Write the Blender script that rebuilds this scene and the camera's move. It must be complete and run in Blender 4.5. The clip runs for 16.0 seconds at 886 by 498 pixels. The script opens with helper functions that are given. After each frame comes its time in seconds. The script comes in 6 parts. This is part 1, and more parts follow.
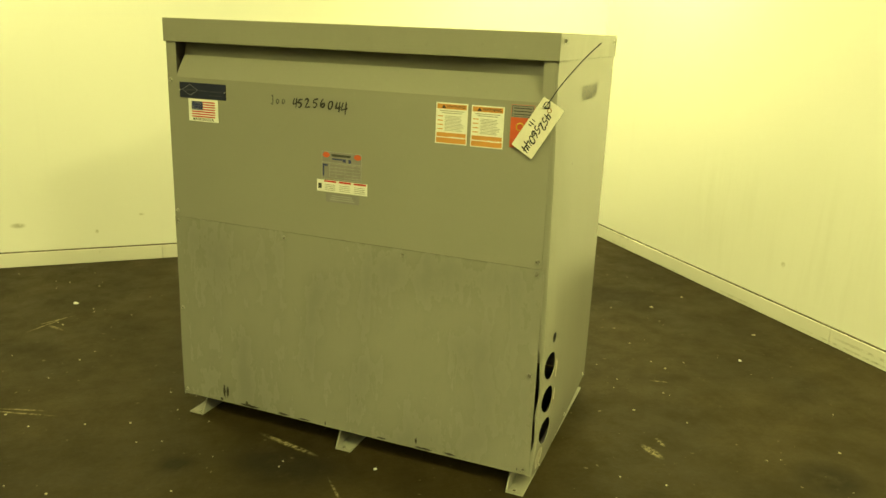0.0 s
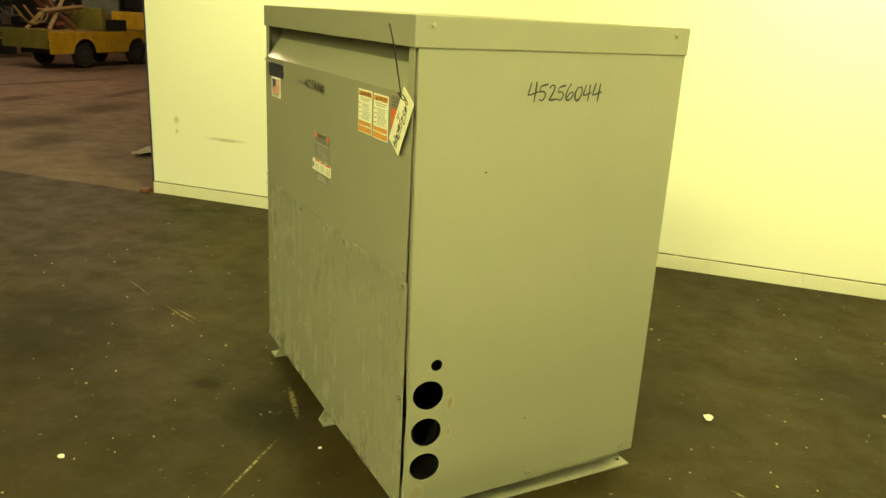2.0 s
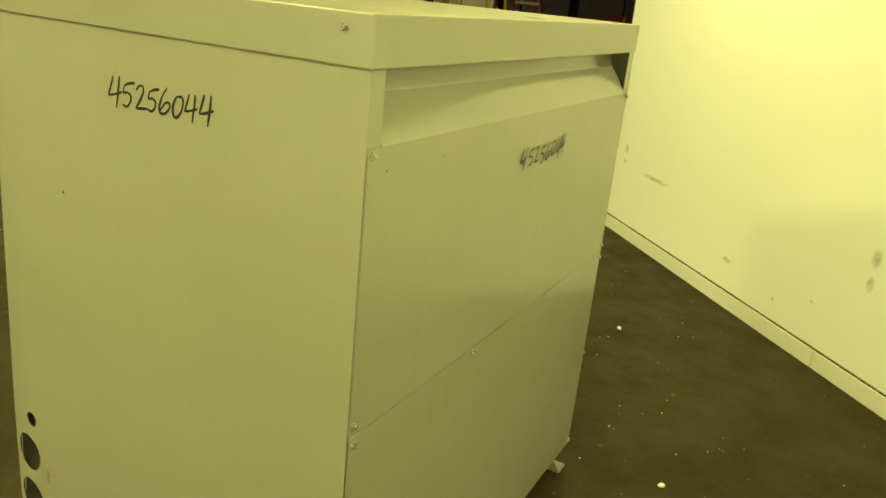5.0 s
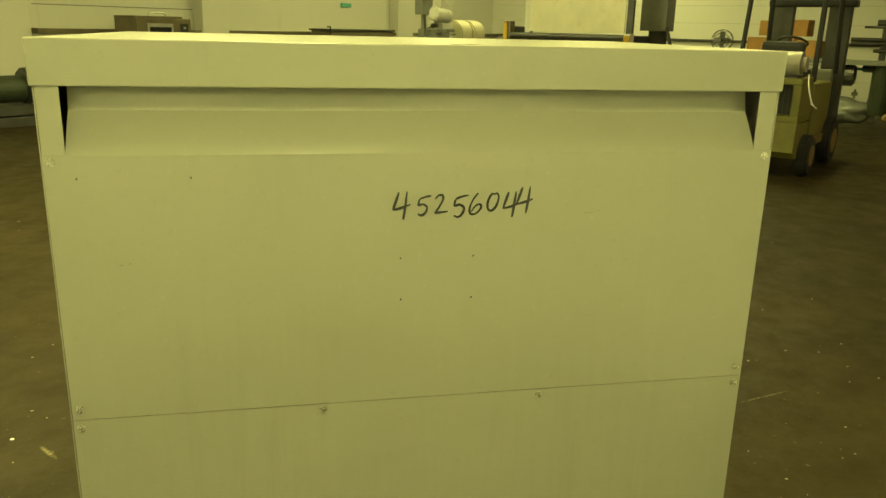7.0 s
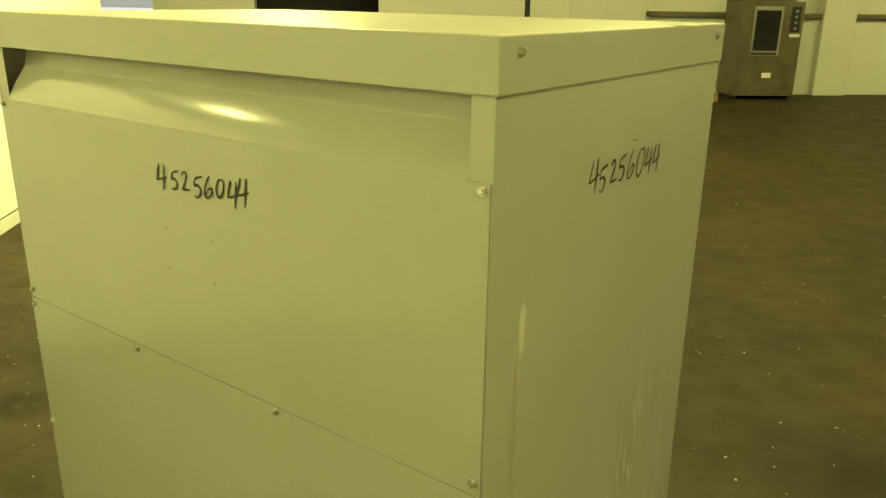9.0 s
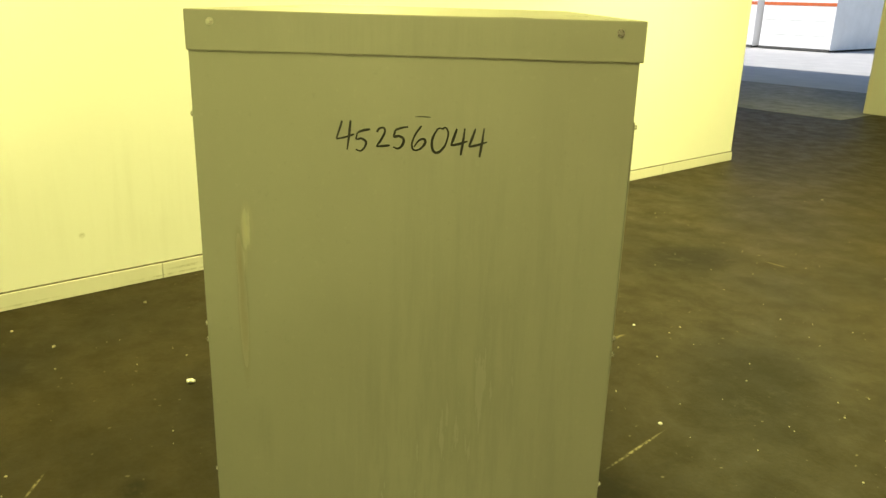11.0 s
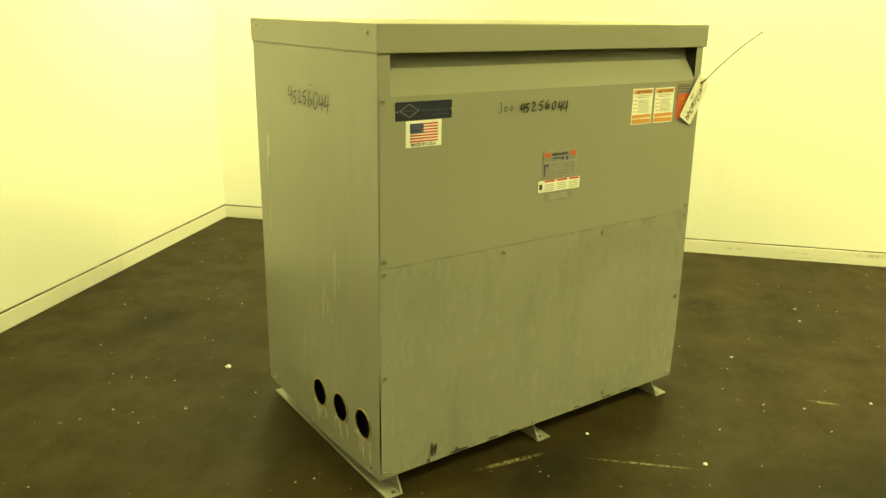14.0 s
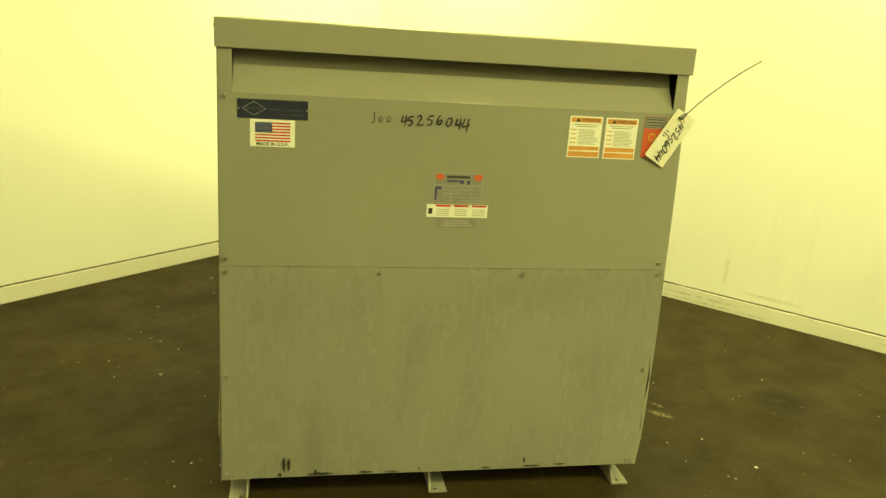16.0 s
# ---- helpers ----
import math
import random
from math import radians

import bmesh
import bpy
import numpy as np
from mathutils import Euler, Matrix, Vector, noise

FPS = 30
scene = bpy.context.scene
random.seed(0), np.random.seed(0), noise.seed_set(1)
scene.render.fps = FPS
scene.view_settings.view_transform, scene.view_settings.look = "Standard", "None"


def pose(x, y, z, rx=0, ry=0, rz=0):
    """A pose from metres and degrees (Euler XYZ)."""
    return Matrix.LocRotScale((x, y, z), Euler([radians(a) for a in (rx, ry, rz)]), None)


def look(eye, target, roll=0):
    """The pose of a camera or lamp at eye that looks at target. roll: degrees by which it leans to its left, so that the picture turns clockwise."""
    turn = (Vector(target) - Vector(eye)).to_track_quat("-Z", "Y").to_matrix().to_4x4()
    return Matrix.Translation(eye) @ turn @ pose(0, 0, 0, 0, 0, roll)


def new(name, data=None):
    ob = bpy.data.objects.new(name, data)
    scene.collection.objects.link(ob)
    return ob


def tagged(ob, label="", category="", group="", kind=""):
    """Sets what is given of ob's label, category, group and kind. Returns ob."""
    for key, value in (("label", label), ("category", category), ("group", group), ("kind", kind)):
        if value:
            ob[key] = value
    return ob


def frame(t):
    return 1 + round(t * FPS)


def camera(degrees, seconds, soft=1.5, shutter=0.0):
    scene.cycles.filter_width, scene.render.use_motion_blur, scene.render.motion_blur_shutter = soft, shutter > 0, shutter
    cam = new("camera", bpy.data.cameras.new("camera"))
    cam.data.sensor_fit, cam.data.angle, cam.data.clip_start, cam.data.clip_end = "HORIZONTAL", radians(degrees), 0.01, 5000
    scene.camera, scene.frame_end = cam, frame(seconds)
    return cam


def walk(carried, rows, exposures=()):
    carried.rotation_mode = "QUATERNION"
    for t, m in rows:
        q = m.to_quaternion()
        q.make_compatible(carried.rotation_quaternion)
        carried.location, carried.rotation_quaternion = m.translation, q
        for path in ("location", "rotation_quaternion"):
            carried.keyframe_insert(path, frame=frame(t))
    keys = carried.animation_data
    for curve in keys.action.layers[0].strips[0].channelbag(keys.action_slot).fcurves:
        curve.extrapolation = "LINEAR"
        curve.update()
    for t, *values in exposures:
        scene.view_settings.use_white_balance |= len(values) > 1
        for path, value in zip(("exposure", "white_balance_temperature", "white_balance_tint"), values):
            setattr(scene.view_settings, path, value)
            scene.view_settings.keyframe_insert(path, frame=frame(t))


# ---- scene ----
cam = camera(59.38, 16.0)
PATH = [
    (0, (1.2538, -2.2650, 1.5145), (0.5564, -0.4708, 0.9720), 2.28),
    (0.5, (1.6248, -1.9365, 1.5296), (0.6645, -0.2871, 0.9320), 4.20),
    (1, (2.0192, -1.6186, 1.5230), (0.7242, -0.2236, 0.9091), 3.85),
    (1.5, (2.2988, -1.2640, 1.5063), (0.8051, -0.0766, 0.9071), 3.16),
    (2, (2.5363, -0.8772, 1.5286), (0.8529, 0.0320, 0.9457), 3.09),
    (2.5, (2.7209, -0.4858, 1.5340), (0.8915, 0.0964, 0.9734), 3.15),
    (3, (2.6755, -0.0769, 1.5370), (0.7972, 0.2846, 0.9528), 4.35),
    (3.5, (2.5773, 0.3552, 1.5277), (0.6726, 0.4657, 0.9276), 4.18),
    (4, (2.3753, 0.7538, 1.5307), (0.4913, 0.5421, 0.8937), 4.16),
    (4.2, (2.2372, 0.9295, 1.5475), (0.3799, 0.5655, 0.9009), 4.68),
    (6.3, (0.7913, 2.2550, 1.5638), (-0.1749, 0.5932, 1.0115), 2.24),
    (6.5, (0.6421, 2.3149, 1.5435), (-0.1043, 0.5411, 0.9989), 1.04),
    (7, (0.2827, 2.3704, 1.5511), (-0.0998, 0.4858, 1.0015), 1.34),
    (7.5, (-0.1244, 2.4118, 1.5460), (-0.0588, 0.4808, 1.0294), 1.38),
    (8, (-0.5068, 2.3009, 1.5246), (-0.0819, 0.4180, 1.0012), 1.12),
    (8.5, (-0.8925, 2.0701, 1.5516), (-0.1205, 0.3200, 0.9673), 0.78),
    (9, (-1.2753, 1.8038, 1.5656), (-0.1486, 0.2709, 0.9485), 0.91),
    (9.2, (-1.4005, 1.6832, 1.5470), (-0.1488, 0.2527, 0.9250), 1.25),
    (11.3, (-2.4617, 0.1546, 1.5539), (-0.5704, 0.3869, 0.9463), 1.35),
    (11.5, (-2.5544, 0.0347, 1.5617), (-0.6761, 0.3582, 0.9556), 1.24),
    (12, (-2.6368, -0.3747, 1.5539), (-0.8218, 0.1871, 0.9292), 1.94),
    (12.5, (-2.6149, -0.8342, 1.5435), (-0.9364, 0.0555, 0.9182), 1.28),
    (13, (-2.4474, -1.2361, 1.5425), (-0.9581, -0.0494, 0.9314), 0.37),
    (13.5, (-2.1459, -1.5806, 1.5605), (-0.8241, -0.2035, 0.9637), 1.38),
    (14, (-1.8135, -1.9180, 1.5576), (-0.7210, -0.3495, 0.9691), 0.90),
    (14.5, (-1.4380, -2.0903, 1.5275), (-0.5678, -0.3893, 0.9364), 1.36),
    (15, (-1.0536, -2.2352, 1.5414), (-0.4104, -0.4417, 0.9333), 2.45),
    (15.5, (-0.7263, -2.3305, 1.5416), (-0.2348, -0.4850, 0.9478), 3.86),
    (16, (-0.4861, -2.2800, 1.5300), (-0.1122, -0.3928, 0.9835), 3.91),
]
walk(cam, [(t, look(eye, target, roll)) for t, eye, target, roll in PATH],
     exposures=[(0.0, -0.2), (0.6, -0.08), (1.5, -0.03), (3.0, -0.05), (4.0, -0.16), (6.5, -0.05), (7.5, -0.08), (9.0, 0.08), (11.5, 0.04), (13.5, 0.08), (15.0, 0.06), (16.0, -0.03)])

# ---- world, sun and lamps ----
world = bpy.data.worlds.new("world")
scene.world = world
world.use_nodes = True
sky = world.node_tree.nodes.new("ShaderNodeTexSky")
sky.sky_type, sky.sun_disc = "NISHITA", False
sky.sun_elevation, sky.sun_rotation = radians(48), radians(350)
world.node_tree.links.new(sky.outputs[0], world.node_tree.nodes["Background"].inputs[0])
world.node_tree.nodes["Background"].inputs[1].default_value = 0.15
sun = new("sun", bpy.data.lights.new("sun", "SUN"))
sun.data.energy, sun.data.angle, sun.data.color = 5.0, radians(0.5), (1.0, 0.96, 0.9)
sun.matrix_world = pose(0, 0, 20, 42, 0, 190)

# the room's own axes: a runs along the short partition to the corner, b along the long one away from it
CORNER, TURN, SHORT_TURN = (0.118, 3.87), 42.5, 0.24


def rm(a, b, z=0.0, turn=0.0):
    """A pose in the room's axes."""
    return pose(CORNER[0], CORNER[1], 0, 0, 0, TURN) @ pose(a, -b, z, 0, 0, turn)


def bay(turn=0.0):
    """The axes of the two white partitions that meet at the corner."""
    return pose(0.1323, 3.836, 0, 0, 0, 42.69 + turn)


LAMP_YELLOW = (1.0, 0.953, 0.31)
LAMP_WARM = (1.0, 0.72, 0.42)


def area(name, m, sx, sy, watts, colour):
    data = bpy.data.lights.new(name, "AREA")
    data.shape, data.size, data.size_y, data.energy, data.color = "RECTANGLE", sx, sy, watts, colour
    ob = new(name, data)
    ob.matrix_world = m
    return ob


# unseen lamps in housings, placed to suit light: x, y, z, length, width, watts
# the second is an added fill for the back of the enclosure
BAY_LAMPS = [(-0.48, -1.32, 2.7, 0.12, 0.12, 10), (0.17, 2.62, 2.8, 0.32, 0.36, 58), (2.3, 1.0, 3.2, 0.36, 0.42, 90), (-2.4, 0.3, 3.4, 0.36, 0.42, 78), (3.2, -2.3, 3.4, 0.36, 0.42, 205), (5.5, 3.4, 5.2, 0.26, 0.26, 40), (-6.9, -2.2, 5.2, 0.5, 0.5, 45)]
# the last hall lamp is added only to brighten the end wall
HALL_LAMPS = [(-6, 8.5), (-12, 4.5), (-13, 10.0), (-5.2, 6.2), (-0.4, 10.6), (-17.6, 9.4)]
FAR_LAMPS = [(-13, -6), (-20, -8), (-11, -4.5), (-26, -11)]
HALL_WATTS, FAR_WATTS = 200, 140

# ---- materials ----


def nodes_of(name):
    m = bpy.data.materials.new(name)
    m.use_nodes = True
    t = m.node_tree
    return m, t, t.nodes["Principled BSDF"]


def noise_node(t, scale, detail=4.0, rough=0.55, stretch=None, space="Object"):
    co = t.nodes.new("ShaderNodeTexCoord")
    n = t.nodes.new("ShaderNodeTexNoise")
    n.inputs["Scale"].default_value, n.inputs["Detail"].default_value, n.inputs["Roughness"].default_value = scale, detail, rough
    src = co.outputs[space]
    if stretch:
        mp = t.nodes.new("ShaderNodeMapping")
        mp.inputs["Scale"].default_value = stretch
        t.links.new(src, mp.inputs[0])
        src = mp.outputs[0]
    t.links.new(src, n.inputs["Vector"])
    return n


def ramp(t, src, lo, hi, c0=(0, 0, 0, 1), c1=(1, 1, 1, 1)):
    r = t.nodes.new("ShaderNodeValToRGB")
    e = r.color_ramp.elements
    e[0].position, e[1].position, e[0].color, e[1].color = lo, hi, c0, c1
    t.links.new(src, r.inputs[0])
    return r


def mix(t, fac, a, b):
    m = t.nodes.new("ShaderNodeMix")
    m.data_type = "RGBA"
    for key, val in ((0, fac), (6, a), (7, b)):
        if isinstance(val, tuple):
            m.inputs[key].default_value = (*val, 1) if len(val) == 3 else val
        elif isinstance(val, (int, float)):
            m.inputs[key].default_value = val
        else:
            t.links.new(val, m.inputs[key])
    return m.outputs[2]


def bump(t, p, src, strength, dist=0.01):
    b = t.nodes.new("ShaderNodeBump")
    b.inputs["Strength"].default_value, b.inputs["Distance"].default_value = strength, dist
    t.links.new(src, b.inputs["Height"])
    t.links.new(b.outputs[0], p.inputs["Normal"])


def surf(name, colour, rough=0.5, metal=0.0, vary=0.25, scale=6.0, relief=0.1, dirt=None, fine=90.0, stretch=None):
    """A surface with grain and stains at two scales."""
    m, t, p = nodes_of(name)
    big = noise_node(t, scale, 5, 0.6, stretch)
    small = noise_node(t, fine, 3, 0.6)
    dark = tuple(c * (1 - vary) for c in colour)
    light = tuple(min(1.0, c * (1 + vary * 0.6)) for c in colour)
    c = mix(t, ramp(t, big.outputs[0], 0.3, 0.7).outputs[0], dark, light)
    c = mix(t, ramp(t, small.outputs[0], 0.35, 0.75, (0, 0, 0, 1), (0.35, 0.35, 0.35, 1)).outputs[0], c, dark)
    if dirt:
        spots = noise_node(t, scale * 2.3, 8, 0.7, stretch)
        c = mix(t, ramp(t, spots.outputs[0], 0.55, 0.72, (0, 0, 0, 1), (0.8, 0.8, 0.8, 1)).outputs[0], c, dirt)
    t.links.new(c, p.inputs["Base Color"])
    r = ramp(t, big.outputs[0], 0.2, 0.8, (max(0.03, rough - 0.1),) * 3 + (1,), (min(1, rough + 0.12),) * 3 + (1,))
    t.links.new(r.outputs[0], p.inputs["Roughness"])
    p.inputs["Metallic"].default_value = metal
    if relief:
        bump(t, p, small.outputs[0], relief, 0.004)
    return m


def glow(name, colour, strength):
    m, t, p = nodes_of(name)
    p.inputs["Base Color"].default_value = (*colour, 1)
    p.inputs["Emission Color"].default_value = (*colour, 1)
    p.inputs["Emission Strength"].default_value = strength
    return m


GREY = (0.265, 0.262, 0.222)


def paint(name, streaks, dust, rough, rust=0.0):
    """Grey enamel on sheet steel; matt dust lies on it in ragged patches and in runs down the sheet."""
    m, t, p = nodes_of(name)
    peel = noise_node(t, 260, 2, 0.5)
    wave = noise_node(t, 5.0, 2, 0.4)
    cloud = noise_node(t, 2.2, 4, 0.55)
    grit = noise_node(t, 70, 5, 0.7)
    runs = noise_node(t, 1.0, 9, 0.70, (22, 22, 1.6))
    patch = noise_node(t, 1.0, 9, 0.66, (6.5, 6.5, 3.6))
    c = mix(t, cloud.outputs[0], tuple(v * 0.93 for v in GREY), tuple(v * 1.06 for v in GREY))
    c = mix(t, ramp(t, grit.outputs[0], 0.60, 0.74, (0, 0, 0, 1), (0.22,) * 3 + (1,)).outputs[0], c, tuple(v * 1.35 for v in GREY))
    c = mix(t, ramp(t, grit.outputs[0], 0.28, 0.40, (0.22,) * 3 + (1,), (0, 0, 0, 1)).outputs[0], c, tuple(v * 0.72 for v in GREY))
    run = ramp(t, runs.outputs[0], 0.50, 0.72, (0, 0, 0, 1), (streaks,) * 3 + (1,))
    c = mix(t, run.outputs[0], c, (0.42, 0.405, 0.325))
    blend = t.nodes.new("ShaderNodeMath")
    blend.operation, blend.inputs[1].default_value = "MULTIPLY_ADD", 0.76
    half = t.nodes.new("ShaderNodeMath")
    half.operation, half.inputs[1].default_value = "MULTIPLY", 0.24
    t.links.new(runs.outputs[0], half.inputs[0])
    t.links.new(patch.outputs[0], blend.inputs[0])
    t.links.new(half.outputs[0], blend.inputs[2])
    pat = ramp(t, blend.outputs[0], 0.475, 0.595, (dust * 0.05,) * 3 + (1,), (dust,) * 3 + (1,))
    c = mix(t, pat.outputs[0], c, (0.218, 0.216, 0.186))
    if rust:
        spots = noise_node(t, 7, 8, 0.7)
        c = mix(t, ramp(t, spots.outputs[0], 0.64, 0.70, (0, 0, 0, 1), (rust,) * 3 + (1,)).outputs[0], c, (0.18, 0.10, 0.04))
    t.links.new(c, p.inputs["Base Color"])
    r = mix(t, pat.outputs[0], (rough,) * 3, (rough + 0.13,) * 3)
    dusty = t.nodes.new("ShaderNodeMath")
    dusty.operation = "MULTIPLY"
    dusty.inputs[1].default_value = 1.0
    t.links.new(mix(t, run.outputs[0], pat.outputs[0], (1.0,) * 3), dusty.inputs[0])
    t.links.new(dusty.outputs[0], p.inputs["Sheen Weight"])
    p.inputs["Sheen Roughness"].default_value = 0.27
    p.inputs["Sheen Tint"].default_value = (0.85, 0.83, 0.72, 1)
    t.links.new(r, p.inputs["Roughness"])
    both = t.nodes.new("ShaderNodeMath")
    both.operation = "MULTIPLY_ADD"
    both.inputs[1].default_value = 12.0
    t.links.new(wave.outputs[0], both.inputs[0])
    t.links.new(peel.outputs[0], both.inputs[2])
    bump(t, p, both.outputs[0], 0.02, 0.001)
    return m


M_PAINT = paint("grey_enamel", 0.0, 0.0, 0.11)
M_PAINT_LID = paint("grey_enamel_dusty_bright_lid", 0.0, 0.12, 0.2)
M_PAINT_SIDE = paint("grey_enamel_side", 0.0, 0.0, 0.24)
M_PAINT_RUNS = paint("grey_enamel_streaked", 0.03, 0.08, 0.2)
M_PAINT_BACK = paint("grey_enamel_back", 0.03, 0.06, 0.14)
M_PAINT_DUST = paint("grey_enamel_dusty", 0.05, 1.0, 0.22)
M_RAIL = paint("grey_enamel_worn", 0.4, 0.5, 0.5, 0.6)
M_STEEL = surf("zinc_steel", (0.50, 0.49, 0.44), 0.28, 0.85, 0.3, 300, 0.1)
M_DARKSTEEL = surf("dark_steel", (0.10, 0.10, 0.095), 0.5, 0.7, 0.3, 5, 0.15, (0.12, 0.08, 0.05))
M_INK = surf("marker_ink", (0.012, 0.012, 0.014), 0.5, 0, 0.2, 60, 0)
M_INKTHIN = surf("thin_marker_ink", (0.045, 0.045, 0.04), 0.5, 0, 0.4, 90, 0)
M_SCRATCH = surf("faint_scratch", (0.19, 0.185, 0.15), 0.5, 0, 0.3, 90, 0)
M_NAVY = surf("navy_enamel_plate", (0.018, 0.022, 0.055), 0.35, 0.0, 0.25, 30, 0.05)
M_DULLPRINT = surf("dull_print", (0.055, 0.058, 0.085), 0.4, 0, 0.2, 40, 0)
M_ORANGECARTON = surf("orange_carton", (0.50, 0.27, 0.08), 0.7, 0, 0.2, 5, 0.05)
M_SILVER = surf("silver_print", (0.35, 0.35, 0.36), 0.4, 0.3, 0.2, 40, 0)
M_STICKER = surf("white_sticker", (0.78, 0.78, 0.76), 0.42, 0, 0.08, 30, 0.02)
M_FOIL = surf("clear_grey_sticker", (0.25, 0.24, 0.24), 0.2, 0, 0.12, 30, 0.02)
M_REDORANGE = surf("red_orange_print", (0.55, 0.10, 0.035), 0.45, 0, 0.15, 30, 0)
M_RED = surf("red_print", (0.55, 0.03, 0.03), 0.45, 0, 0.15, 30, 0)
M_BLUE = surf("blue_print", (0.02, 0.03, 0.13), 0.45, 0, 0.15, 30, 0)
M_ORANGE = surf("orange_print", (0.60, 0.27, 0.06), 0.45, 0, 0.12, 30, 0)
M_PRINT = surf("black_print", (0.03, 0.03, 0.03), 0.5, 0, 0.1, 30, 0)
M_PALEPRINT = surf("pale_print", (0.31, 0.31, 0.285), 0.5, 0, 0.1, 30, 0)
M_GREYPRINT = surf("grey_print", (0.30, 0.30, 0.28), 0.5, 0, 0.1, 30, 0)
M_TAG = surf("manila_tag_card", (0.74, 0.72, 0.64), 0.7, 0, 0.08, 40, 0.05)
M_WIRE = surf("black_tie_wire", (0.02, 0.02, 0.02), 0.5, 0.2, 0.2, 60, 0)
M_CHIP = surf("bare_dark_chip", (0.035, 0.03, 0.025), 0.7, 0.2, 0.5, 60, 0.2)
M_COIL = surf("varnished_coil", (0.09, 0.055, 0.03), 0.45, 0, 0.4, 20, 0.2)


def stains(mat, rows, stretch=(1, 1, 1), lo=0.40, hi=0.62, fuzz=0.5, dull=0.75):
    """Marks with a shape of their own: rows of centre, half size, turn about z, colour, amount."""
    t = mat.node_tree
    p = t.nodes["Principled BSDF"]
    c = p.inputs["Base Color"].links[0].from_socket
    n = noise_node(t, 1.0, 7, 0.68, stretch)
    grain = ramp(t, n.outputs[0], lo, hi)
    co = t.nodes.new("ShaderNodeTexCoord")
    sheen = p.inputs["Sheen Weight"].links[0].from_socket if p.inputs["Sheen Weight"].is_linked else None
    matt = p.inputs["Roughness"].links[0].from_socket if p.inputs["Roughness"].is_linked else None
    for centre, half, turn, colour, amount in rows:
        mp = t.nodes.new("ShaderNodeMapping")
        mp.vector_type = "TEXTURE"
        mp.inputs["Location"].default_value, mp.inputs["Scale"].default_value = centre, half
        mp.inputs["Rotation"].default_value = (0, 0, radians(turn))
        ln = t.nodes.new("ShaderNodeVectorMath")
        ln.operation = "LENGTH"
        t.links.new(co.outputs["Object"], mp.inputs[0])
        t.links.new(mp.outputs[0], ln.inputs[0])
        soft = ramp(t, ln.outputs["Value"], 0.35, 1.0, (amount,) * 3 + (1,), (0, 0, 0, 1))
        mul = t.nodes.new("ShaderNodeMath")
        mul.operation = "MULTIPLY"
        t.links.new(soft.outputs[0], mul.inputs[0])
        t.links.new(grain.outputs[0], mul.inputs[1])
        c = mix(t, mul.outputs[0], c, colour)
        if sheen is not None:
            sheen = mix(t, mul.outputs[0], sheen, (fuzz,) * 3)
        if matt is not None:
            matt = mix(t, mul.outputs[0], matt, (dull,) * 3)
    t.links.new(c, p.inputs["Base Color"])
    if matt is not None:
        t.links.new(matt, p.inputs["Roughness"])
    if sheen is not None:
        t.links.new(sheen, p.inputs["Sheen Weight"])


M_FLECK = surf("pale_fleck", (0.42, 0.38, 0.26), 0.8, 0, 0.5, 40, 0)
BROWN, DARK, SCUFF = (0.17, 0.11, 0.045), (0.007, 0.006, 0.0045), (0.34, 0.29, 0.17)


def floor_mat(name, c_dark, c_light, speck, rough):
    m, t, p = nodes_of(name)
    big = noise_node(t, 1.1, 7, 0.62)
    mid = noise_node(t, 4.2, 9, 0.7)
    fine = noise_node(t, 55, 4, 0.7)
    drag = noise_node(t, 0.9, 10, 0.78, (0.8, 1.3, 1))
    dot = noise_node(t, 38, 2, 0.4)
    c = mix(t, ramp(t, big.outputs[0], 0.38, 0.62).outputs[0], c_dark, c_light)
    c = mix(t, ramp(t, mid.outputs[0], 0.46, 0.66, (0, 0, 0, 1), (0.36,) * 3 + (1,)).outputs[0], c, tuple(v * 0.45 for v in c_dark))
    c = mix(t, ramp(t, drag.outputs[0], 0.53, 0.70, (0, 0, 0, 1), (0.22,) * 3 + (1,)).outputs[0], c, tuple(v * 1.5 for v in c_light))
    c = mix(t, ramp(t, fine.outputs[0], 0.3, 0.7, (0, 0, 0, 1), (0.4,) * 3 + (1,)).outputs[0], c, tuple(v * 0.55 for v in c_dark))
    c = mix(t, ramp(t, dot.outputs[0], 0.73, 0.755, (0, 0, 0, 1), (0.7,) * 3 + (1,)).outputs[0], c, speck)
    t.links.new(c, p.inputs["Base Color"])
    r = ramp(t, mid.outputs[0], 0.25, 0.75, (rough - 0.14,) * 3 + (1,), (rough + 0.18,) * 3 + (1,))
    t.links.new(r.outputs[0], p.inputs["Roughness"])
    p.inputs["Specular IOR Level"].default_value = 0.13
    bump(t, p, fine.outputs[0], 0.25, 0.004)
    return m


M_FLOOR = floor_mat("black_sealed_floor", (0.0270, 0.0200, 0.0068), (0.0450, 0.0330, 0.0118), (0.15, 0.12, 0.07), 0.54)
M_FLOOR2 = floor_mat("brown_concrete_floor", (0.13, 0.088, 0.065), (0.185, 0.128, 0.096), (0.24, 0.19, 0.14), 0.6)
ROOM = rm(0, 0).inverted()


def on_floor(x, y, half_x, half_y, turn, colour, amount):
    """A floor mark at a place of the world, as the floor's own axes have it."""
    q = ROOM @ Vector((x, y, 0))
    return ((q.x, q.y, 0), (half_x, half_y, 1), turn - TURN, colour, amount)


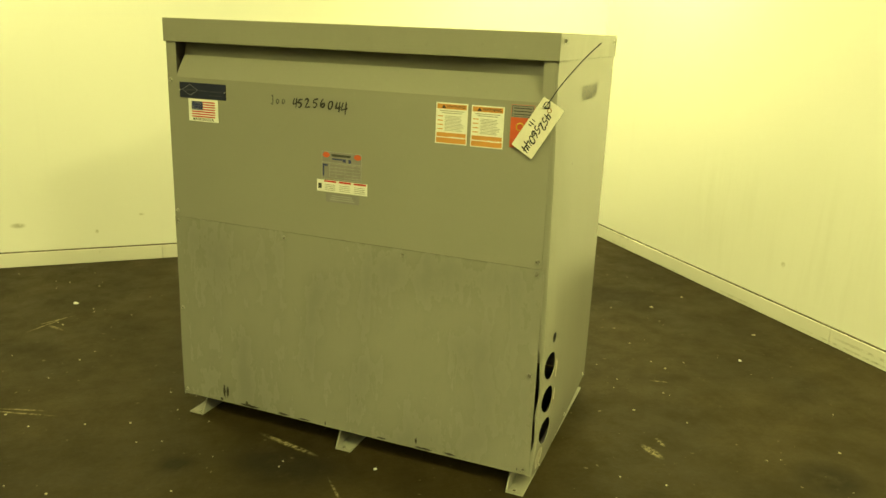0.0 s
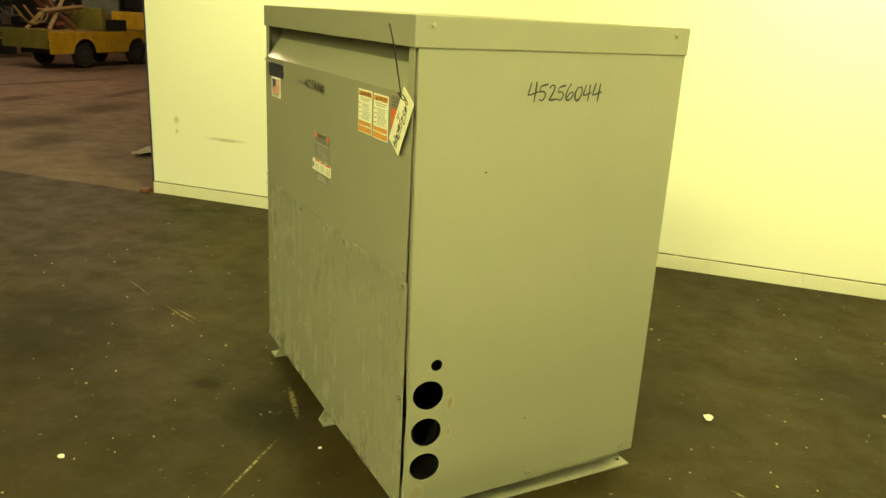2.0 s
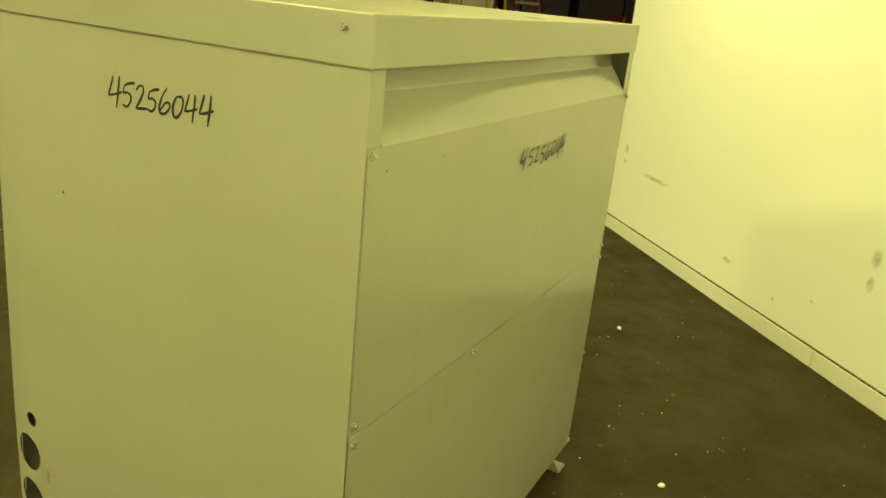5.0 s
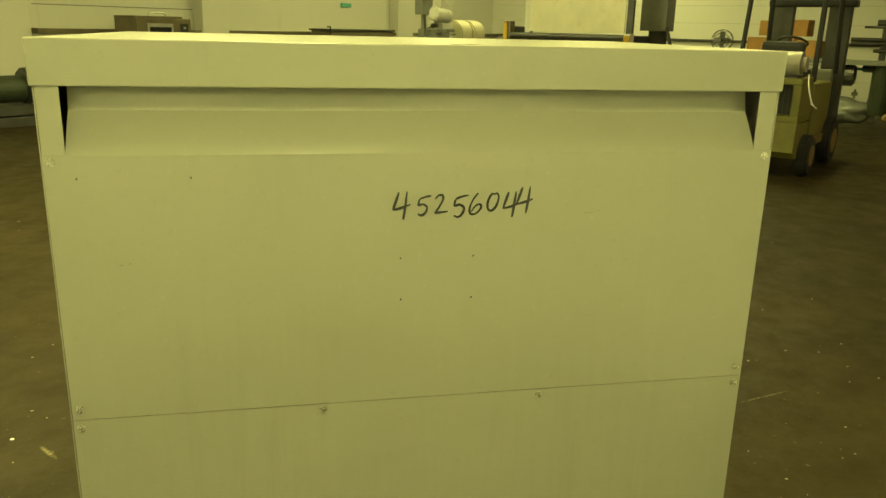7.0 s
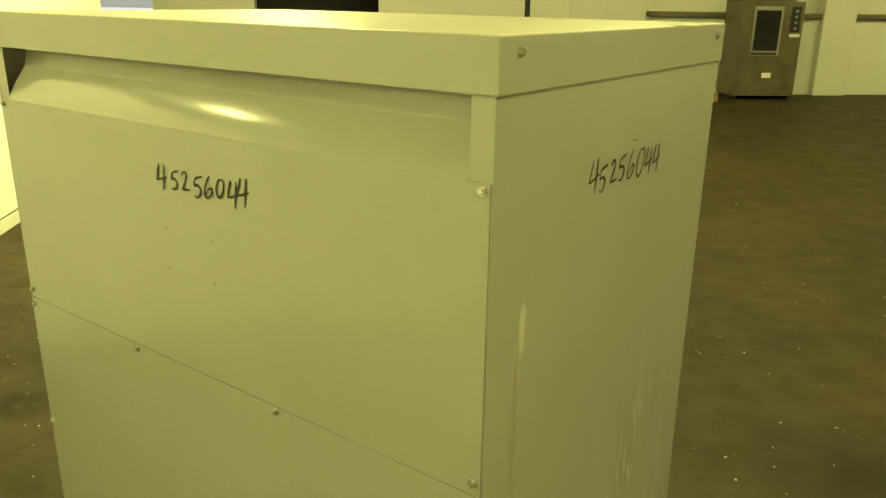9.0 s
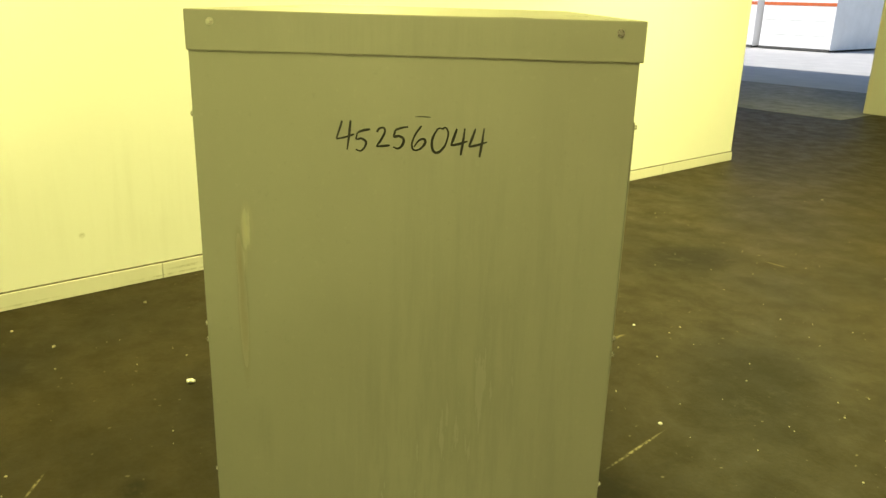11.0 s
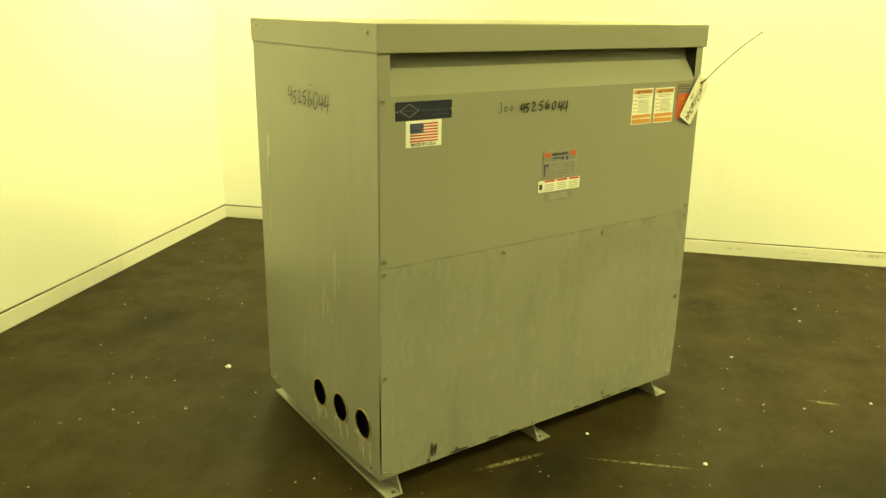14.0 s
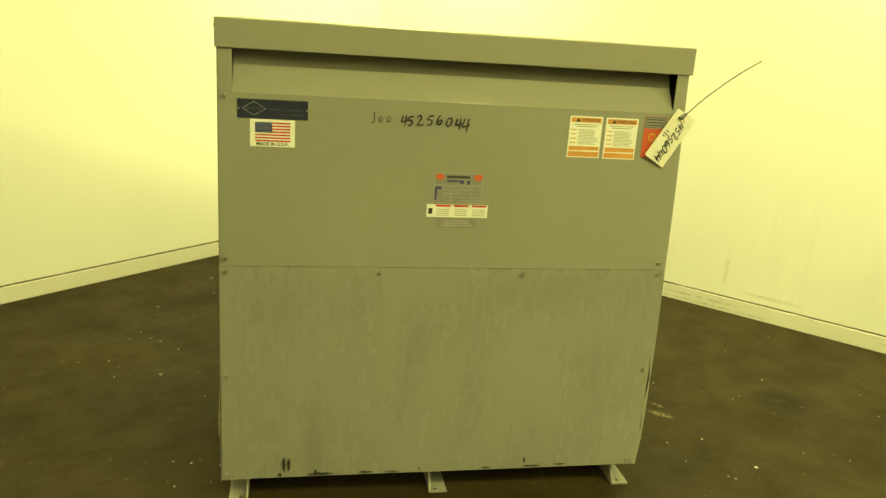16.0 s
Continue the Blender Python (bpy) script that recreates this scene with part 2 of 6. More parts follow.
marks = []
for x, y, w, h, turn in ((-0.48, -0.33, 0.09, 0.07, 20), (-0.12, -0.16, 0.30, 0.17, 10), (-0.90, 1.99, 0.32, 0.17, 25), (-0.355, 1.43, 0.085, 0.07, 0), (-0.17, 1.39, 0.075, 0.065, 0), (1.69, 0.59, 0.15, 0.14, 0), (2.88, -0.31, 0.2, 0.2, 0), (2.52, -1.14, 0.3, 0.5, 30), (0.6, 2.3, 0.35, 0.25, 0), (-1.3, -0.9, 0.7, 0.5, 15), (0.7, -0.9, 0.6, 0.4, -20)):
    marks.append(on_floor(x, y, w, h, turn, DARK, 0.6 if w < 0.33 else 0.4))
stains(M_FLOOR, marks, (7, 7, 7), 0.34, 0.46)
marks = []
for x0, y0, x1, y1, w in ((-1.90, -0.47, -1.62, -0.40, 0.012), (-1.45, -0.35, -1.12, -0.25, 0.013), (-0.34, -0.02, -0.06, -0.07, 0.030), (0.05, -0.18, 0.33, -0.45, 0.016), (-0.26, 1.71, -0.11, 1.72, 0.014), (2.49, -1.59, 2.36, -1.71, 0.022), (1.15, -0.37, 1.235, -0.475, 0.026),
                          (-1.39, -0.31, -1.19, -0.235, 0.016), (1.02, 0.54, 1.11, 0.465, 0.045), (-1.97, 0.39, -1.91, 0.59, 0.016), (0.97, 1.15, 1.06, 1.17, 0.016), (1.105, 0.56, 1.065, 0.615, 0.025), (-1.935, 0.31, -1.925, 0.54, 0.016), (-1.80, 0.41, -1.92, 0.43, 0.026), (-0.31, -1.56, -0.25, -1.61, 0.012)):
    marks.append(on_floor((x0 + x1) / 2, (y0 + y1) / 2, math.hypot(x1 - x0, y1 - y0) * 0.55, w * 0.5, math.degrees(math.atan2(y1 - y0, x1 - x0)), SCUFF, 0.75))
stains(M_FLOOR, marks, (60, 60, 60), 0.42, 0.56)
# dark smears, and shadow painted along the cart and the skid machine
SMEAR_SHADE = (0.045, 0.030, 0.022)
stains(M_FLOOR2, [((a, -b, 0), (w, h, 1), turn, SMEAR_SHADE, k) for a, b, w, h, turn, k in (
    (-11.2, -3.7, 0.28, 1.15, 4, 0.9), (-9.3, -2.1, 0.55, 0.9, -8, 0.85), (-9.6, -3.6, 0.5, 0.9, 10, 0.8), (-17.6, -8.0, 0.5, 2.6, 0, 0.9), (-14.0, -8.0, 0.6, 1.6, 0, 0.9), (-14.6, -5.2, 0.5, 1.4, 20, 0.7),
    (-12.6, -5.6, 0.2, 1.6, -12, 0.8), (-10.6, -5.2, 0.2, 1.3, 14, 0.7), (-8.2, -1.2, 0.3, 0.7, 30, 0.7), (-13.0, -3.0, 0.5, 1.0, 40, 0.5), (-19.6, -5.5, 0.8, 2.0, 0, 0.8), (-8.4, -4.8, 0.3, 1.2, -20, 0.6))], (1.3, 1.3, 1.3), 0.30, 0.50)
M_DOCK = floor_mat("pale_dock_concrete", (0.16, 0.15, 0.135), (0.24, 0.225, 0.20), (0.3, 0.28, 0.24), 0.5)
M_CORRODED = surf("corroded_rim", (0.34, 0.27, 0.15), 0.85, 0, 0.5, 60, 0.3, (0.12, 0.06, 0.02))
M_APRON = surf("pale_concrete_apron", (0.55, 0.54, 0.52), 0.85, 0, 0.15, 1.5, 0.2)


def wall_mat(name, colour, grime, rough=0.55):
    m, t, p = nodes_of(name)
    roll = noise_node(t, 120, 3, 0.6)
    big = noise_node(t, 0.8, 5, 0.6)
    runs = noise_node(t, 1.0, 8, 0.7, (7, 7, 0.5))
    spot = noise_node(t, 2.6, 9, 0.75)
    c = mix(t, big.outputs[0], tuple(v * 0.95 for v in colour), colour)
    c = mix(t, ramp(t, runs.outputs[0], 0.58, 0.8, (0, 0, 0, 1), (grime,) * 3 + (1,)).outputs[0], c, tuple(v * 0.62 for v in colour))
    c = mix(t, ramp(t, spot.outputs[0], 0.66, 0.74, (0, 0, 0, 1), (grime * 1.2,) * 3 + (1,)).outputs[0], c, tuple(v * 0.5 for v in colour))
    t.links.new(c, p.inputs["Base Color"])
    p.inputs["Roughness"].default_value = rough
    bump(t, p, roll.outputs[0], 0.08, 0.002)
    return m


M_WALL = wall_mat("white_wall_paint", (0.86, 0.86, 0.84), 0.08)
M_WALL_SHORT = wall_mat("white_short_wall_paint", (0.86, 0.86, 0.84), 0.08)
GREYMARK = (0.34, 0.32, 0.24)
stains(M_WALL_SHORT, [((-u, 0, v), (w, 1, h), 0, GREYMARK, 0.65) for u, v, w, h in ((5.435, 0.61, 0.03, 0.04), (5.435, 0.523, 0.018, 0.03), (4.99, 0.495, 0.21, 0.018), (3.045, 0.632, 0.036, 0.055), (3.045, 0.512, 0.026, 0.045), (3.62, 0.20, 0.012, 0.016), (4.06, 0.26, 0.05, 0.02), (3.35, 0.30, 0.02, 0.01))], (34, 34, 34), 0.34, 0.50)
stains(M_WALL, [((0, -u, v), (1, w, h), 0, GREYMARK, k) for u, v, w, h, k in ((4.74, 0.235, 0.12, 0.05, 0.5), (2.82, 0.26, 0.018, 0.14, 0.35), (2.04, 0.32, 0.02, 0.02, 0.6), (3.1, 0.14, 0.2, 0.015, 0.5))], (22, 22, 22), 0.36, 0.6)
stains(M_WALL, [((0, -u, v), (1, w, h), 0, GREYMARK, 0.10) for u, v, w, h in ((1.5, 0.5, 0.5, 0.5), (2.3, 0.45, 0.5, 0.5), (3.3, 0.5, 0.5, 0.5))], (14, 14, 1.2), 0.45, 0.75)
M_BASEB = wall_mat("scuffed_white_baseboard", (0.74, 0.73, 0.68), 0.55)
rng = random.Random(31)
stains(M_BASEB, [((0, -u, v), (0.2, w, h), 0, (0.22, 0.20, 0.14), k) for u, v, w, h, k in [(4.60, 0.072, 0.16, 0.022, 0.7)] + [(rng.uniform(0.4, 4.4), rng.choice((0.02, 0.05, 0.085)), rng.uniform(0.08, 0.4), rng.uniform(0.006, 0.012), rng.uniform(0.3, 0.6)) for q in range(14)]], (26, 26, 60), 0.42, 0.62)
M_ENDWALL = wall_mat("pale_end_wall_paint", (0.82, 0.81, 0.72), 0.2)
M_HALLWALL = wall_mat("cream_hall_paint", (0.60, 0.59, 0.52), 0.35)
M_GRIME = wall_mat("grimy_concrete", (0.21, 0.205, 0.17), 0.8, 0.8)
M_BOARD = wall_mat("white_boards", (0.62, 0.61, 0.54), 0.25)
# near-black colour stands in for the lack of light in the recess
M_UNLIT = wall_mat("unlit_recess_dark", (0.06, 0.055, 0.05), 0.3, 0.8)
M_CEIL = wall_mat("ceiling_paint", (0.45, 0.44, 0.42), 0.3, 0.8)
M_WOOD = surf("pallet_wood", (0.29, 0.195, 0.092), 0.75, 0, 0.4, 5, 0.2, (0.16, 0.10, 0.05), 60, (1, 6, 6))
M_WOODRAW = surf("raw_pine", (0.38, 0.25, 0.11), 0.7, 0, 0.25, 6, 0.15, None, 60, (1, 6, 6))
M_CARD = surf("cardboard", (0.32, 0.19, 0.08), 0.8, 0, 0.2, 5, 0.1)
M_BROWNFIBRE = surf("brown_fibre_bin", (0.27, 0.15, 0.045), 0.6, 0, 0.3, 4, 0.1, (0.12, 0.07, 0.03))
M_ORANGELID = surf("orange_lid", (0.42, 0.19, 0.09), 0.5, 0, 0.2, 5, 0.05)
M_TUB = surf("grey_green_tub", (0.13, 0.14, 0.10), 0.5, 0, 0.3, 5, 0.1)
M_LADYELLOW = surf("yellow_fibreglass", (0.36, 0.28, 0.075), 0.55, 0, 0.25, 5, 0.1, (0.2, 0.15, 0.06))
M_LADRED = surf("red_brown_rail", (0.17, 0.065, 0.045), 0.55, 0, 0.25, 5, 0.1)
M_ALU = surf("dull_aluminium", (0.55, 0.54, 0.50), 0.4, 0.9, 0.2, 12, 0.1)
M_TRUCKYEL = surf("yellow_vehicle_enamel", (0.55, 0.34, 0.02), 0.4, 0, 0.3, 3, 0.05, (0.18, 0.12, 0.03))
M_FORKYEL = surf("yellow_green_enamel", (0.17, 0.16, 0.03), 0.5, 0, 0.35, 3, 0.1, (0.16, 0.11, 0.04))
M_RUSTYEL = surf("rusty_yellow_enamel", (0.24, 0.17, 0.05), 0.6, 0, 0.4, 4, 0.2, (0.12, 0.06, 0.03))
M_ORANGETRUCK = surf("orange_vehicle_enamel", (0.55, 0.12, 0.03), 0.45, 0, 0.25, 3, 0.05)
M_RUBBER = surf("black_rubber", (0.022, 0.021, 0.02), 0.75, 0, 0.3, 10, 0.2, (0.08, 0.07, 0.06))
M_BLACK = surf("black_plastic", (0.02, 0.02, 0.02), 0.5, 0, 0.3, 8, 0.05)
M_DKGREEN = surf("dark_green_machine", (0.042, 0.054, 0.030), 0.5, 0.1, 0.3, 4, 0.1, (0.04, 0.03, 0.02))
M_BEIGE = surf("beige_cabinet", (0.42, 0.35, 0.25), 0.5, 0, 0.2, 4, 0.05)
M_MACHGREY = surf("machine_grey", (0.22, 0.23, 0.20), 0.45, 0.1, 0.25, 4, 0.05, (0.14, 0.13, 0.1))
M_MACHWHITE = surf("machine_white", (0.68, 0.67, 0.60), 0.4, 0, 0.15, 5, 0.05, (0.4, 0.36, 0.26))
M_SHEET = surf("brushed_steel_sheet", (0.72, 0.68, 0.52), 0.38, 0.35, 0.15, 2.5, 0.05, (0.55, 0.48, 0.32))
M_BLUEMACH = surf("blue_machine_enamel", (0.015, 0.10, 0.30), 0.45, 0, 0.2, 4, 0.05)
M_WRAP = surf("crinkled_white_wrap", (0.52, 0.50, 0.42), 0.3, 0, 0.15, 9, 0.5)
M_BROWNSTEEL = surf("brown_stained_steel", (0.20, 0.17, 0.11), 0.4, 0.6, 0.3, 4, 0.05)
M_GLASSDARK = surf("dark_glass", (0.02, 0.02, 0.02), 0.1, 0, 0.2, 5, 0)
M_TEAL = surf("teal_sign", (0.10, 0.36, 0.29), 0.5, 0, 0.1, 10, 0)
M_CREAM = surf("cream_board", (0.66, 0.62, 0.42), 0.5, 0, 0.1, 4, 0.05)
M_MAROON = surf("maroon_board", (0.13, 0.05, 0.05), 0.6, 0, 0.2, 4, 0.05)
M_GREENBOARD = surf("grey_green_board", (0.115, 0.12, 0.08), 0.6, 0, 0.2, 4, 0.05)
M_PROPANE = surf("propane_tank_grey", (0.36, 0.34, 0.27), 0.35, 0.1, 0.2, 5, 0.05)
M_TRAILER = surf("white_trailer_skin", (0.86, 0.86, 0.86), 0.4, 0, 0.08, 2, 0.02)
M_LAMPFACE = glow("lamp_diffuser", LAMP_YELLOW, 4.0)

# ---- building blocks ----


def part(name, bm, material, parent=None, label="", m=None, smooth=False):
    me = bpy.data.meshes.new(name)
    if m is not None:
        bm.transform(m)
    bmesh.ops.recalc_face_normals(bm, faces=bm.faces)
    bm.to_mesh(me)
    bm.free()
    me.materials.append(material)
    if smooth:
        for f in me.polygons:
            f.use_smooth = True
    ob = new(name, me)
    if parent is not None:
        ob.parent = parent
    if label:
        ob["label"] = label
    return ob


def thing(name, m, label, category, group="", kind=""):
    ob = new(name)
    ob.empty_display_size = 0.1
    ob.matrix_world = m
    return tagged(ob, label, category, group, kind)


def solid(x0, x1, y0, y1, z0, z1, bevel=0.0, bm=None, seg=2):
    bm = bm or bmesh.new()
    r = bmesh.ops.create_cube(bm, size=1.0)
    bmesh.ops.transform(bm, verts=r["verts"], matrix=Matrix.Translation(((x0 + x1) / 2, (y0 + y1) / 2, (z0 + z1) / 2)) @ Matrix.Diagonal((abs(x1 - x0), abs(y1 - y0), abs(z1 - z0), 1)))
    if bevel:
        es = {e for v in r["verts"] for e in v.link_edges}
        bmesh.ops.bevel(bm, geom=list(es), offset=bevel, segments=seg, affect="EDGES", profile=0.6)
    return bm


def rod(p, q, r, bm=None, n=14, r2=None, bevel=0.0):
    bm = bm or bmesh.new()
    p, q = Vector(p), Vector(q)
    d = q - p
    m = Matrix.Translation((p + q) / 2) @ d.to_track_quat("Z", "Y").to_matrix().to_4x4()
    c = bmesh.ops.create_cone(bm, cap_ends=True, segments=n, radius1=r, radius2=r if r2 is None else r2, depth=d.length, matrix=m)
    if bevel:
        es = {e for v in c["verts"] for e in v.link_edges if any(len(f.verts) > 4 for f in e.link_faces)}
        bmesh.ops.bevel(bm, geom=list(es), offset=bevel, segments=2, affect="EDGES")
    return bm


def tube(points, r, bm=None, n=8):
    """A round bar along points."""
    bm = bm or bmesh.new()
    pts = [Vector(p) for p in points]
    rings = []
    for i, p in enumerate(pts):
        d = (pts[min(i + 1, len(pts) - 1)] - pts[max(i - 1, 0)]).normalized()
        q = d.to_track_quat("Z", "Y")
        rings.append([bm.verts.new(p + q @ Vector((r * math.cos(k * math.tau / n), r * math.sin(k * math.tau / n), 0))) for k in range(n)])
    for a, b in zip(rings, rings[1:]):
        for k in range(n):
            bm.faces.new((a[k], a[(k + 1) % n], b[(k + 1) % n], b[k]))
    bm.faces.new(rings[0][::-1])
    bm.faces.new(rings[-1])
    return bm


def ring(c, axis, r, thick, bm=None, n=24):
    q = Vector(axis).to_track_quat("Z", "Y")
    pts = [Vector(c) + q @ Vector((r * math.cos(k * math.tau / n), r * math.sin(k * math.tau / n), 0)) for k in range(n + 1)]
    return tube(pts, thick, bm, 8)


def prism(profile, axis, lo, hi, bm=None):
    """A solid with the given outline, drawn out along an axis: 'x' outline is (y, z), 'y' outline is (x, z), 'z' outline is (x, y)."""
    bm = bm or bmesh.new()
    put = {"x": lambda u, v, w: (w, u, v), "y": lambda u, v, w: (u, w, v), "z": lambda u, v, w: (u, v, w)}[axis]
    a = [bm.verts.new(put(u, v, lo)) for u, v in profile]
    b = [bm.verts.new(put(u, v, hi)) for u, v in profile]
    n = len(profile)
    for k in range(n):
        bm.faces.new((a[k], a[(k + 1) % n], b[(k + 1) % n], b[k]))
    bm.faces.new(a[::-1])
    bm.faces.new(b)
    return bm


def cut(ob, tools):
    """Takes the shapes in the bmeshes away from a mesh object."""
    bpy.context.view_layer.update()
    for bm in tools:
        me = bpy.data.meshes.new("tool")
        bmesh.ops.recalc_face_normals(bm, faces=bm.faces)
        bm.to_mesh(me)
        bm.free()
        tool = new("tool", me)
        tool.matrix_world = ob.matrix_world
        mod = ob.modifiers.new("cut", "BOOLEAN")
        mod.operation, mod.object, mod.solver = "DIFFERENCE", tool, "EXACT"
        bpy.context.view_layer.update()
        got = bpy.data.meshes.new_from_object(ob.evaluated_get(bpy.context.evaluated_depsgraph_get()))
        ob.modifiers.clear()
        old, ob.data = ob.data, got
        bpy.data.meshes.remove(old)
        bpy.data.objects.remove(tool)
        bpy.data.meshes.remove(me)
    return ob


def smoothed(pts, steps=4):
    out = []
    p = [Vector(a) for a in pts]
    p = [p[0] * 2 - p[1]] + p + [p[-1] * 2 - p[-2]]
    for i in range(1, len(p) - 2):
        for s in range(steps):
            u = s / steps
            a, b, c, d = p[i - 1], p[i], p[i + 1], p[i + 2]
            out.append(0.5 * (2 * b + (c - a) * u + (2 * a - 5 * b + 4 * c - d) * u * u + (3 * b - a - 3 * c + d) * u ** 3))
    return out + [p[-2]]


# strokes of a felt pen, in a box one high
STROKES = {
    "4": (((0.27, 0.97), (0.14, 0.65), (0.01, 0.35)), ((0.01, 0.35), (0.35, 0.41), (0.78, 0.53)), ((0.63, 0.99), (0.56, 0.5), (0.47, 0.0))),
    "5": (((0.74, 0.95), (0.42, 0.90), (0.12, 0.80)), ((0.12, 0.80), (0.06, 0.52), (0.30, 0.55), (0.52, 0.42), (0.46, 0.18), (0.26, 0.02), (0.02, 0.08))),
    "2": (((0.08, 0.76), (0.26, 0.95), (0.50, 0.96), (0.54, 0.74), (0.32, 0.36), (0.06, 0.02)), ((0.06, 0.02), (0.40, 0.05), (0.84, 0.10))),
    "6": (((0.46, 1.0), (0.20, 0.68), (0.03, 0.28), (0.10, 0.03), (0.36, 0.04), (0.62, 0.28), (0.60, 0.46), (0.36, 0.42), (0.12, 0.14)),),
    "0": (((0.56, 0.90), (0.30, 0.92), (0.06, 0.52), (0.08, 0.12), (0.30, 0.01), (0.60, 0.28), (0.74, 0.74), (0.62, 0.97), (0.44, 0.90)),),
    "/": (((0.24, 0.95), (0.22, 0.55), (0.16, 0.10)),),
    "-": (((0.0, 0.5), (0.4, 0.52), (1.0, 0.5)),),
    "J": (((0.10, 0.98), (0.34, 1.0)), ((0.26, 0.98), (0.30, 0.5), (0.26, 0.10), (0.12, 0.0), (0.0, 0.16))),
    "o": (((0.40, 0.98), (0.10, 0.70), (0.10, 0.20), (0.40, 0.02), (0.70, 0.35), (0.62, 0.85), (0.38, 0.98)),),
}


def writing(rows, width, lean=0.0, bend=None):
    """Hand lettering as flat ribbons in the x-y plane: rows of sign, left edge, foot, height; bend lifts it onto a curved sheet."""
    bm = bmesh.new()
    for ch, x, foot, h in rows:
        for stroke in STROKES[ch]:
            pts = smoothed([(x + u * h * (0.79 if ch == "4" else 0.88) + lean * v * h, foot + v * h, 0) for u, v in stroke], 5)
            prev = None
            for i, p in enumerate(pts):
                d = pts[min(i + 1, len(pts) - 1)] - pts[max(i - 1, 0)]
                wide = width * (1 + 0.18 * math.sin(5 * p.x / h + 3 * p.y / h))
                side = Vector((-d.y, d.x, 0)).normalized() * wide * 0.5 * (1 - 0.35 * abs(2 * i / (len(pts) - 1) - 1) ** 3)
                up = Vector((0, 0, 0.00001 * i + (bend(p.x, p.y) if bend else 0.0)))
                pair = (bm.verts.new(p + side + up), bm.verts.new(p - side + up))
                if prev:
                    bm.faces.new((prev[0], prev[1], pair[1], pair[0]))
                prev = pair
    return bm


def letters(words, size, bold=0.0):
    """Words in the built-in font, as a flat mesh."""
    cu = bpy.data.curves.new("words", "FONT")
    cu.body, cu.size, cu.offset = words, size, bold
    cu.align_x, cu.align_y = "CENTER", "CENTER"
    ob = new("words", cu)
    bpy.context.view_layer.update()
    me = bpy.data.meshes.new_from_object(ob.evaluated_get(bpy.context.evaluated_depsgraph_get()))
    bm = bmesh.new()
    bm.from_mesh(me)
    bpy.data.objects.remove(ob)
    bpy.data.curves.remove(cu)
    bpy.data.meshes.remove(me)
    return bm


def plate(x0, x1, z0, z1, thick=0.0012, corner=0.0, bm=None):
    """A flat plate in the x-y plane, its face at z = thick."""
    return solid(x0, x1, z0, z1, 0, thick, corner, bm, 1)


# the four faces of the enclosure as drawing planes: x to the reader's right, y up, z out of the face
W2, DEEP = 0.7075, 0.918
ON_FRONT = pose(0, -0.0005, 0, 90, 0, 0)
ON_BACK = pose(0, DEEP + 0.0005, 0, 90, 0, 180)
ON_RIGHT = pose(W2, 0, 0, 90, 0, 90)
ON_LEFT = pose(-W2, DEEP, 0, 90, 0, -90)

# ---- the large structure ----


def slab(name, a0, a1, b0, b1, z0, z1, material, label, category, bevel=0.0, **kw):
    ob = part(name, solid(a0, a1, -b0, -b1, z0, z1, bevel), material)
    ob.matrix_world = rm(0, 0)
    return tagged(ob, label, category, kind="structure", **kw)


fl = part("floor", prism(((-36, -0.12), (-5.6, -0.12), (-5.6, 0.3), (16, 0.3), (16, -17.4), (-36, -17.4)), "z", -0.2, 0.0), M_FLOOR)
fl.matrix_world = rm(0, 0)
tagged(fl, "dark scuffed sealed warehouse floor with pale flecks", "floor", kind="structure")
slab("floor_far", -36, 16, -26, 0.117, -0.2, -0.004, M_FLOOR2, "worn reddish brown concrete floor of the next bay", "floor")
slab("floor_dock", 0.7, 15.99, 12.9, 17.39, -0.1, 0.004, M_DOCK, "pale worn concrete floor inside the loading door", "floor")
slab("ground", -60, 60, 17.4, 90, -0.25, -0.02, M_APRON, "pale sunlit concrete yard outside the loading door", "ground")
slab("ceiling", -36, 16, -26, 17.4, 6.0, 6.2, M_CEIL, "plain painted warehouse ceiling", "ceiling")
slab("wall_partition_short", -5.68, 0.12, -0.12, 0.0, 0.0, 2.45, M_WALL_SHORT, "white painted partition wall with small scuffs", "wall", 0.004).matrix_world = bay(SHORT_TURN)
slab("wall_partition_long", 0.0, 0.12, 0.0, 8.58, 0.0, 2.45, M_WALL, "white painted partition wall with faint streaks", "wall", 0.004).matrix_world = bay()
slab("wall_edge_trim", -5.695, -5.68, -0.125, 0.0, 0.0, 2.45, M_BLUE, "dark blue edge strip on the partition end", "trim").matrix_world = bay(SHORT_TURN)


def baseboard(name, along_a, lo, hi):
    """Boards with open joints and a dark caulk line on top."""
    host = thing(name, bay(SHORT_TURN if along_a else 0), "scuffed white baseboard with chipped joints", "baseboard", kind="structure")
    x = lo
    k = 0
    while x < hi - 0.01:
        e = min(x + 2.44, hi)
        d0, d1 = 0.0005, 0.017
        bm = solid(x + 0.002, e - 0.002, -d1, -d0, 0.001, 0.090, 0.003) if along_a else solid(-d1, -d0, -e + 0.002, -x - 0.002, 0.001, 0.090, 0.003)
        part("board", bm, M_BASEB, host)
        gap = solid(x, e, -0.011, -0.0005, 0.090, 0.0965) if along_a else solid(-0.011, -0.0005, -e, -x, 0.090, 0.0965)
        part("caulk_line", gap, M_RUNDARK, host)
        x = e
        k += 1
    return host


M_RUNDARK = surf("dark_gap", (0.09, 0.075, 0.05), 0.9, 0, 0.6, 12, 0.2, (0.45, 0.42, 0.33))
baseboard("baseboard_short", True, -5.68, -0.018)
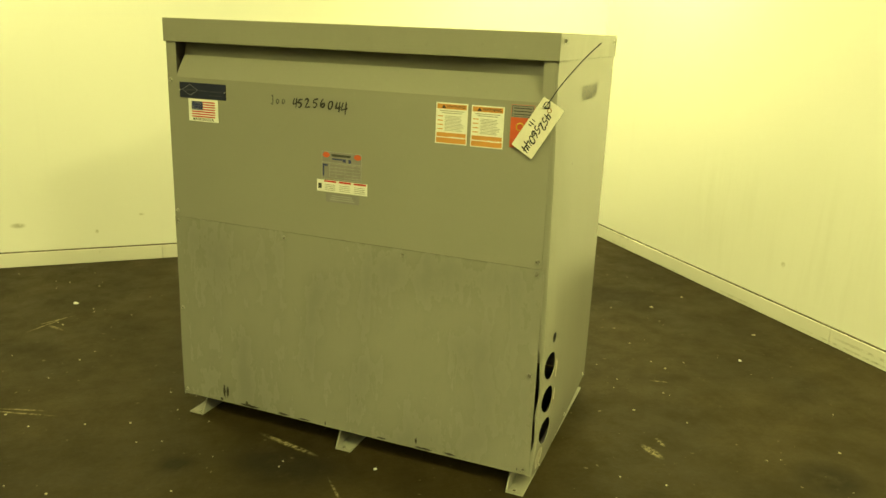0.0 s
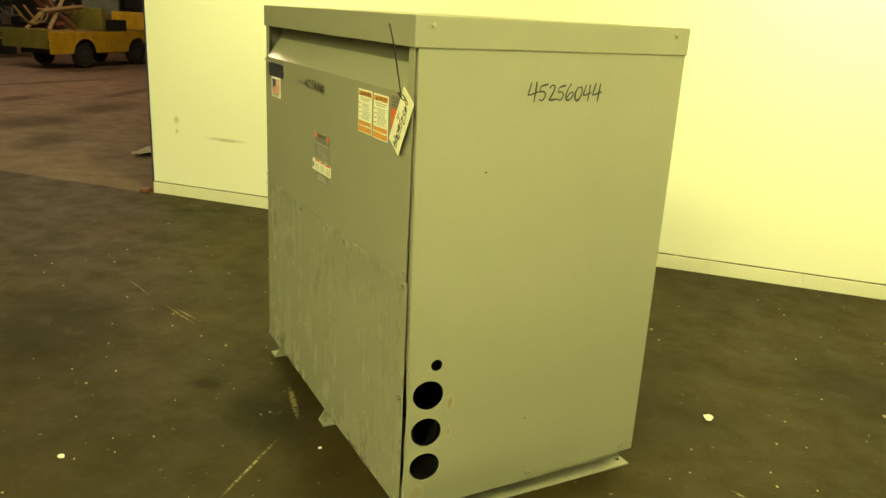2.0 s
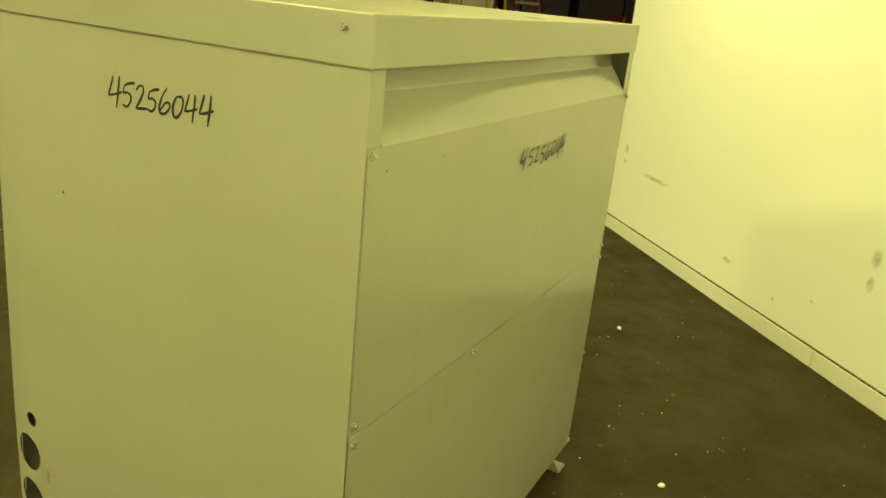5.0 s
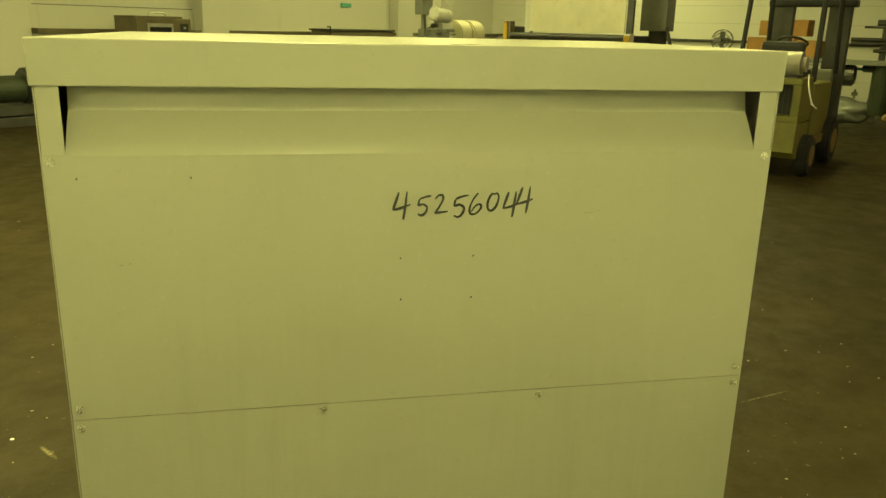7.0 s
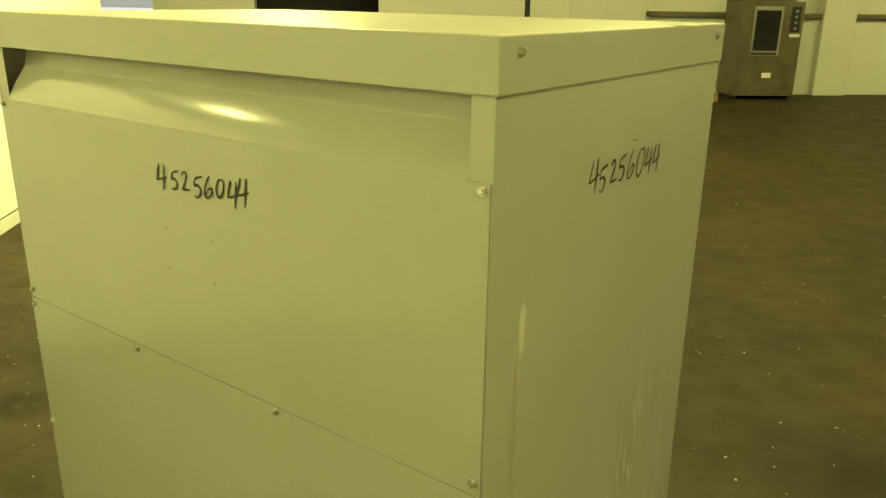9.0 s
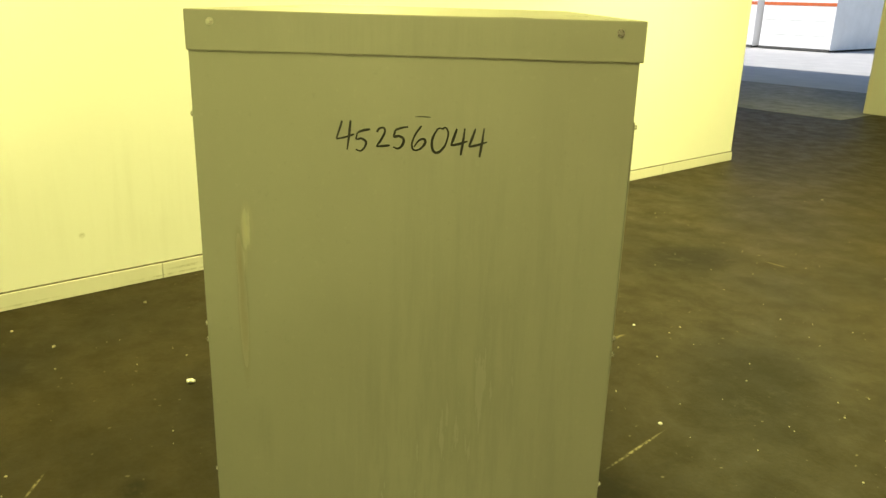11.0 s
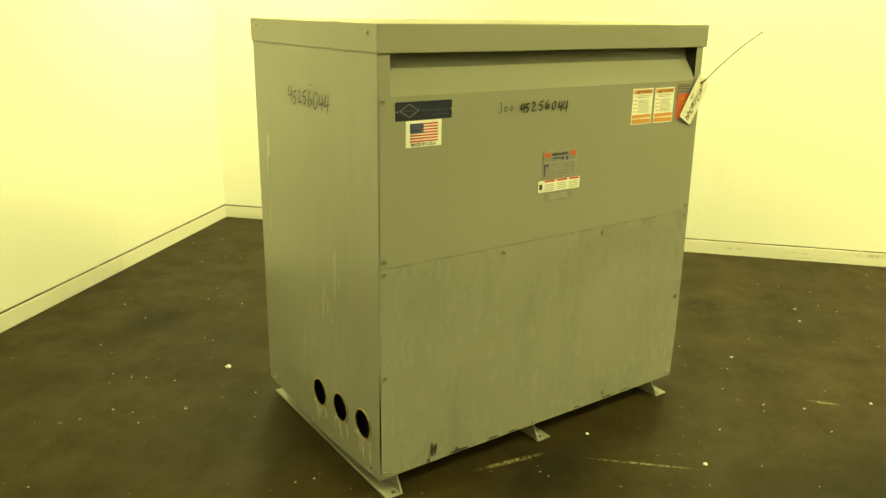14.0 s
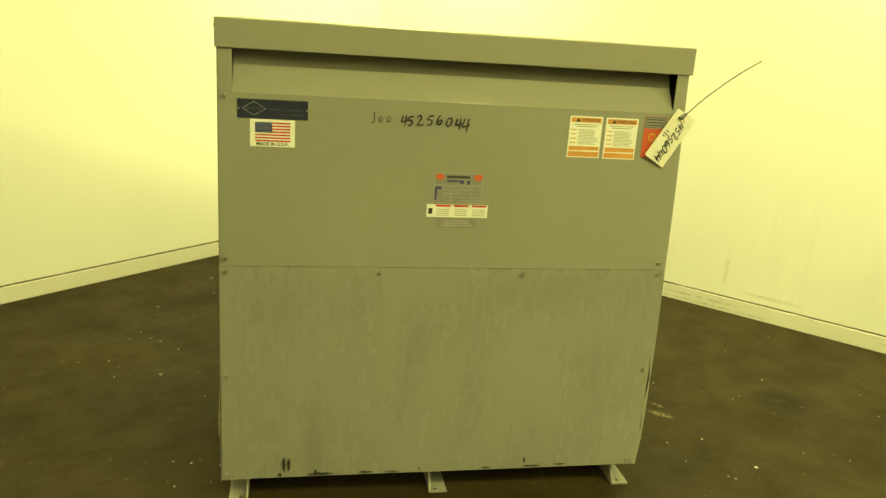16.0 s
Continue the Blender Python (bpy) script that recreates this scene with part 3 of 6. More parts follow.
baseboard("baseboard_long", False, 0.0, 8.58)

# far long wall with its ledge, pilasters and boarded doors
slab("wall_far", -20.75, -2.774, 14.062, 14.329, 0.0, 6.0, M_HALLWALL, "cream painted block wall with grimy joints", "wall")
slab("wall_far_lintel", -2.774, -0.741, 14.062, 14.329, 2.4, 6.0, M_HALLWALL, "cream painted wall above a dark opening", "wall")
slab("wall_far_end", -0.741, 0.865, 14.062, 14.329, 0.0, 6.0, M_HALLWALL, "cream painted wall beside a dark opening", "wall")
slab("wall_recess", -3.095, -0.419, 16.202, 16.309, 0.0, 3.0, M_UNLIT, "recess wall coloured near black for an unlit opening", "wall")
slab("wall_lower", -20.75, -7.321, 13.912, 14.06, 0.0, 1.30, M_BOARD, "cream painted lower wall under a dark ledge", "wall", 0.01)
slab("trim_ledge", -20.75, -7.321, 13.848, 14.06, 1.303, 1.39, M_BROWNSTEEL, "dark brown ledge running along the wall", "ledge", 0.008)
slab("pilaster", -10.991, -10.392, 13.784, 14.058, 0.0, 6.0, M_HALLWALL, "cream painted pilaster against the block wall", "pilaster", 0.01)
slab("pilaster", -16.683, -16.095, 13.784, 14.058, 0.0, 6.0, M_HALLWALL, "cream painted pilaster against the block wall", "pilaster", 0.01)
boards = thing("wall_boarding", rm(0, 0), "tall white boards covering the wall, one dark joint", "wall boarding", kind="structure")
x = -7.268
for k, w in enumerate((0.66, 0.64, 0.69, 0.091, 0.64, 0.59, 0.62, 0.59)):
    part("panel", solid(x + 0.0015, x + w - 0.0015, -14.058, -13.976 + 0.006 * (k % 2), 0.0, 4.0, 0.006), M_BLACK if k == 3 else M_BOARD, boards)
    x += w
for j in range(5):
    slab("block_joint", -10.371, -7.374, 14.054, 14.061, 1.75 + 0.62 * j, 1.765 + 0.62 * j, M_GRIME, "grimy joint in the block wall", "wall joint")

# end wall, grimy side wall and its pier
for j in range(7):
    slab("block_joint", -20.75, -20.743, 0.6, 13.8, 0.55 + 0.41 * j, 0.56 + 0.41 * j, M_HALLWALL, "grimy joint in the block wall", "wall joint")
slab("wall_end", -21.017, -20.75, 0.259, 14.329, 0.0, 6.0, M_ENDWALL, "pale painted end wall with a pipe along it", "wall")
slab("wall_side", -20.75, -12.0, 0.3, 0.6, 0.0, 6.0, M_GRIME, "grimy grey concrete side wall", "wall")
slab("wall_pier", -12.0, -11.75, -0.75, 0.6, 0.0, 6.0, M_BOARD, "off-white pier at the end of the side wall", "wall", 0.01)
slab("wall_far_bay", -36.2, -36, -26, 17.4, 0.0, 6.0, M_GRIME, "dim concrete wall of the next bay", "wall")
slab("wall_far_bay_side", -36, 16, -26.2, -26, 0.0, 6.0, M_GRIME, "dim concrete wall of the next bay", "wall")
slab("wall_outer", 16, 16.2, -26.2, 17.4, 0.0, 6.0, M_HALLWALL, "cream painted outer wall", "wall")
slab("wall_return", 0.5, 0.7, 14.329, 17.2, 0.0, 6.0, M_HALLWALL, "cream painted return wall by the loading door", "wall")
slab("wall_door_left", 0.5, 1.0, 17.2, 17.4, 0.0, 6.0, M_HALLWALL, "cream painted wall by the loading door", "wall")
slab("wall_door_right", 8.4, 16.2, 17.2, 17.4, 0.0, 6.0, M_HALLWALL, "cream painted wall by the loading door", "wall")
slab("wall_door_top", 1.0, 8.4, 17.2, 17.4, 4.0, 6.0, M_HALLWALL, "cream painted wall above the loading door", "wall")
slab("wall_hidden", -36, -3.202, 14.329, 14.49, 0.0, 6.0, M_HALLWALL, "plain closing wall", "wall")
slab("wall_hidden_recess", -3.202, -3.095, 14.329, 16.309, 0.0, 6.0, M_UNLIT, "recess wall coloured near black for an unlit opening", "wall")
slab("wall_hidden_recess_side", -0.419, -0.312, 14.329, 16.309, 0.0, 6.0, M_UNLIT, "recess wall coloured near black for an unlit opening", "wall")
slab("ceiling_recess", -3.202, -0.312, 14.329, 16.309, 3.0, 3.1, M_UNLIT, "recess ceiling coloured near black for an unlit opening", "ceiling")


def ceiling_lamp(m, length, width, watts, colour):
    host = thing("ceiling_lamp", m, "unseen hanging ceiling lamp with white housing", "lamp", "ceiling lamps")
    l, w = length / 2, width / 2
    part("housing", prism(((-w - 0.03, 0.0), (-w - 0.03, 0.03), (-0.06, 0.12), (0.06, 0.12), (w + 0.03, 0.03), (w + 0.03, 0.0), (w + 0.02, 0.0), (w + 0.02, 0.02), (-w - 0.02, 0.02), (-w - 0.02, 0.0)), "x", -l - 0.03, l + 0.03), M_MACHWHITE, host)
    for s in (-1, 1):
        part("hanger", rod((s * l * 0.8, 0, 0.12), (s * l * 0.8, 0, 6.0 - m.translation.z), 0.004, n=6), M_STEEL, host)
        part("tube", rod((-l, s * w * 0.5, 0.012), (l, s * w * 0.5, 0.012), 0.007, n=10), M_LAMPFACE, host)
    area("lamp_light", m @ pose(0, 0, -0.004), length, width, watts, colour)
    return host


for lx, ly, lz, ll, lw, watts in BAY_LAMPS:
    ceiling_lamp(pose(lx, ly, lz), ll, lw, watts, LAMP_YELLOW)
for la, lb in HALL_LAMPS:
    ceiling_lamp(rm(la, lb, 5.2), 2.4, 0.6, HALL_WATTS, LAMP_YELLOW)
for la, lb in FAR_LAMPS:
    ceiling_lamp(rm(la, lb, 5.2), 2.4, 0.6, FAR_WATTS, LAMP_WARM)

# ---- the transformer ----
trafo = thing("dry_type_transformer", pose(0, 0, 0), "grey steel enclosed power transformer standing on three rails", "transformer")


def sheet(x0, x1, z0, z1, thick, plane, bulge=None, nx=2, nz=2):
    """A sheet in a drawing plane, its face out by bulge(x, z)."""
    bm = bmesh.new()
    f = []
    for j in range(nz + 1):
        for i in range(nx + 1):
            px, pz = x0 + (x1 - x0) * i / nx, z0 + (z1 - z0) * j / nz
            o = bulge(px, pz) if bulge else 0.0
            f.append((px, pz, o))
    top = [bm.verts.new(p) for p in f]
    low = [bm.verts.new((p[0], p[1], p[2] - thick)) for p in f]
    n = nx + 1
    for j in range(nz):
        for i in range(nx):
            a, b, c, d = j * n + i, j * n + i + 1, (j + 1) * n + i + 1, (j + 1) * n + i
            bm.faces.new((top[a], top[b], top[c], top[d]))
            bm.faces.new((low[d], low[c], low[b], low[a]))
    for i in range(nx):
        bm.faces.new((low[i], low[i + 1], top[i + 1], top[i]))
        k = nz * n + i
        bm.faces.new((top[k], top[k + 1], low[k + 1], low[k]))
    for j in range(nz):
        a, b = j * n, (j + 1) * n
        bm.faces.new((top[a], top[b], low[b], low[a]))
        a, b = j * n + nx, (j + 1) * n + nx
        bm.faces.new((low[a], low[b], top[b], top[a]))
    bm.transform(plane)
    return bm


SEAM = 0.812


def louver_panel(name, plane, material):
    """An upper cover: a flat sheet whose top is creased and leans back, gently rounded, under the lid into the air slot."""
    zb, half = 1.319, 0.666
    bm = sheet(-W2 + 0.003, W2 - 0.003, SEAM - 0.0035, zb, 0.002, Matrix(), lambda px, pz: 0.0005 * math.sin(7 * px + pz * 5) * min(1, (zb - pz) * 12), 30, 8)
    prof = [(0.0, zb)]
    for k in range(1, 11):
        tilt = radians(28 + 9 * min(1.0, (k - 0.5) / 7))
        y, z = prof[-1]
        prof.append((y + 0.0090 * math.sin(tilt), z + 0.0090 * math.cos(tilt)))
    y, z = prof[-1]
    prof.append((y + 0.013, z + 0.066))
    nx = 36
    for thick, flip in ((0.0, False), (0.002, True)):
        cols = []
        for i in range(nx + 1):
            u = -1 + 2 * i / nx
            cols.append([bm.verts.new((u * half, z + 0.0006 * math.sin(5.2 * u + 0.9) * min(1, k / 3), -y - thick)) for k, (y, z) in enumerate(prof)])
        for a, b in zip(cols, cols[1:]):
            for k in range(len(prof) - 1):
                f = bm.faces.new((a[k], b[k], b[k + 1], a[k + 1]))
                f.smooth = k < 10
        if flip:
            for first, last in ((front[0], cols[0]), (front[-1], cols[-1])):
                for k in range(len(prof) - 1):
                    bm.faces.new((first[k], first[k + 1], last[k + 1], last[k]))
        front = cols
    bm.transform(plane)
    ob = part(name, bm, material, trafo)
    ob.data.set_sharp_from_angle(angle=radians(20))
    return ob


ON_FRONT0, ON_BACK0 = pose(0, 0, 0, 90, 0, 0), pose(0, DEEP, 0, 90, 0, 180)


def wavy(k, amp=0.0012):
    return lambda px, pz: amp * math.sin(6 * px + 3 * pz + k) * math.sin(4 * pz + k) * min(1, (SEAM - pz) * 8)


louver_panel("upper_cover", ON_FRONT0, M_PAINT)
louver_panel("upper_cover", ON_BACK0, M_PAINT_BACK)
part("lower_cover", sheet(-W2 + 0.001, W2 + 0.006, 0.084, SEAM - 0.0050, 0.002, ON_FRONT0 @ pose(0, 0, -0.0003), lambda px, pz: 0.0008 * math.sin(5 * px + 3 * pz) * min(1, (SEAM - pz) * 8), 24, 12), M_PAINT_DUST, trafo, "dusty lower cover sheet")
part("lower_cover", sheet(-W2 + 0.003, W2 - 0.003, 0.085, SEAM - 0.0048, 0.002, ON_BACK0 @ pose(0, 0, 0.0004), wavy(1.0), 24, 12), M_PAINT_BACK, trafo)


def along(knots, v):
    """A smooth line through (place, value) knots."""
    v = min(max(v, knots[0][0]), knots[-1][0])
    for i in range(len(knots) - 1):
        if v <= knots[i + 1][0]:
            break
    slope = lambda j: (knots[min(j + 1, len(knots) - 1)][1] - knots[max(j - 1, 0)][1]) / (knots[min(j + 1, len(knots) - 1)][0] - knots[max(j - 1, 0)][0])
    (x0, a), (x1, b) = knots[i], knots[i + 1]
    h, u = x1 - x0, (v - x0) / (x1 - x0)
    return (2 * u ** 3 - 3 * u * u + 1) * a + (u ** 3 - 2 * u * u + u) * h * slope(i) + (3 * u * u - 2 * u ** 3) * b + (u ** 3 - u * u) * h * slope(i + 1)


def bow(px, pz):
    """The sheet is sprung outwards, most of all beside the cable holes."""
    across = along(((0.0, 0.55), (0.09, 1.0), (0.25, 0.98), (0.45, 0.74), (0.70, 0.36), (0.92, 0.04)), px)
    up = along(((0.07, 0.50), (0.20, 0.93), (0.36, 1.0), (0.56, 0.98), (0.80, 0.76), (1.11, 0.46), (1.40, 0.02), (1.46, 0.0)), pz)
    return 0.0375 * across * up


def bow_left(px, pz):
    return 0.030 * math.exp(-((pz - 0.25) / 0.24) ** 2 - ((px - 0.50) / 0.31) ** 2) + 0.004 * math.exp(-((pz - 0.75) / 0.4) ** 2 - ((px - 0.45) / 0.3) ** 2)


PR = pose(W2, 0, 0, 90, 0, 90)
PL = pose(-W2, DEEP, 0, 90, 0, -90)
right = part("side_panel", sheet(0.0105, DEEP - 0.002, 0.075, 1.455, 0.002, PR, bow, 80, 100), M_PAINT_SIDE, trafo, "side sheet with four round cable holes, bowed out", smooth=True)
hole = lambda u, v, r, plane: rod(plane @ Vector((u, v, -0.06)), plane @ Vector((u, v, 0.08)), r, n=40)
cut(right, [hole(0.091, 0.558, 0.0175, PR), hole(0.070, 0.465, 0.046, PR), hole(0.069, 0.345, 0.046, PR), hole(0.070, 0.228, 0.046, PR)])
left = part("side_panel", sheet(0.002, DEEP - 0.004, 0.075, 1.455, 0.002, PL, bow_left, 60, 80), M_PAINT_RUNS, trafo, "side sheet with pale dust runs and three cable holes", smooth=True)
LEFT_HOLES = (0.381, 0.242, 0.102)
cut(left, [hole(DEEP - y, 0.246, 0.049, PL) for y in LEFT_HOLES])
for y in LEFT_HOLES:
    part("hole_rim", ring((-W2 - 0.0005 - bow_left(DEEP - y, 0.246), y, 0.246), (1, 0, 0), 0.0505, 0.0026, None, 36), M_CORRODED, trafo, "corroded rim round a cable hole")
for panel in (right, left):
    panel.data.set_sharp_from_angle(angle=radians(30))
# the turned-in front edge of the bowed sheet, bent back where it gapes
fold = bmesh.new()
rows = []
for k in range(61):
    z = 0.078 + (1.436 - 0.078) * k / 60
    x = W2 + bow(0.0105, z)
    lip = 0.022 - along(((0.07, 0.0), (0.14, 0.002), (0.20, 0.013), (0.27, 0.011), (0.31, 0.008), (0.38, 0.017), (0.47, 0.012), (0.56, 0.004), (0.66, 0.0), (1.5, 0.0)), z)
    rows.append([fold.verts.new(p) for p in ((x, 0.0140, z), (x - 0.0006, 0.0117, z), (x - 0.0025, 0.0097, z), (x - 0.006, 0.0093, z), (x - lip, 0.0095, z))])
for p, q in zip(rows, rows[1:]):
    for k in range(4):
        fold.faces.new((p[k], p[k + 1], q[k + 1], q[k])).smooth = True
part("panel_fold", fold, M_PAINT_SIDE, trafo)
# corner posts, seen beside the air slots
for sx in (-1, 1):
    for y0, y1 in ((0.003, 0.006), (DEEP - 0.006, DEEP - 0.003)):
        part("corner_post", solid(sx * 0.666, sx * (W2 - (0.0065 if sx > 0 and y0 < 0.1 else 0.0025)), y0, y1, 0.80 if sx > 0 and y0 < 0.1 else 0.08, 1.45, 0.0008), M_PAINT, trafo)
# lid: a folded tray
lid = bmesh.new()
L0, L1, F0, F1, Z0, Z1 = -0.7125, 0.7125, -0.004, DEEP + 0.002, 1.439, 1.5195
solid(L0, L1, F0, F1, Z0, Z1, 0.003, lid)
lid_ob = part("lid", lid, M_PAINT_LID, trafo, "shallow grey lid with turned-down rim")
cut(lid_ob, [solid(L0 + 0.003, L1 - 0.003, F0 + 0.003, F1 - 0.003, Z0 - 0.02, Z1 - 0.003)])
part("floor_pan", solid(-0.69, 0.69, 0.02, DEEP - 0.02, 0.082, 0.088), M_DARKSTEEL, trafo)
# core and coils, glimpsed through the holes
for cx in (-0.38, 0.0, 0.38):
    part("coil", rod((cx, 0.46, 0.28), (cx, 0.46, 1.12), 0.17, n=24, bevel=0.02), M_COIL, trafo, smooth=False)
for z in (0.13, 1.13):
    part("core_yoke", solid(-0.55, 0.55, 0.38, 0.54, z, z + 0.14), M_DARKSTEEL, trafo)
part("cable_lead", tube(smoothed([(0.38, 0.30, 0.20), (0.52, 0.20, 0.16), (0.60, 0.10, 0.22), (0.62, 0.06, 0.34)]), 0.012), M_RUBBER, trafo)


def screw(m, name="screw"):
    """Hex head with washer, its axis along local z."""
    bm = rod((0, 0, 0), (0, 0, 0.0014), 0.0078, n=18)
    rod((0, 0, 0.0014), (0, 0, 0.0068), 0.0054, bm, n=6, r2=0.0050)
    return part(name, bm, M_STEEL, trafo, m=m @ pose(0, 0, 0, 0, 0, 37 * len(trafo.children)))


for sx in (-0.691, 0.691):
    for z in (1.308, 0.831, 0.791, 0.447, 0.103):
        screw(ON_FRONT @ pose(sx, z, 0))
        screw(ON_BACK @ pose(sx, z, 0))
for sx in (-0.230, 0.229):
    screw(ON_FRONT @ pose(sx, 0.787, 0))
    screw(ON_BACK @ pose(sx, 0.797, 0))
for y in (0.047, 0.867):
    screw(pose(L1, y, 1.496, 90, 0, 90))
    screw(pose(L0, y, 1.496, 90, 0, -90))
for y in (0.06, 0.46, 0.86):
    screw(pose(W2 + bow(y, 0.10), y, 0.10, 90, 0, 90))
    screw(pose(-W2 - bow_left(DEEP - y, 0.10), y, 0.10, 90, 0, -90))


def rail(cx, side, label=""):
    """An angle iron under the enclosure, flange on the floor with bolt holes at the ends."""
    t = 0.006
    x0, x1 = cx - 0.031, cx + 0.031
    web = x0 if side < 0 else x1 - t
    bm = solid(x0, x1, 0.001, 0.924, 0.0, t, 0.0015)
    ob = part("base_rail", bm, M_RAIL, trafo, label)
    cut(ob, [rod((cx + 0.006 * side, y, -0.02), (cx + 0.006 * side, y, 0.03), 0.008, n=14) for y in (0.022, 0.902)])
    # the web narrows to a gusset towards the ends
    part("rail_web", prism(((0.003, t), (0.05, 0.082), (0.872, 0.082), (0.922, t)), "x", web, web + t), M_RAIL, trafo)
    return ob


rail(-0.657, 1)
rail(0.006, -1)
rail(0.668, -1)

# ---- plates, stickers and lettering on the enclosure ----


def stuck(name, bm, material, plane, lift=0.0, label="", parent=None):
    return part(name, bm, material, parent or trafo, label, m=plane @ pose(0, 0, lift))


np_ = stuck("nameplate", plate(-0.652, -0.455, 1.249, 1.303, 0.002, 0.0008), M_NAVY, ON_FRONT, 0.0008, "dark blue maker's plate with a diamond outline")
dia = bmesh.new()
cx, cz, hw, hh = -0.606, 1.277, 0.034, 0.020
for k, (o, i) in enumerate((((1, 0), (0, 1)), ((0, 1), (-1, 0)), ((-1, 0), (0, -1)), ((0, -1), (1, 0)))):
    q = [(cx + o[0] * hw, cz + o[1] * hh), (cx + i[0] * hw, cz + i[1] * hh), (cx + i[0] * hw * 0.92, cz + i[1] * hh * 0.92), (cx + o[0] * hw * 0.92, cz + o[1] * hh * 0.92)]
    dia.faces.new([dia.verts.new((u, v, 0)) for u, v in q])
stuck("diamond", dia, M_SILVER, ON_FRONT, 0.0034, "", np_)
for u0, u1, v, h in ((-0.627, -0.585, 1.277, 0.005), (-0.568, -0.530, 1.276, 0.004), (-0.522, -0.468, 1.275, 0.004), (-0.528, -0.470, 1.262, 0.0025)):
    stuck("print_bar", plate(u0, u1, v - h / 2, v + h / 2, 0.0004), M_DULLPRINT, ON_FRONT, 0.003, "", np_)
for u in (-0.649, -0.458):
    stuck("rivet", rod((u, 1.276, 0), (u, 1.276, 0.003), 0.003, n=10), M_STEEL, ON_FRONT, 0.0025, "", np_)

flag = stuck("flag_sticker", plate(-0.617, -0.491, 1.169, 1.247, 0.0008), M_STICKER, ON_FRONT, 0.0006, "white sticker with a striped flag")
FX0, FX1, FZ0, FZ1 = -0.603, -0.504, 1.184, 1.239
for k in range(7):
    h = (FZ1 - FZ0) / 13
    z = FZ1 - 2 * k * h
    stuck("stripe", plate(FX0 if k > 3 else FX0 + 0.045, FX1, z - h, z, 0.0003), M_RED, ON_FRONT, 0.0016, "", flag)
stuck("canton", plate(FX0, FX0 + 0.047, FZ1 - (FZ1 - FZ0) * 7 / 13, FZ1, 0.0004), M_BLUE, ON_FRONT, 0.0017, "", flag)
stars = bmesh.new()
for j in range(5):
    for i in range(6 if j % 2 == 0 else 5):
        u, v = FX0 + 0.004 + 0.0078 * i + (0.0039 if j % 2 else 0), FZ1 - 0.004 - 0.0056 * j
        pts = [(u + (0.0017 if k % 2 == 0 else 0.0007) * math.sin(k * math.pi / 5), v + (0.0017 if k % 2 == 0 else 0.0007) * math.cos(k * math.pi / 5)) for k in range(10)]
        stars.faces.new([stars.verts.new((p, q, 0)) for p, q in pts])
stuck("stars", stars, M_STICKER, ON_FRONT, 0.0023, "", flag)
stuck("lettering", letters("MADE IN U.S.A.", 0.0135, 0.0004), M_PRINT, ON_FRONT @ pose(-0.554, 1.1765, 0), 0.0016, "", flag)


def warning_sticker(u0, v1):
    u1, v0 = u0 + 0.105, v1 - 0.127
    ob = stuck("warning_sticker", plate(u0, u1, v0, v1, 0.0008), M_STICKER, ON_FRONT, 0.0006, "white warning sticker with orange bands and small print")
    bar = lambda x0, x1, z0, z1, m: stuck("print_bar", plate(u0 + x0, u0 + x1, v1 - z1, v1 - z0, 0.0003), m, ON_FRONT, 0.0016, "", ob)
    bar(0.004, 0.101, 0.004, 0.019, M_ORANGE)
    tri = bmesh.new()
    tri.faces.new([tri.verts.new(p) for p in ((u0 + 0.018, v1 - 0.017, 0), (u0 + 0.034, v1 - 0.017, 0), (u0 + 0.026, v1 - 0.006, 0))])
    stuck("triangle", tri, M_PRINT, ON_FRONT, 0.0023, "", ob)
    stuck("lettering", letters("WARNING", 0.0125, 0.0002), M_PRINT, ON_FRONT @ pose(u0 + 0.066, v1 - 0.0115, 0), 0.0022, "", ob)
    bar(0.012, 0.093, 0.024, 0.0265, M_GREYPRINT)
    bar(0.020, 0.085, 0.030, 0.0325, M_GREYPRINT)
    rng = random.Random(4)
    for k in range(11):
        z = 0.040 + k * 0.0044
        bar(0.030, 0.030 + rng.uniform(0.05, 0.066), z, z + 0.0016, M_GREYPRINT)
        if k % 3 == 0:
            bar(0.006, 0.024, z, z + 0.003, M_ORANGE)
    bar(0.004, 0.101, 0.092, 0.105, M_ORANGE)
    bar(0.003, 0.102, 0.108, 0.124, M_ORANGE)
    bar(0.052, 0.096, 0.1035, 0.1095, M_STICKER)
    return ob


warning_sticker(0.333, 1.299)
warning_sticker(0.450, 1.298)
danger = stuck("danger_sticker", plate(0.576, 0.648, 1.180, 1.309, 0.0008), M_REDORANGE, ON_FRONT, 0.0006, "red and grey warning sticker behind the tag")
stuck("grey_field", plate(0.577, 0.647, 1.271, 1.308, 0.0004), M_FOIL, ON_FRONT, 0.0015, "", danger)
for u0, u1, v0, v1 in ((0.579, 0.645, 1.2735, 1.2748), (0.579, 0.645, 1.3042, 1.3055), (0.579, 0.5803, 1.2750, 1.3040), (0.6437, 0.645, 1.2750, 1.3040)):
    stuck("border", plate(u0, u1, v0, v1, 0.0003), M_PRINT, ON_FRONT, 0.002, "", danger)
for k in range(3):
    stuck("print_bar", plate(0.584, 0.640, 1.279 + 0.009 * k, 1.282 + 0.009 * k, 0.0003), M_PRINT, ON_FRONT, 0.002, "", danger)
stuck("yellow_ring", ring((0.606, 1.243, 0), (0, 0, 1), 0.011, 0.0022, None, 20), M_TRUCKYEL, ON_FRONT, 0.0016, "", danger)

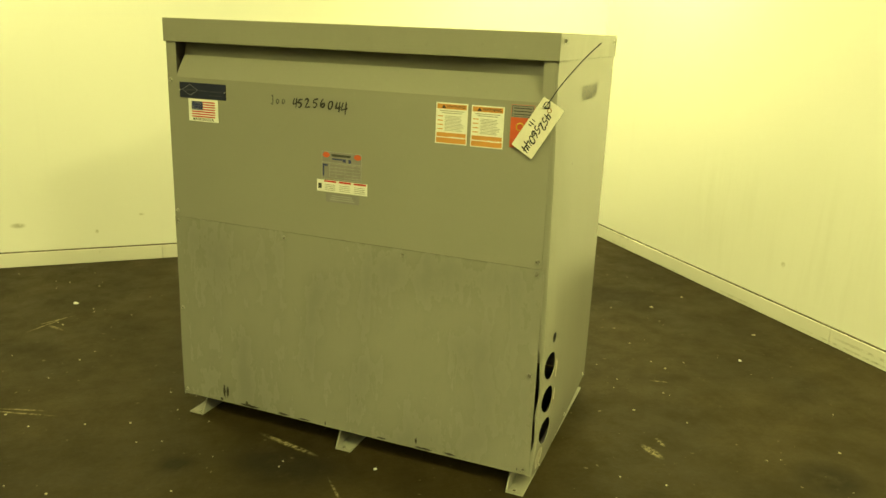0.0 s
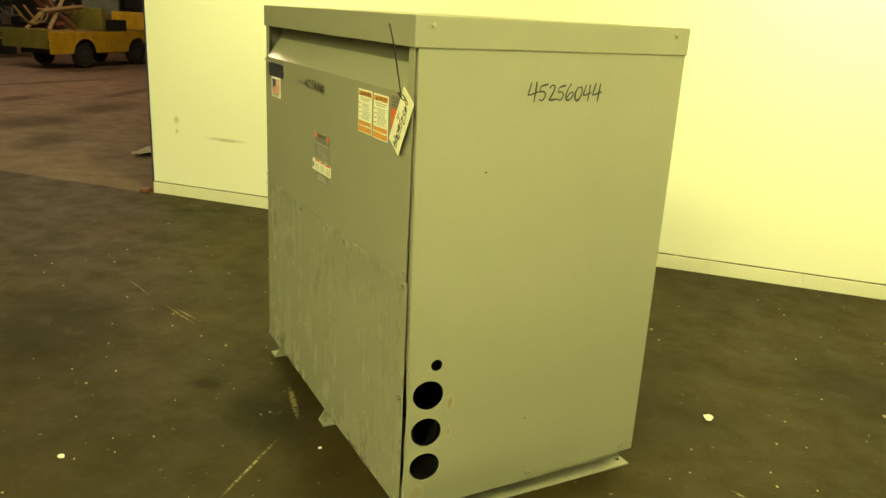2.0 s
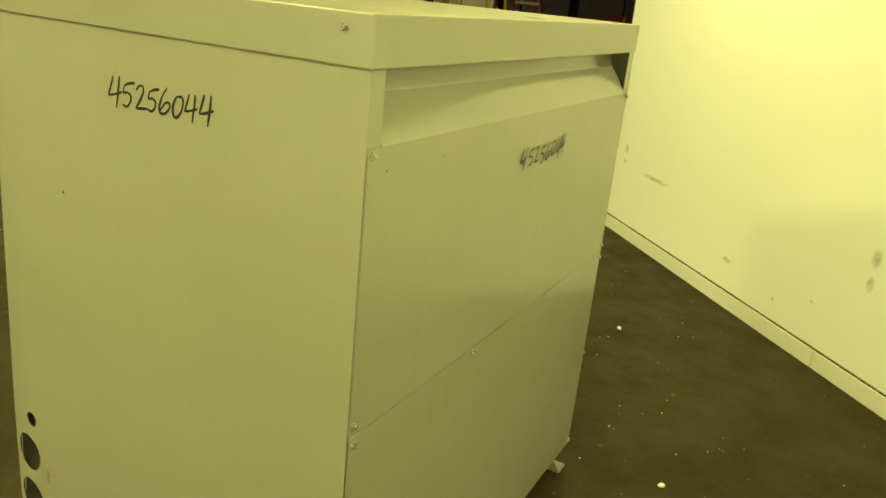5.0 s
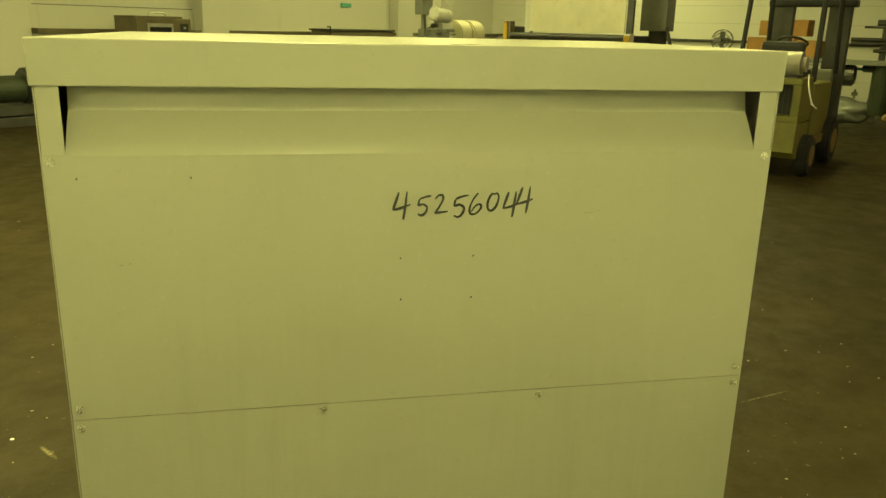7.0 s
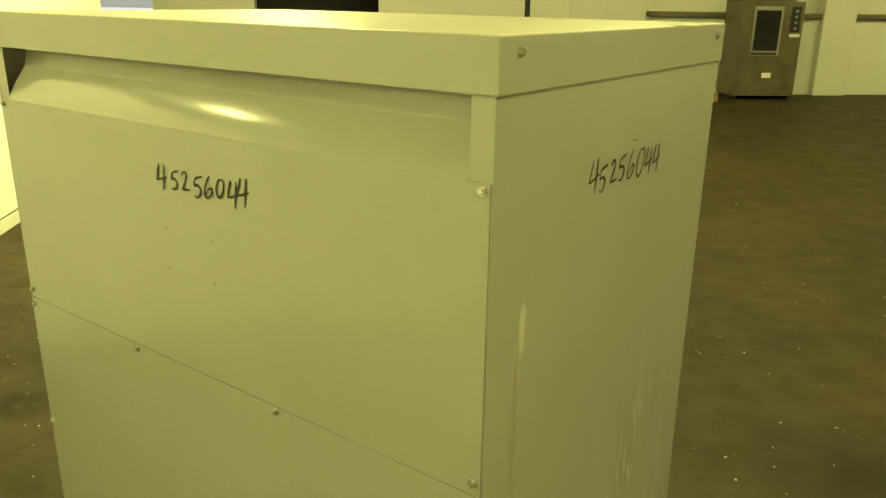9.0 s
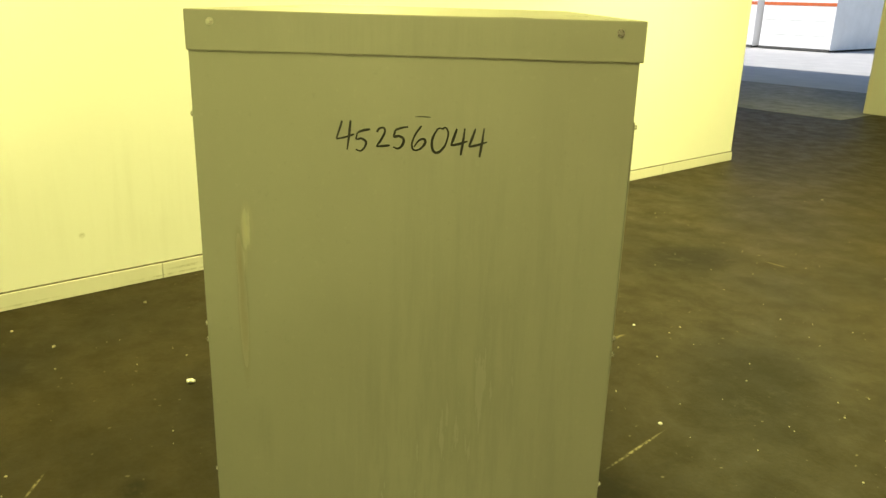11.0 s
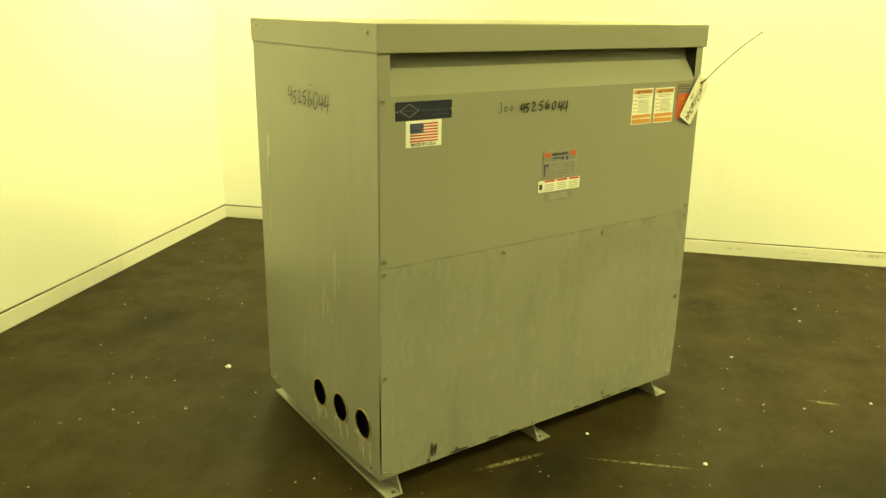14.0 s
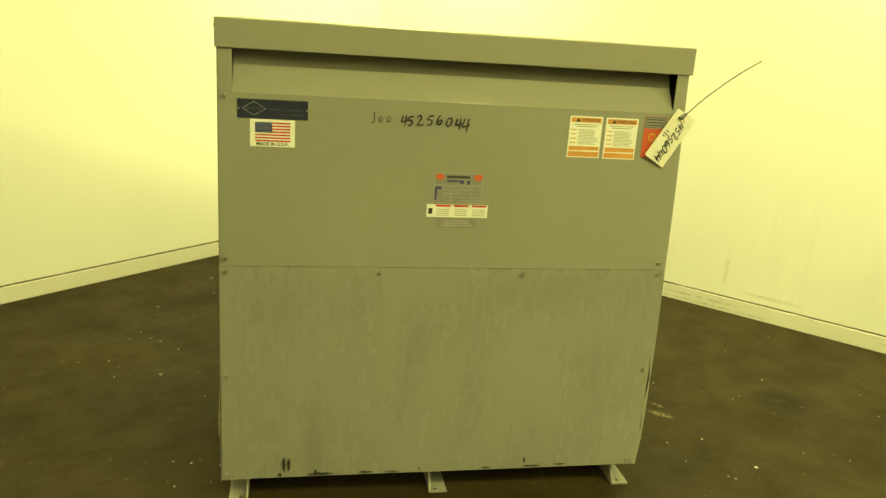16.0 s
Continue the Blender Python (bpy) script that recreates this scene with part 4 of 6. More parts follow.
data = stuck("data_plate", plate(-0.076, 0.076, 1.016, 1.111, 0.0008), M_FOIL, ON_FRONT, 0.0006, "grey rating plate with small print and red corner marks")
dbar = lambda x0, x1, z0, z1, m: stuck("print_bar", plate(x0, x1, z0, z1, 0.0003), m, ON_FRONT, 0.0016, "", data)
for cx in (-0.058, 0.060):
    stuck("red_mark", prism([(cx + 0.014 * math.cos(k * math.tau / 8 + 0.39), 1.098 + 0.010 * math.sin(k * math.tau / 8 + 0.39)) for k in range(8)], "z", 0, 0.0004), M_REDORANGE, ON_FRONT, 0.0016, "", data)
dbar(-0.038, 0.034, 1.094, 1.102, M_PRINT)
dbar(0.004, 0.016, 1.078, 1.088, M_BLUE)
dbar(-0.036, 0.002, 1.083, 1.088, M_BLUE)
dbar(0.026, 0.036, 1.076, 1.088, M_BLUE)
dbar(-0.072, -0.066, 1.026, 1.066, M_BLUE)
dbar(-0.072, -0.052, 1.060, 1.067, M_BLUE)
for k in range(5):
    dbar(-0.046, 0.070, 1.024 + 0.011 * k, 1.0250 + 0.011 * k, M_PALEPRINT)
for u in (-0.046, -0.022, 0.012, 0.042, 0.070):
    dbar(u, u + 0.0010, 1.024, 1.069, M_PALEPRINT)
for z in (1.0165, 1.072, 1.1085):
    dbar(-0.0755, 0.0755, z, z + 0.0016, M_PALEPRINT)
for u in (-0.0755, 0.0735):
    dbar(u, u + 0.002, 1.0182, 1.1084, M_PALEPRINT)
strip = stuck("strip_sticker", plate(-0.094, 0.097, 0.972, 1.0125, 0.0008), M_STICKER, ON_FRONT, 0.0012, "white strip sticker with red headings")
for u0 in (-0.066, -0.010, 0.046):
    stuck("print_bar", plate(u0, u0 + 0.046, 1.0055, 1.0115, 0.0003), M_RED, ON_FRONT, 0.0022, "", strip)
    for k in range(4):
        stuck("print_bar", plate(u0 + 0.002, u0 + 0.042, 0.978 + 0.006 * k, 0.980 + 0.006 * k, 0.0003), M_GREYPRINT, ON_FRONT, 0.0022, "", strip)
stuck("print_bar", plate(-0.089, -0.076, 0.982, 1.000, 0.0003), M_PRINT, ON_FRONT, 0.0022, "", strip)
foil = stuck("clear_sticker", plate(-0.060, 0.066, 0.938, 0.968, 0.0006), M_FOIL, ON_FRONT, 0.0006, "faded translucent sticker with one line of print")
for k in range(3):
    stuck("print_bar", plate(-0.044 + 0.004 * k, 0.048 - 0.004 * k, 0.945 + 0.007 * k, 0.948 + 0.007 * k, 0.0003), M_GREYPRINT, ON_FRONT, 0.0013, "", foil)

def number_rows(x, foot, unit, rise, places):
    """The number 45256044: left edge, foot and height of each sign in units of the pen's own grid, on a rising line."""
    return [(ch, x + unit * u, foot + unit * (v + rise * u), unit * h) for ch, (u, v, h) in zip("45256044", places)]


def digits(rows, width, plane, lift, bend=None):
    for row in rows:
        stuck("handwritten_digit", writing([row], width, 0.0, bend), M_INK, plane, lift, "black felt-pen digit")


front_places = ((0, 1, 55), (34, 1, 52), (80, 2, 52), (137, 2, 55), (187, 6, 50), (238, -4, 46), (286, -20, 60), (322, -33, 72))
right_places = ((0, -2, 130), (83, 5, 107), (155, 2, 97), (225, -2, 98), (288, -5, 105), (360, -12, 88), (425, -23, 110), (500, -30, 122))
back_places = ((0, 0, 145), (125, 18, 107), (210, 28, 97), (310, 5, 120), (392, 18, 112), (485, 35, 95), (570, -2, 137), (642, 18, 142))
left_places = ((0, -8, 132), (85, -18, 105), (175, 0, 88), (253, -10, 105), (335, -18, 110), (422, -30, 117), (510, -42, 122), (590, -52, 132))
digits(number_rows(-0.186, 1.245, 0.000567, 0.048, front_places), 0.0052, ON_FRONT, 0.0012)
for row in (("J", -0.272, 1.250, 0.030), ("o", -0.251, 1.254, 0.016), ("o", -0.228, 1.255, 0.016)):
    stuck("handwritten_letter", writing([row], 0.0034), M_INKTHIN, ON_FRONT, 0.0012, "faint felt-pen letter")
digits(number_rows(0.348, 1.300, 0.000449, 0.063, right_places), 0.0050, ON_RIGHT, 0.0007, bow)
digits(number_rows(-0.089, 1.190, 0.000385, 0.0, back_places), 0.0048, ON_BACK, 0.0012)
digits(number_rows(DEEP - 0.617, 1.249, 0.00047, 0.047, left_places), 0.0048, ON_LEFT, 0.0007, bow_left)
stuck("pen_line", writing([("-", DEEP - 0.452, 1.300, 0.036)], 0.0022, 0.0, bow_left), M_INKTHIN, ON_LEFT, 0.0007)

# chips and scuffs along the lower edge of the front
rng = random.Random(11)


def blotch(u, v, w, h, seed, n=18):
    """A ragged flat patch."""
    r = random.Random(seed)
    bm = bmesh.new()
    bm.faces.new([bm.verts.new((u + w / 2 * math.cos(k * math.tau / n) * r.uniform(0.55, 1.1), v + h / 2 * math.sin(k * math.tau / n) * r.uniform(0.45, 1.2), 0)) for k in range(n)])
    bmesh.ops.triangulate(bm, faces=bm.faces)
    return bm


for k, (u, v, w, h) in enumerate(((-0.395, 0.094, 0.085, 0.012), (-0.410, 0.103, 0.012, 0.022), (-0.245, 0.095, 0.045, 0.010), (-0.158, 0.093, 0.055, 0.008), (-0.512, 0.130, 0.012, 0.060), (-0.497, 0.128, 0.012, 0.055),
                                  (-0.065, 0.098, 0.006, 0.016), (0.165, 0.094, 0.035, 0.008), (0.330, 0.093, 0.085, 0.009), (0.300, 0.116, 0.010, 0.026), (0.430, 0.096, 0.05, 0.008), (-0.525, 0.096, 0.016, 0.014), (0.672, 0.10, 0.006, 0.014), (0.688, 0.443, 0.005, 0.005))):
    stuck("paint_chip", blotch(u, v, w, h, 20 + k), M_CHIP, ON_FRONT, 0.0024)
for k, (u, v) in enumerate(((0.223, 1.111), (0.419, 0.317))):
    stuck("paint_chip", blotch(u, v, 0.007, 0.007, 50 + k), M_CHIP, ON_RIGHT, bow(u, v) + 0.001)
for k, (u, v) in enumerate(((0.073, 1.112), (-0.073, 1.112), (0.072, 1.026), (-0.072, 1.025), (0.651, 1.278), (0.458, 1.278))):
    stuck("small_hole", blotch(-u, v, 0.0045, 0.0045, 60 + k, 10), M_CHIP, ON_BACK, 0.0016)
for k, (u, v, w, h) in enumerate(((-0.590, 1.117, 0.008, 0.004), (-0.574, 1.119, 0.007, 0.003), (0.310, 1.195, 0.020, 0.0018), (0.332, 1.199, 0.016, 0.0016))):
    stuck("scratch", blotch(u, v, w, h, 70 + k), M_SCRATCH, ON_BACK, 0.0016)


CREAM = (0.60, 0.54, 0.36)
# pale runs down the sheet, seen mostly at a slant
DULL = (0.222, 0.220, 0.189)
stains(M_PAINT_RUNS, [((-0.7, y, v), (0.4, w, h), 0, DULL, a) for y, v, w, h, a in ((0.36, 0.80, 0.20, 0.75, 0.7), (0.47, 0.50, 0.16, 0.6, 0.7), (0.27, 0.60, 0.10, 0.70, 0.6), (0.14, 0.75, 0.10, 0.8, 0.6), (0.62, 0.50, 0.12, 0.5, 0.4), (0.80, 0.55, 0.03, 0.12, 0.6), (0.52, 0.25, 0.03, 0.3, 0.8), (0.10, 1.20, 0.12, 0.3, 0.4))], (30, 30, 2.4), 0.44, 0.72, 0.9, 0.32)
# thicker dust at the ends of the lower front sheet
stains(M_PAINT_DUST, [((x, 0, v), (w, 0.3, h), 0, DULL, k) for x, v, w, h, k in ((-0.58, 0.64, 0.24, 0.24, 0.7), (0.56, 0.48, 0.26, 0.42, 0.6))], (20, 20, 4.0), 0.48, 0.62, 1.0, 0.36)
# thin dust on the lower half of the back
stains(M_PAINT_BACK, [((x, 0.92, v), (w, 0.3, h), 0, DULL, 0.35) for x, v, w, h in ((0.45, 0.60, 0.5, 0.55), (-0.35, 0.50, 0.55, 0.50))], (40, 40, 2.5), 0.48, 0.70, 0.4, 0.28)
# one thick drip and its brown tail
stains(M_PAINT_RUNS, [((-0.7, y, v), (0.4, w, h), 0, c, a) for y, v, w, h, c, a in ((0.815, 1.07, 0.016, 0.06, CREAM, 0.30), (0.822, 1.01, 0.007, 0.06, CREAM, 0.12), (0.832, 0.86, 0.014, 0.19, BROWN, 0.28), (0.835, 1.00, 0.010, 0.08, BROWN, 0.25))], (40, 40, 8), 0.25, 0.5)
# deposits under the cable holes
rng = random.Random(23)
crust = []
for y in LEFT_HOLES:
    crust.append((y + 0.006, 0.196, 0.055, 0.016, CREAM, 0.7))
    crust.append((y - 0.004, 0.188, 0.040, 0.014, BROWN, 0.75))
    for k in range(6):
        dy, h = rng.uniform(-0.042, 0.042), rng.uniform(0.018, 0.055)
        crust.append((y + dy, 0.192 - h * 0.8, rng.uniform(0.004, 0.009), h, CREAM if k % 2 else BROWN, rng.uniform(0.4, 0.85)))
stains(M_PAINT_RUNS, [((-0.7, y, v), (0.4, w, h), 0, c, a) for y, v, w, h, c, a in crust], (70, 70, 22), 0.36, 0.58)
stains(M_PAINT_LID, [((-0.712, 0.48, 1.475), (0.012, 0.42, 0.07), 0, DULL, 0.5)], (40, 40, 3), 0.42, 0.7, 0.5, 0.3)
# settled dust on the lid's top; its cream also paints in the top's brightness
stains(M_PAINT_LID, [((0, 0.46, 1.5225), (9, 9, 0.006), 0, (0.46, 0.435, 0.30), 0.9)], (5, 5, 5), 0.2, 0.7, 0.6, 0.6)
stains(M_PAINT_SIDE, [((0.73, y, v), (0.08, w, h), 0, BROWN, a) for y, v, w, h, a in ((0.141, 0.430, 0.014, 0.035, 0.8), (0.140, 0.335, 0.010, 0.025, 0.6), (0.05, 0.13, 0.03, 0.05, 0.4))], (70, 70, 40), 0.3, 0.55)

# ---- the tag on its tie ----
tag = thing("paper_tag", pose(0.682, -0.014, 1.318), "cream card tag with a felt-pen number, tied on with black wire", "tag")
TAG = pose(0.019, 0.002, -0.009, 0, 0, 1) @ pose(0, 0, 0, 90, 0, 0) @ pose(0, 0, 0, 0, 0, -121) @ pose(0.0, 0, 0, 1, 1, 0)
card = prism(((-0.012, -0.035), (-0.014, 0.033), (-0.010, 0.037), (0.159, 0.038), (0.161, 0.036), (0.161, -0.036), (0.158, -0.038), (-0.008, -0.037)), "z", 0, 0.0008)
part("card", card, M_TAG, tag, m=TAG)
part("eyelet", ring((0.012, 0, 0.0006), (0, 0, 1), 0.006, 0.0016, None, 16), M_CARD, tag, m=TAG)
for k, ch in enumerate("45256044"):
    row = (ch, 0.020 + 0.0166 * k, -0.006 + 0.003 * (k % 3) - 0.0010 * k, 0.0235 if k < 6 else 0.028)
    part("handwritten_digit", writing([row], 0.0040, 0.1), M_INK, tag, m=TAG @ pose(0, 0, 0.0016))
for x, y, h in ((0.060, -0.030, 0.013), (0.068, -0.034, 0.022), (0.078, -0.030, 0.012)):
    part("pen_stroke", writing([("/", x, y, h)], 0.0032), M_INK, tag, m=TAG @ pose(0, 0, 0.0016))
tie = tube(smoothed([(-0.006, -0.004, -0.01), (0.006, -0.020, 0.006), (0.016, -0.014, 0.004), (0.010, 0.0, -0.012), (-0.002, -0.006, -0.010), (0.010, -0.014, 0.0), (0.05, -0.042, 0.055), (0.115, -0.085, 0.128), (0.170, -0.123, 0.179)], 6), 0.0016, n=6)
part("tie_wire", tie, M_WIRE, tag)

# ---- things along the side wall: pallets, bins, boards and ladders ----


CLUTTER = {"box": "bracket", "rod": "roller", "tube": "hose", "flange": "flange", "bar": "bar"}


def clutter(host, lo, hi, n, mats, seed, size=0.14):
    """Small fittings bolted on and hung about a machine, inside a box of its own axes."""
    r = random.Random(seed)
    for k in range(n):
        c = Vector([r.uniform(a, b) for a, b in zip(lo, hi)])
        what, mat, s = r.choice(("box", "box", "rod", "rod", "tube", "flange", "bar")), r.choice(mats), size * r.uniform(0.5, 1.3)
        d = Vector(((1, 0, 0), (0, 1, 0), (0, 0, 1), (0, 1, 0))[r.randrange(4)])
        if what == "box":
            bm = solid(-s * r.uniform(0.3, 0.7), s * 0.5, -s * r.uniform(0.3, 0.8), s * 0.6, -s * r.uniform(0.2, 0.6), s * 0.4, s * 0.06)
        elif what == "rod":
            bm = rod(-d * s, d * s, s * r.uniform(0.25, 0.55), n=18, bevel=s * 0.05)
        elif what == "flange":
            bm = rod(-d * s * 0.12, d * s * 0.12, s * 0.7, n=22, bevel=s * 0.04)
            rod(-d * s * 0.4, d * s * 0.4, s * 0.25, bm, n=14)
        elif what == "bar":
            bm = solid(-s * 0.12, s * 0.12, -s * 2.2, s * 2.2, -s * 0.12, s * 0.12, s * 0.03) if r.random() < 0.5 else solid(-s * 0.1, s * 0.1, -s * 0.1, s * 0.1, -s * 2.0, s * 2.0, s * 0.03)
        else:
            bm = tube(smoothed([(0, -s * 2, s), (s * 0.4, -s * 0.8, -s * 0.6), (s * 0.3, s * 0.6, -s * 0.8), (0, s * 1.8, s * 0.6)]), s * 0.13, n=7)
        part(CLUTTER[what], bm, mat, host, m=pose(c.x, c.y, c.z, 0, 0, r.uniform(-25, 25)))


def pallet(m, lx, ly, label, ply=False, wood=None):
    """Stringers along x, deck boards across."""
    wood = wood or M_WOOD
    host = thing("pallet", m, label, "pallet", "pallets")
    for y in (-ly / 2 + 0.03, 0.0, ly / 2 - 0.03):
        part("stringer", solid(-lx / 2, lx / 2, y - 0.02, y + 0.02, 0.018, 0.122, 0.003), wood, host)
    n = 7
    for k in range(n):
        x = -lx / 2 + 0.05 + (lx - 0.1) * k / (n - 1)
        part("deck_board", solid(x - 0.046, x + 0.046, -ly / 2, ly / 2, 0.122, 0.140, 0.002), wood, host)
    for x in (-lx / 2 + 0.05, 0.0, lx / 2 - 0.05):
        part("bottom_board", solid(x - 0.046, x + 0.046, -ly / 2, ly / 2, 0.0, 0.018, 0.002), wood, host)
    if ply:
        part("plywood_top", solid(-lx / 2 - 0.01, lx / 2 + 0.01, -ly / 2, ly / 2, 0.141, 0.153, 0.002), M_WOODRAW, host)
    return host


pallet(rm(-10.5, 0.0, 0, 19), 1.05, 1.22, "worn wooden pallet carrying bins and tubs")
pallet(rm(-11.78, 1.35, 0, -38), 1.28, 1.10, "worn wooden pallet with plywood top and scraps", True)
pallet(rm(-11.1, -1.5, 0, -22.6), 1.6, 0.48, "narrow pallet of pale new wood", True, M_WOODRAW)

bin_ = thing("fibre_bin", rm(-10.62, 0.42, 0.1405, 15), "brown fibre bin with a loose orange lid", "bin")
body = prism(((-0.24, 0), (0.24, 0), (0.25, 0.25), (0.20, 0.36), (0.02, 0.42), (-0.18, 0.38), (-0.25, 0.25)), "y", -0.19, 0.19)
bmesh.ops.bevel(body, geom=body.edges[:], offset=0.02, segments=2, affect="EDGES")
part("body", body, M_BROWNFIBRE, bin_)
part("lid", solid(-0.05, 0.36, -0.26, 0.20, -0.012, 0.012, 0.008), M_ORANGELID, bin_, m=pose(0.02, 0.06, 0.44, 6, 14, 20))


def tub(m, lx, ly, h, label, material):
    host = thing("open_tub", m, label, "tub", "tubs on the pallet")
    bm = bmesh.new()
    t = 0.012
    rings = []
    for (k, z, ins) in ((1.0, h, 0), (0.86, 0, 0), (0.86, t, t), (1.0, h, t)):
        rings.append([bm.verts.new((sx * (lx / 2 * k - ins), sy * (ly / 2 * k - ins), z)) for sx, sy in ((-1, -1), (1, -1), (1, 1), (-1, 1))])
    bm.faces.new(rings[1][::-1])
    bm.faces.new(rings[2])
    for a, b in ((1, 0), (0, 3), (3, 2)):
        for k in range(4):
            bm.faces.new((rings[a][k], rings[a][(k + 1) % 4], rings[b][(k + 1) % 4], rings[b][k]))
    part("body", bm, material, host)
    part("rim", tube([(sx * lx / 2, sy * ly / 2, h) for sx, sy in ((-1, -1), (1, -1), (1, 1), (-1, 1), (-1, -1))], 0.010), material, host)
    return host


tub(rm(-10.40, -0.02, 0.1405, 10), 0.34, 0.46, 0.24, "grey-green open tub with white rags inside", M_TUB)
tub(rm(-10.28, -0.52, 0.1405, 25), 0.34, 0.40, 0.21, "grey-green open tub standing on a pallet", M_TUB)
rag = thing("white_rags", rm(-10.40, -0.02, 0.30), "crumpled white rags heaped in a tub", "rags")
bm = bmesh.new()
bmesh.ops.create_icosphere(bm, subdivisions=3, radius=0.16)
for v in bm.verts:
    v.co *= 0.8 + 0.45 * noise.noise(v.co * 9)
    v.co.z *= 0.42
part("cloth", bm, M_WRAP, rag, smooth=True)
flat = thing("flat_steel_stack", rm(-10.02, 0.10, 0.1405, 19), "low stack of grey flat steel strips", "steel stack")
for k in range(3):
    part("strip", solid(-0.10 + 0.01 * k, 0.12, -0.42, 0.40 - 0.05 * k, 0.022 * k, 0.022 * k + 0.02, 0.002), M_MACHGREY, flat)
chan = thing("white_machine_box", rm(-11.02, -0.45, 0.0, 5), "pale green machine housing with a round port", "machine housing")
part("body", solid(-0.14, 0.14, -0.22, 0.22, 0.0, 0.52, 0.02), M_MACHGREY, chan)
part("port", rod((0.13, 0.02, 0.40), (0.152, 0.02, 0.40), 0.035, n=20), M_BLACK, chan)
pail = thing("white_pail_stack", rm(-10.9, -0.92, 0.0, 0), "white plastic pail with a bent wire handle", "pail")
part("body", rod((0, 0, 0), (0, 0, 0.26), 0.12, r2=0.14, n=24, bevel=0.006), M_MACHWHITE, pail)
part("handle", tube([(0, -0.14, 0.25), (0.07, -0.12, 0.20), (0.10, 0, 0.17), (0.07, 0.12, 0.20), (0, 0.14, 0.25)], 0.004), M_STEEL, pail)


def leaning_board(b, w, h, material, label):
    host = thing("leaning_board", rm(-11.36, b, 0, 0) @ pose(0, 0, 0, 0, -9, 0), label, "board", "boards leaning on the wall")
    part("panel", solid(-0.022, 0.0, -w / 2, w / 2, 0.004, h, 0.003), material, host)
    part("edge_strip", solid(-0.024, 0.002, -w / 2 - 0.004, -w / 2 + 0.012, 0.004, h, 0.002), material, host)
    return host


leaning_board(0.98, 0.16, 0.86, M_GREENBOARD, "grey-green board leaning on the wall")
leaning_board(0.80, 0.17, 0.86, M_GREENBOARD, "grey-green board leaning on the wall")
leaning_board(0.62, 0.15, 0.96, M_CREAM, "tall cream board leaning on the wall")
leaning_board(0.47, 0.13, 0.93, M_MAROON, "maroon board leaning on the wall")
leaning_board(0.31, 0.17, 0.90, M_GREENBOARD, "grey-green board leaning on the wall")
slab("trim_downpipe", -11.745, -11.66, 0.16, 0.28, 0.55, 6.0, M_BLACK, "black downpipe on the pier", "pipe", 0.02)
slab("trim_post", -11.745, -11.64, -0.06, 0.07, 0.0, 1.6, M_WOOD, "brown wooden post against the pier", "post", 0.01)


def stepladder(m, h, w, rails, steps, label, n=6):
    host = thing("stepladder", m, label, "stepladder", "stepladders")
    run_ = 0.30 * h
    for s in (-1, 1):
        foot, head = s * w / 2, s * w * 0.36
        part("front_rail", tube([(0, foot, 0), (-run_ * 0.62, head, h)], 0.030, n=4), rails, host)
        part("back_rail", tube([(-run_ * 1.5, foot * 0.9, 0), (-run_ * 0.72, head, h)], 0.022, n=4), rails, host)
    for k in range(1, n + 1):
        f = k / (n + 0.6)
        ww = w / 2 * (1 - 0.28 * f)
        x = -run_ * 0.62 * f
        part("step", solid(x - 0.07, x + 0.045, -ww, ww, h * f - 0.02, h * f + 0.02, 0.004), steps, host)
        if k % 2:
            xb = -run_ * (1.5 - 0.78 * f)
            part("brace", tube([(xb, -ww, h * f), (xb, ww, h * f)], 0.010, n=6), rails, host)
    part("top_cap", solid(-run_ * 0.95, -run_ * 0.45, -w * 0.4, w * 0.4, h, h + 0.03, 0.006), rails, host)
    return host


stepladder(rm(-11.25, -0.42, 0, 4), 2.3, 0.52, M_LADYELLOW, M_LADYELLOW, "old yellow stepladder standing by the pier", 8)
stepladder(rm(-12.1, -1.45, 0, -6), 2.4, 0.46, M_LADRED, M_ALU, "red-railed stepladder with aluminium steps", 9)
stepladder(rm(-11.55, -0.86, 0, 12), 2.2, 0.40, M_LADYELLOW, M_LADYELLOW, "second yellow stepladder folded behind", 8)

box = thing("cardboard_box", rm(-12.02, 1.77, 0.1535, -30), "brown cardboard box with a white label, open top", "cardboard box")
carton = part("body", solid(-0.15, 0.15, -0.15, 0.15, 0, 0.40, 0.004), M_CARD, box)
part("label", solid(0.1505, 0.152, -0.02, 0.05, 0.26, 0.31), M_STICKER, box)
part("label", solid(0.1505, 0.152, -0.08, 0.02, 0.34, 0.385), M_TAG, box)
part("flap", solid(-0.15, 0.15, -0.22, -0.15, 0.395, 0.401), M_CARD, box)
crate = thing("wooden_crate", rm(-12.50, 2.05, 0.0, 5), "long open crate of raw pine boards", "crate")
for y in (-0.14, 0.12):
    part("side_board", solid(-1.10, 0.30, y, y + 0.02, 0.0, 0.24, 0.002), M_WOODRAW, crate)
for x in (-1.10, 0.28):
    part("end_board", solid(x, x + 0.02, -0.119, 0.119, 0.0, 0.24, 0.002), M_WOODRAW, crate)
part("bottom_board", solid(-1.079, 0.279, -0.119, 0.119, 0.0, 0.02), M_WOODRAW, crate)
part("divider", solid(-0.20, -0.18, -0.119, 0.119, 0.02, 0.20, 0.002), M_WOOD, crate)
bar = thing("steel_bar", rm(-11.45, 1.22, 0.166, 60), "thin steel bar lying across the plywood", "bar")
part("shaft", rod((-0.38, 0, 0), (0.26, 0, 0), 0.011, n=8), M_DARKSTEEL, bar)
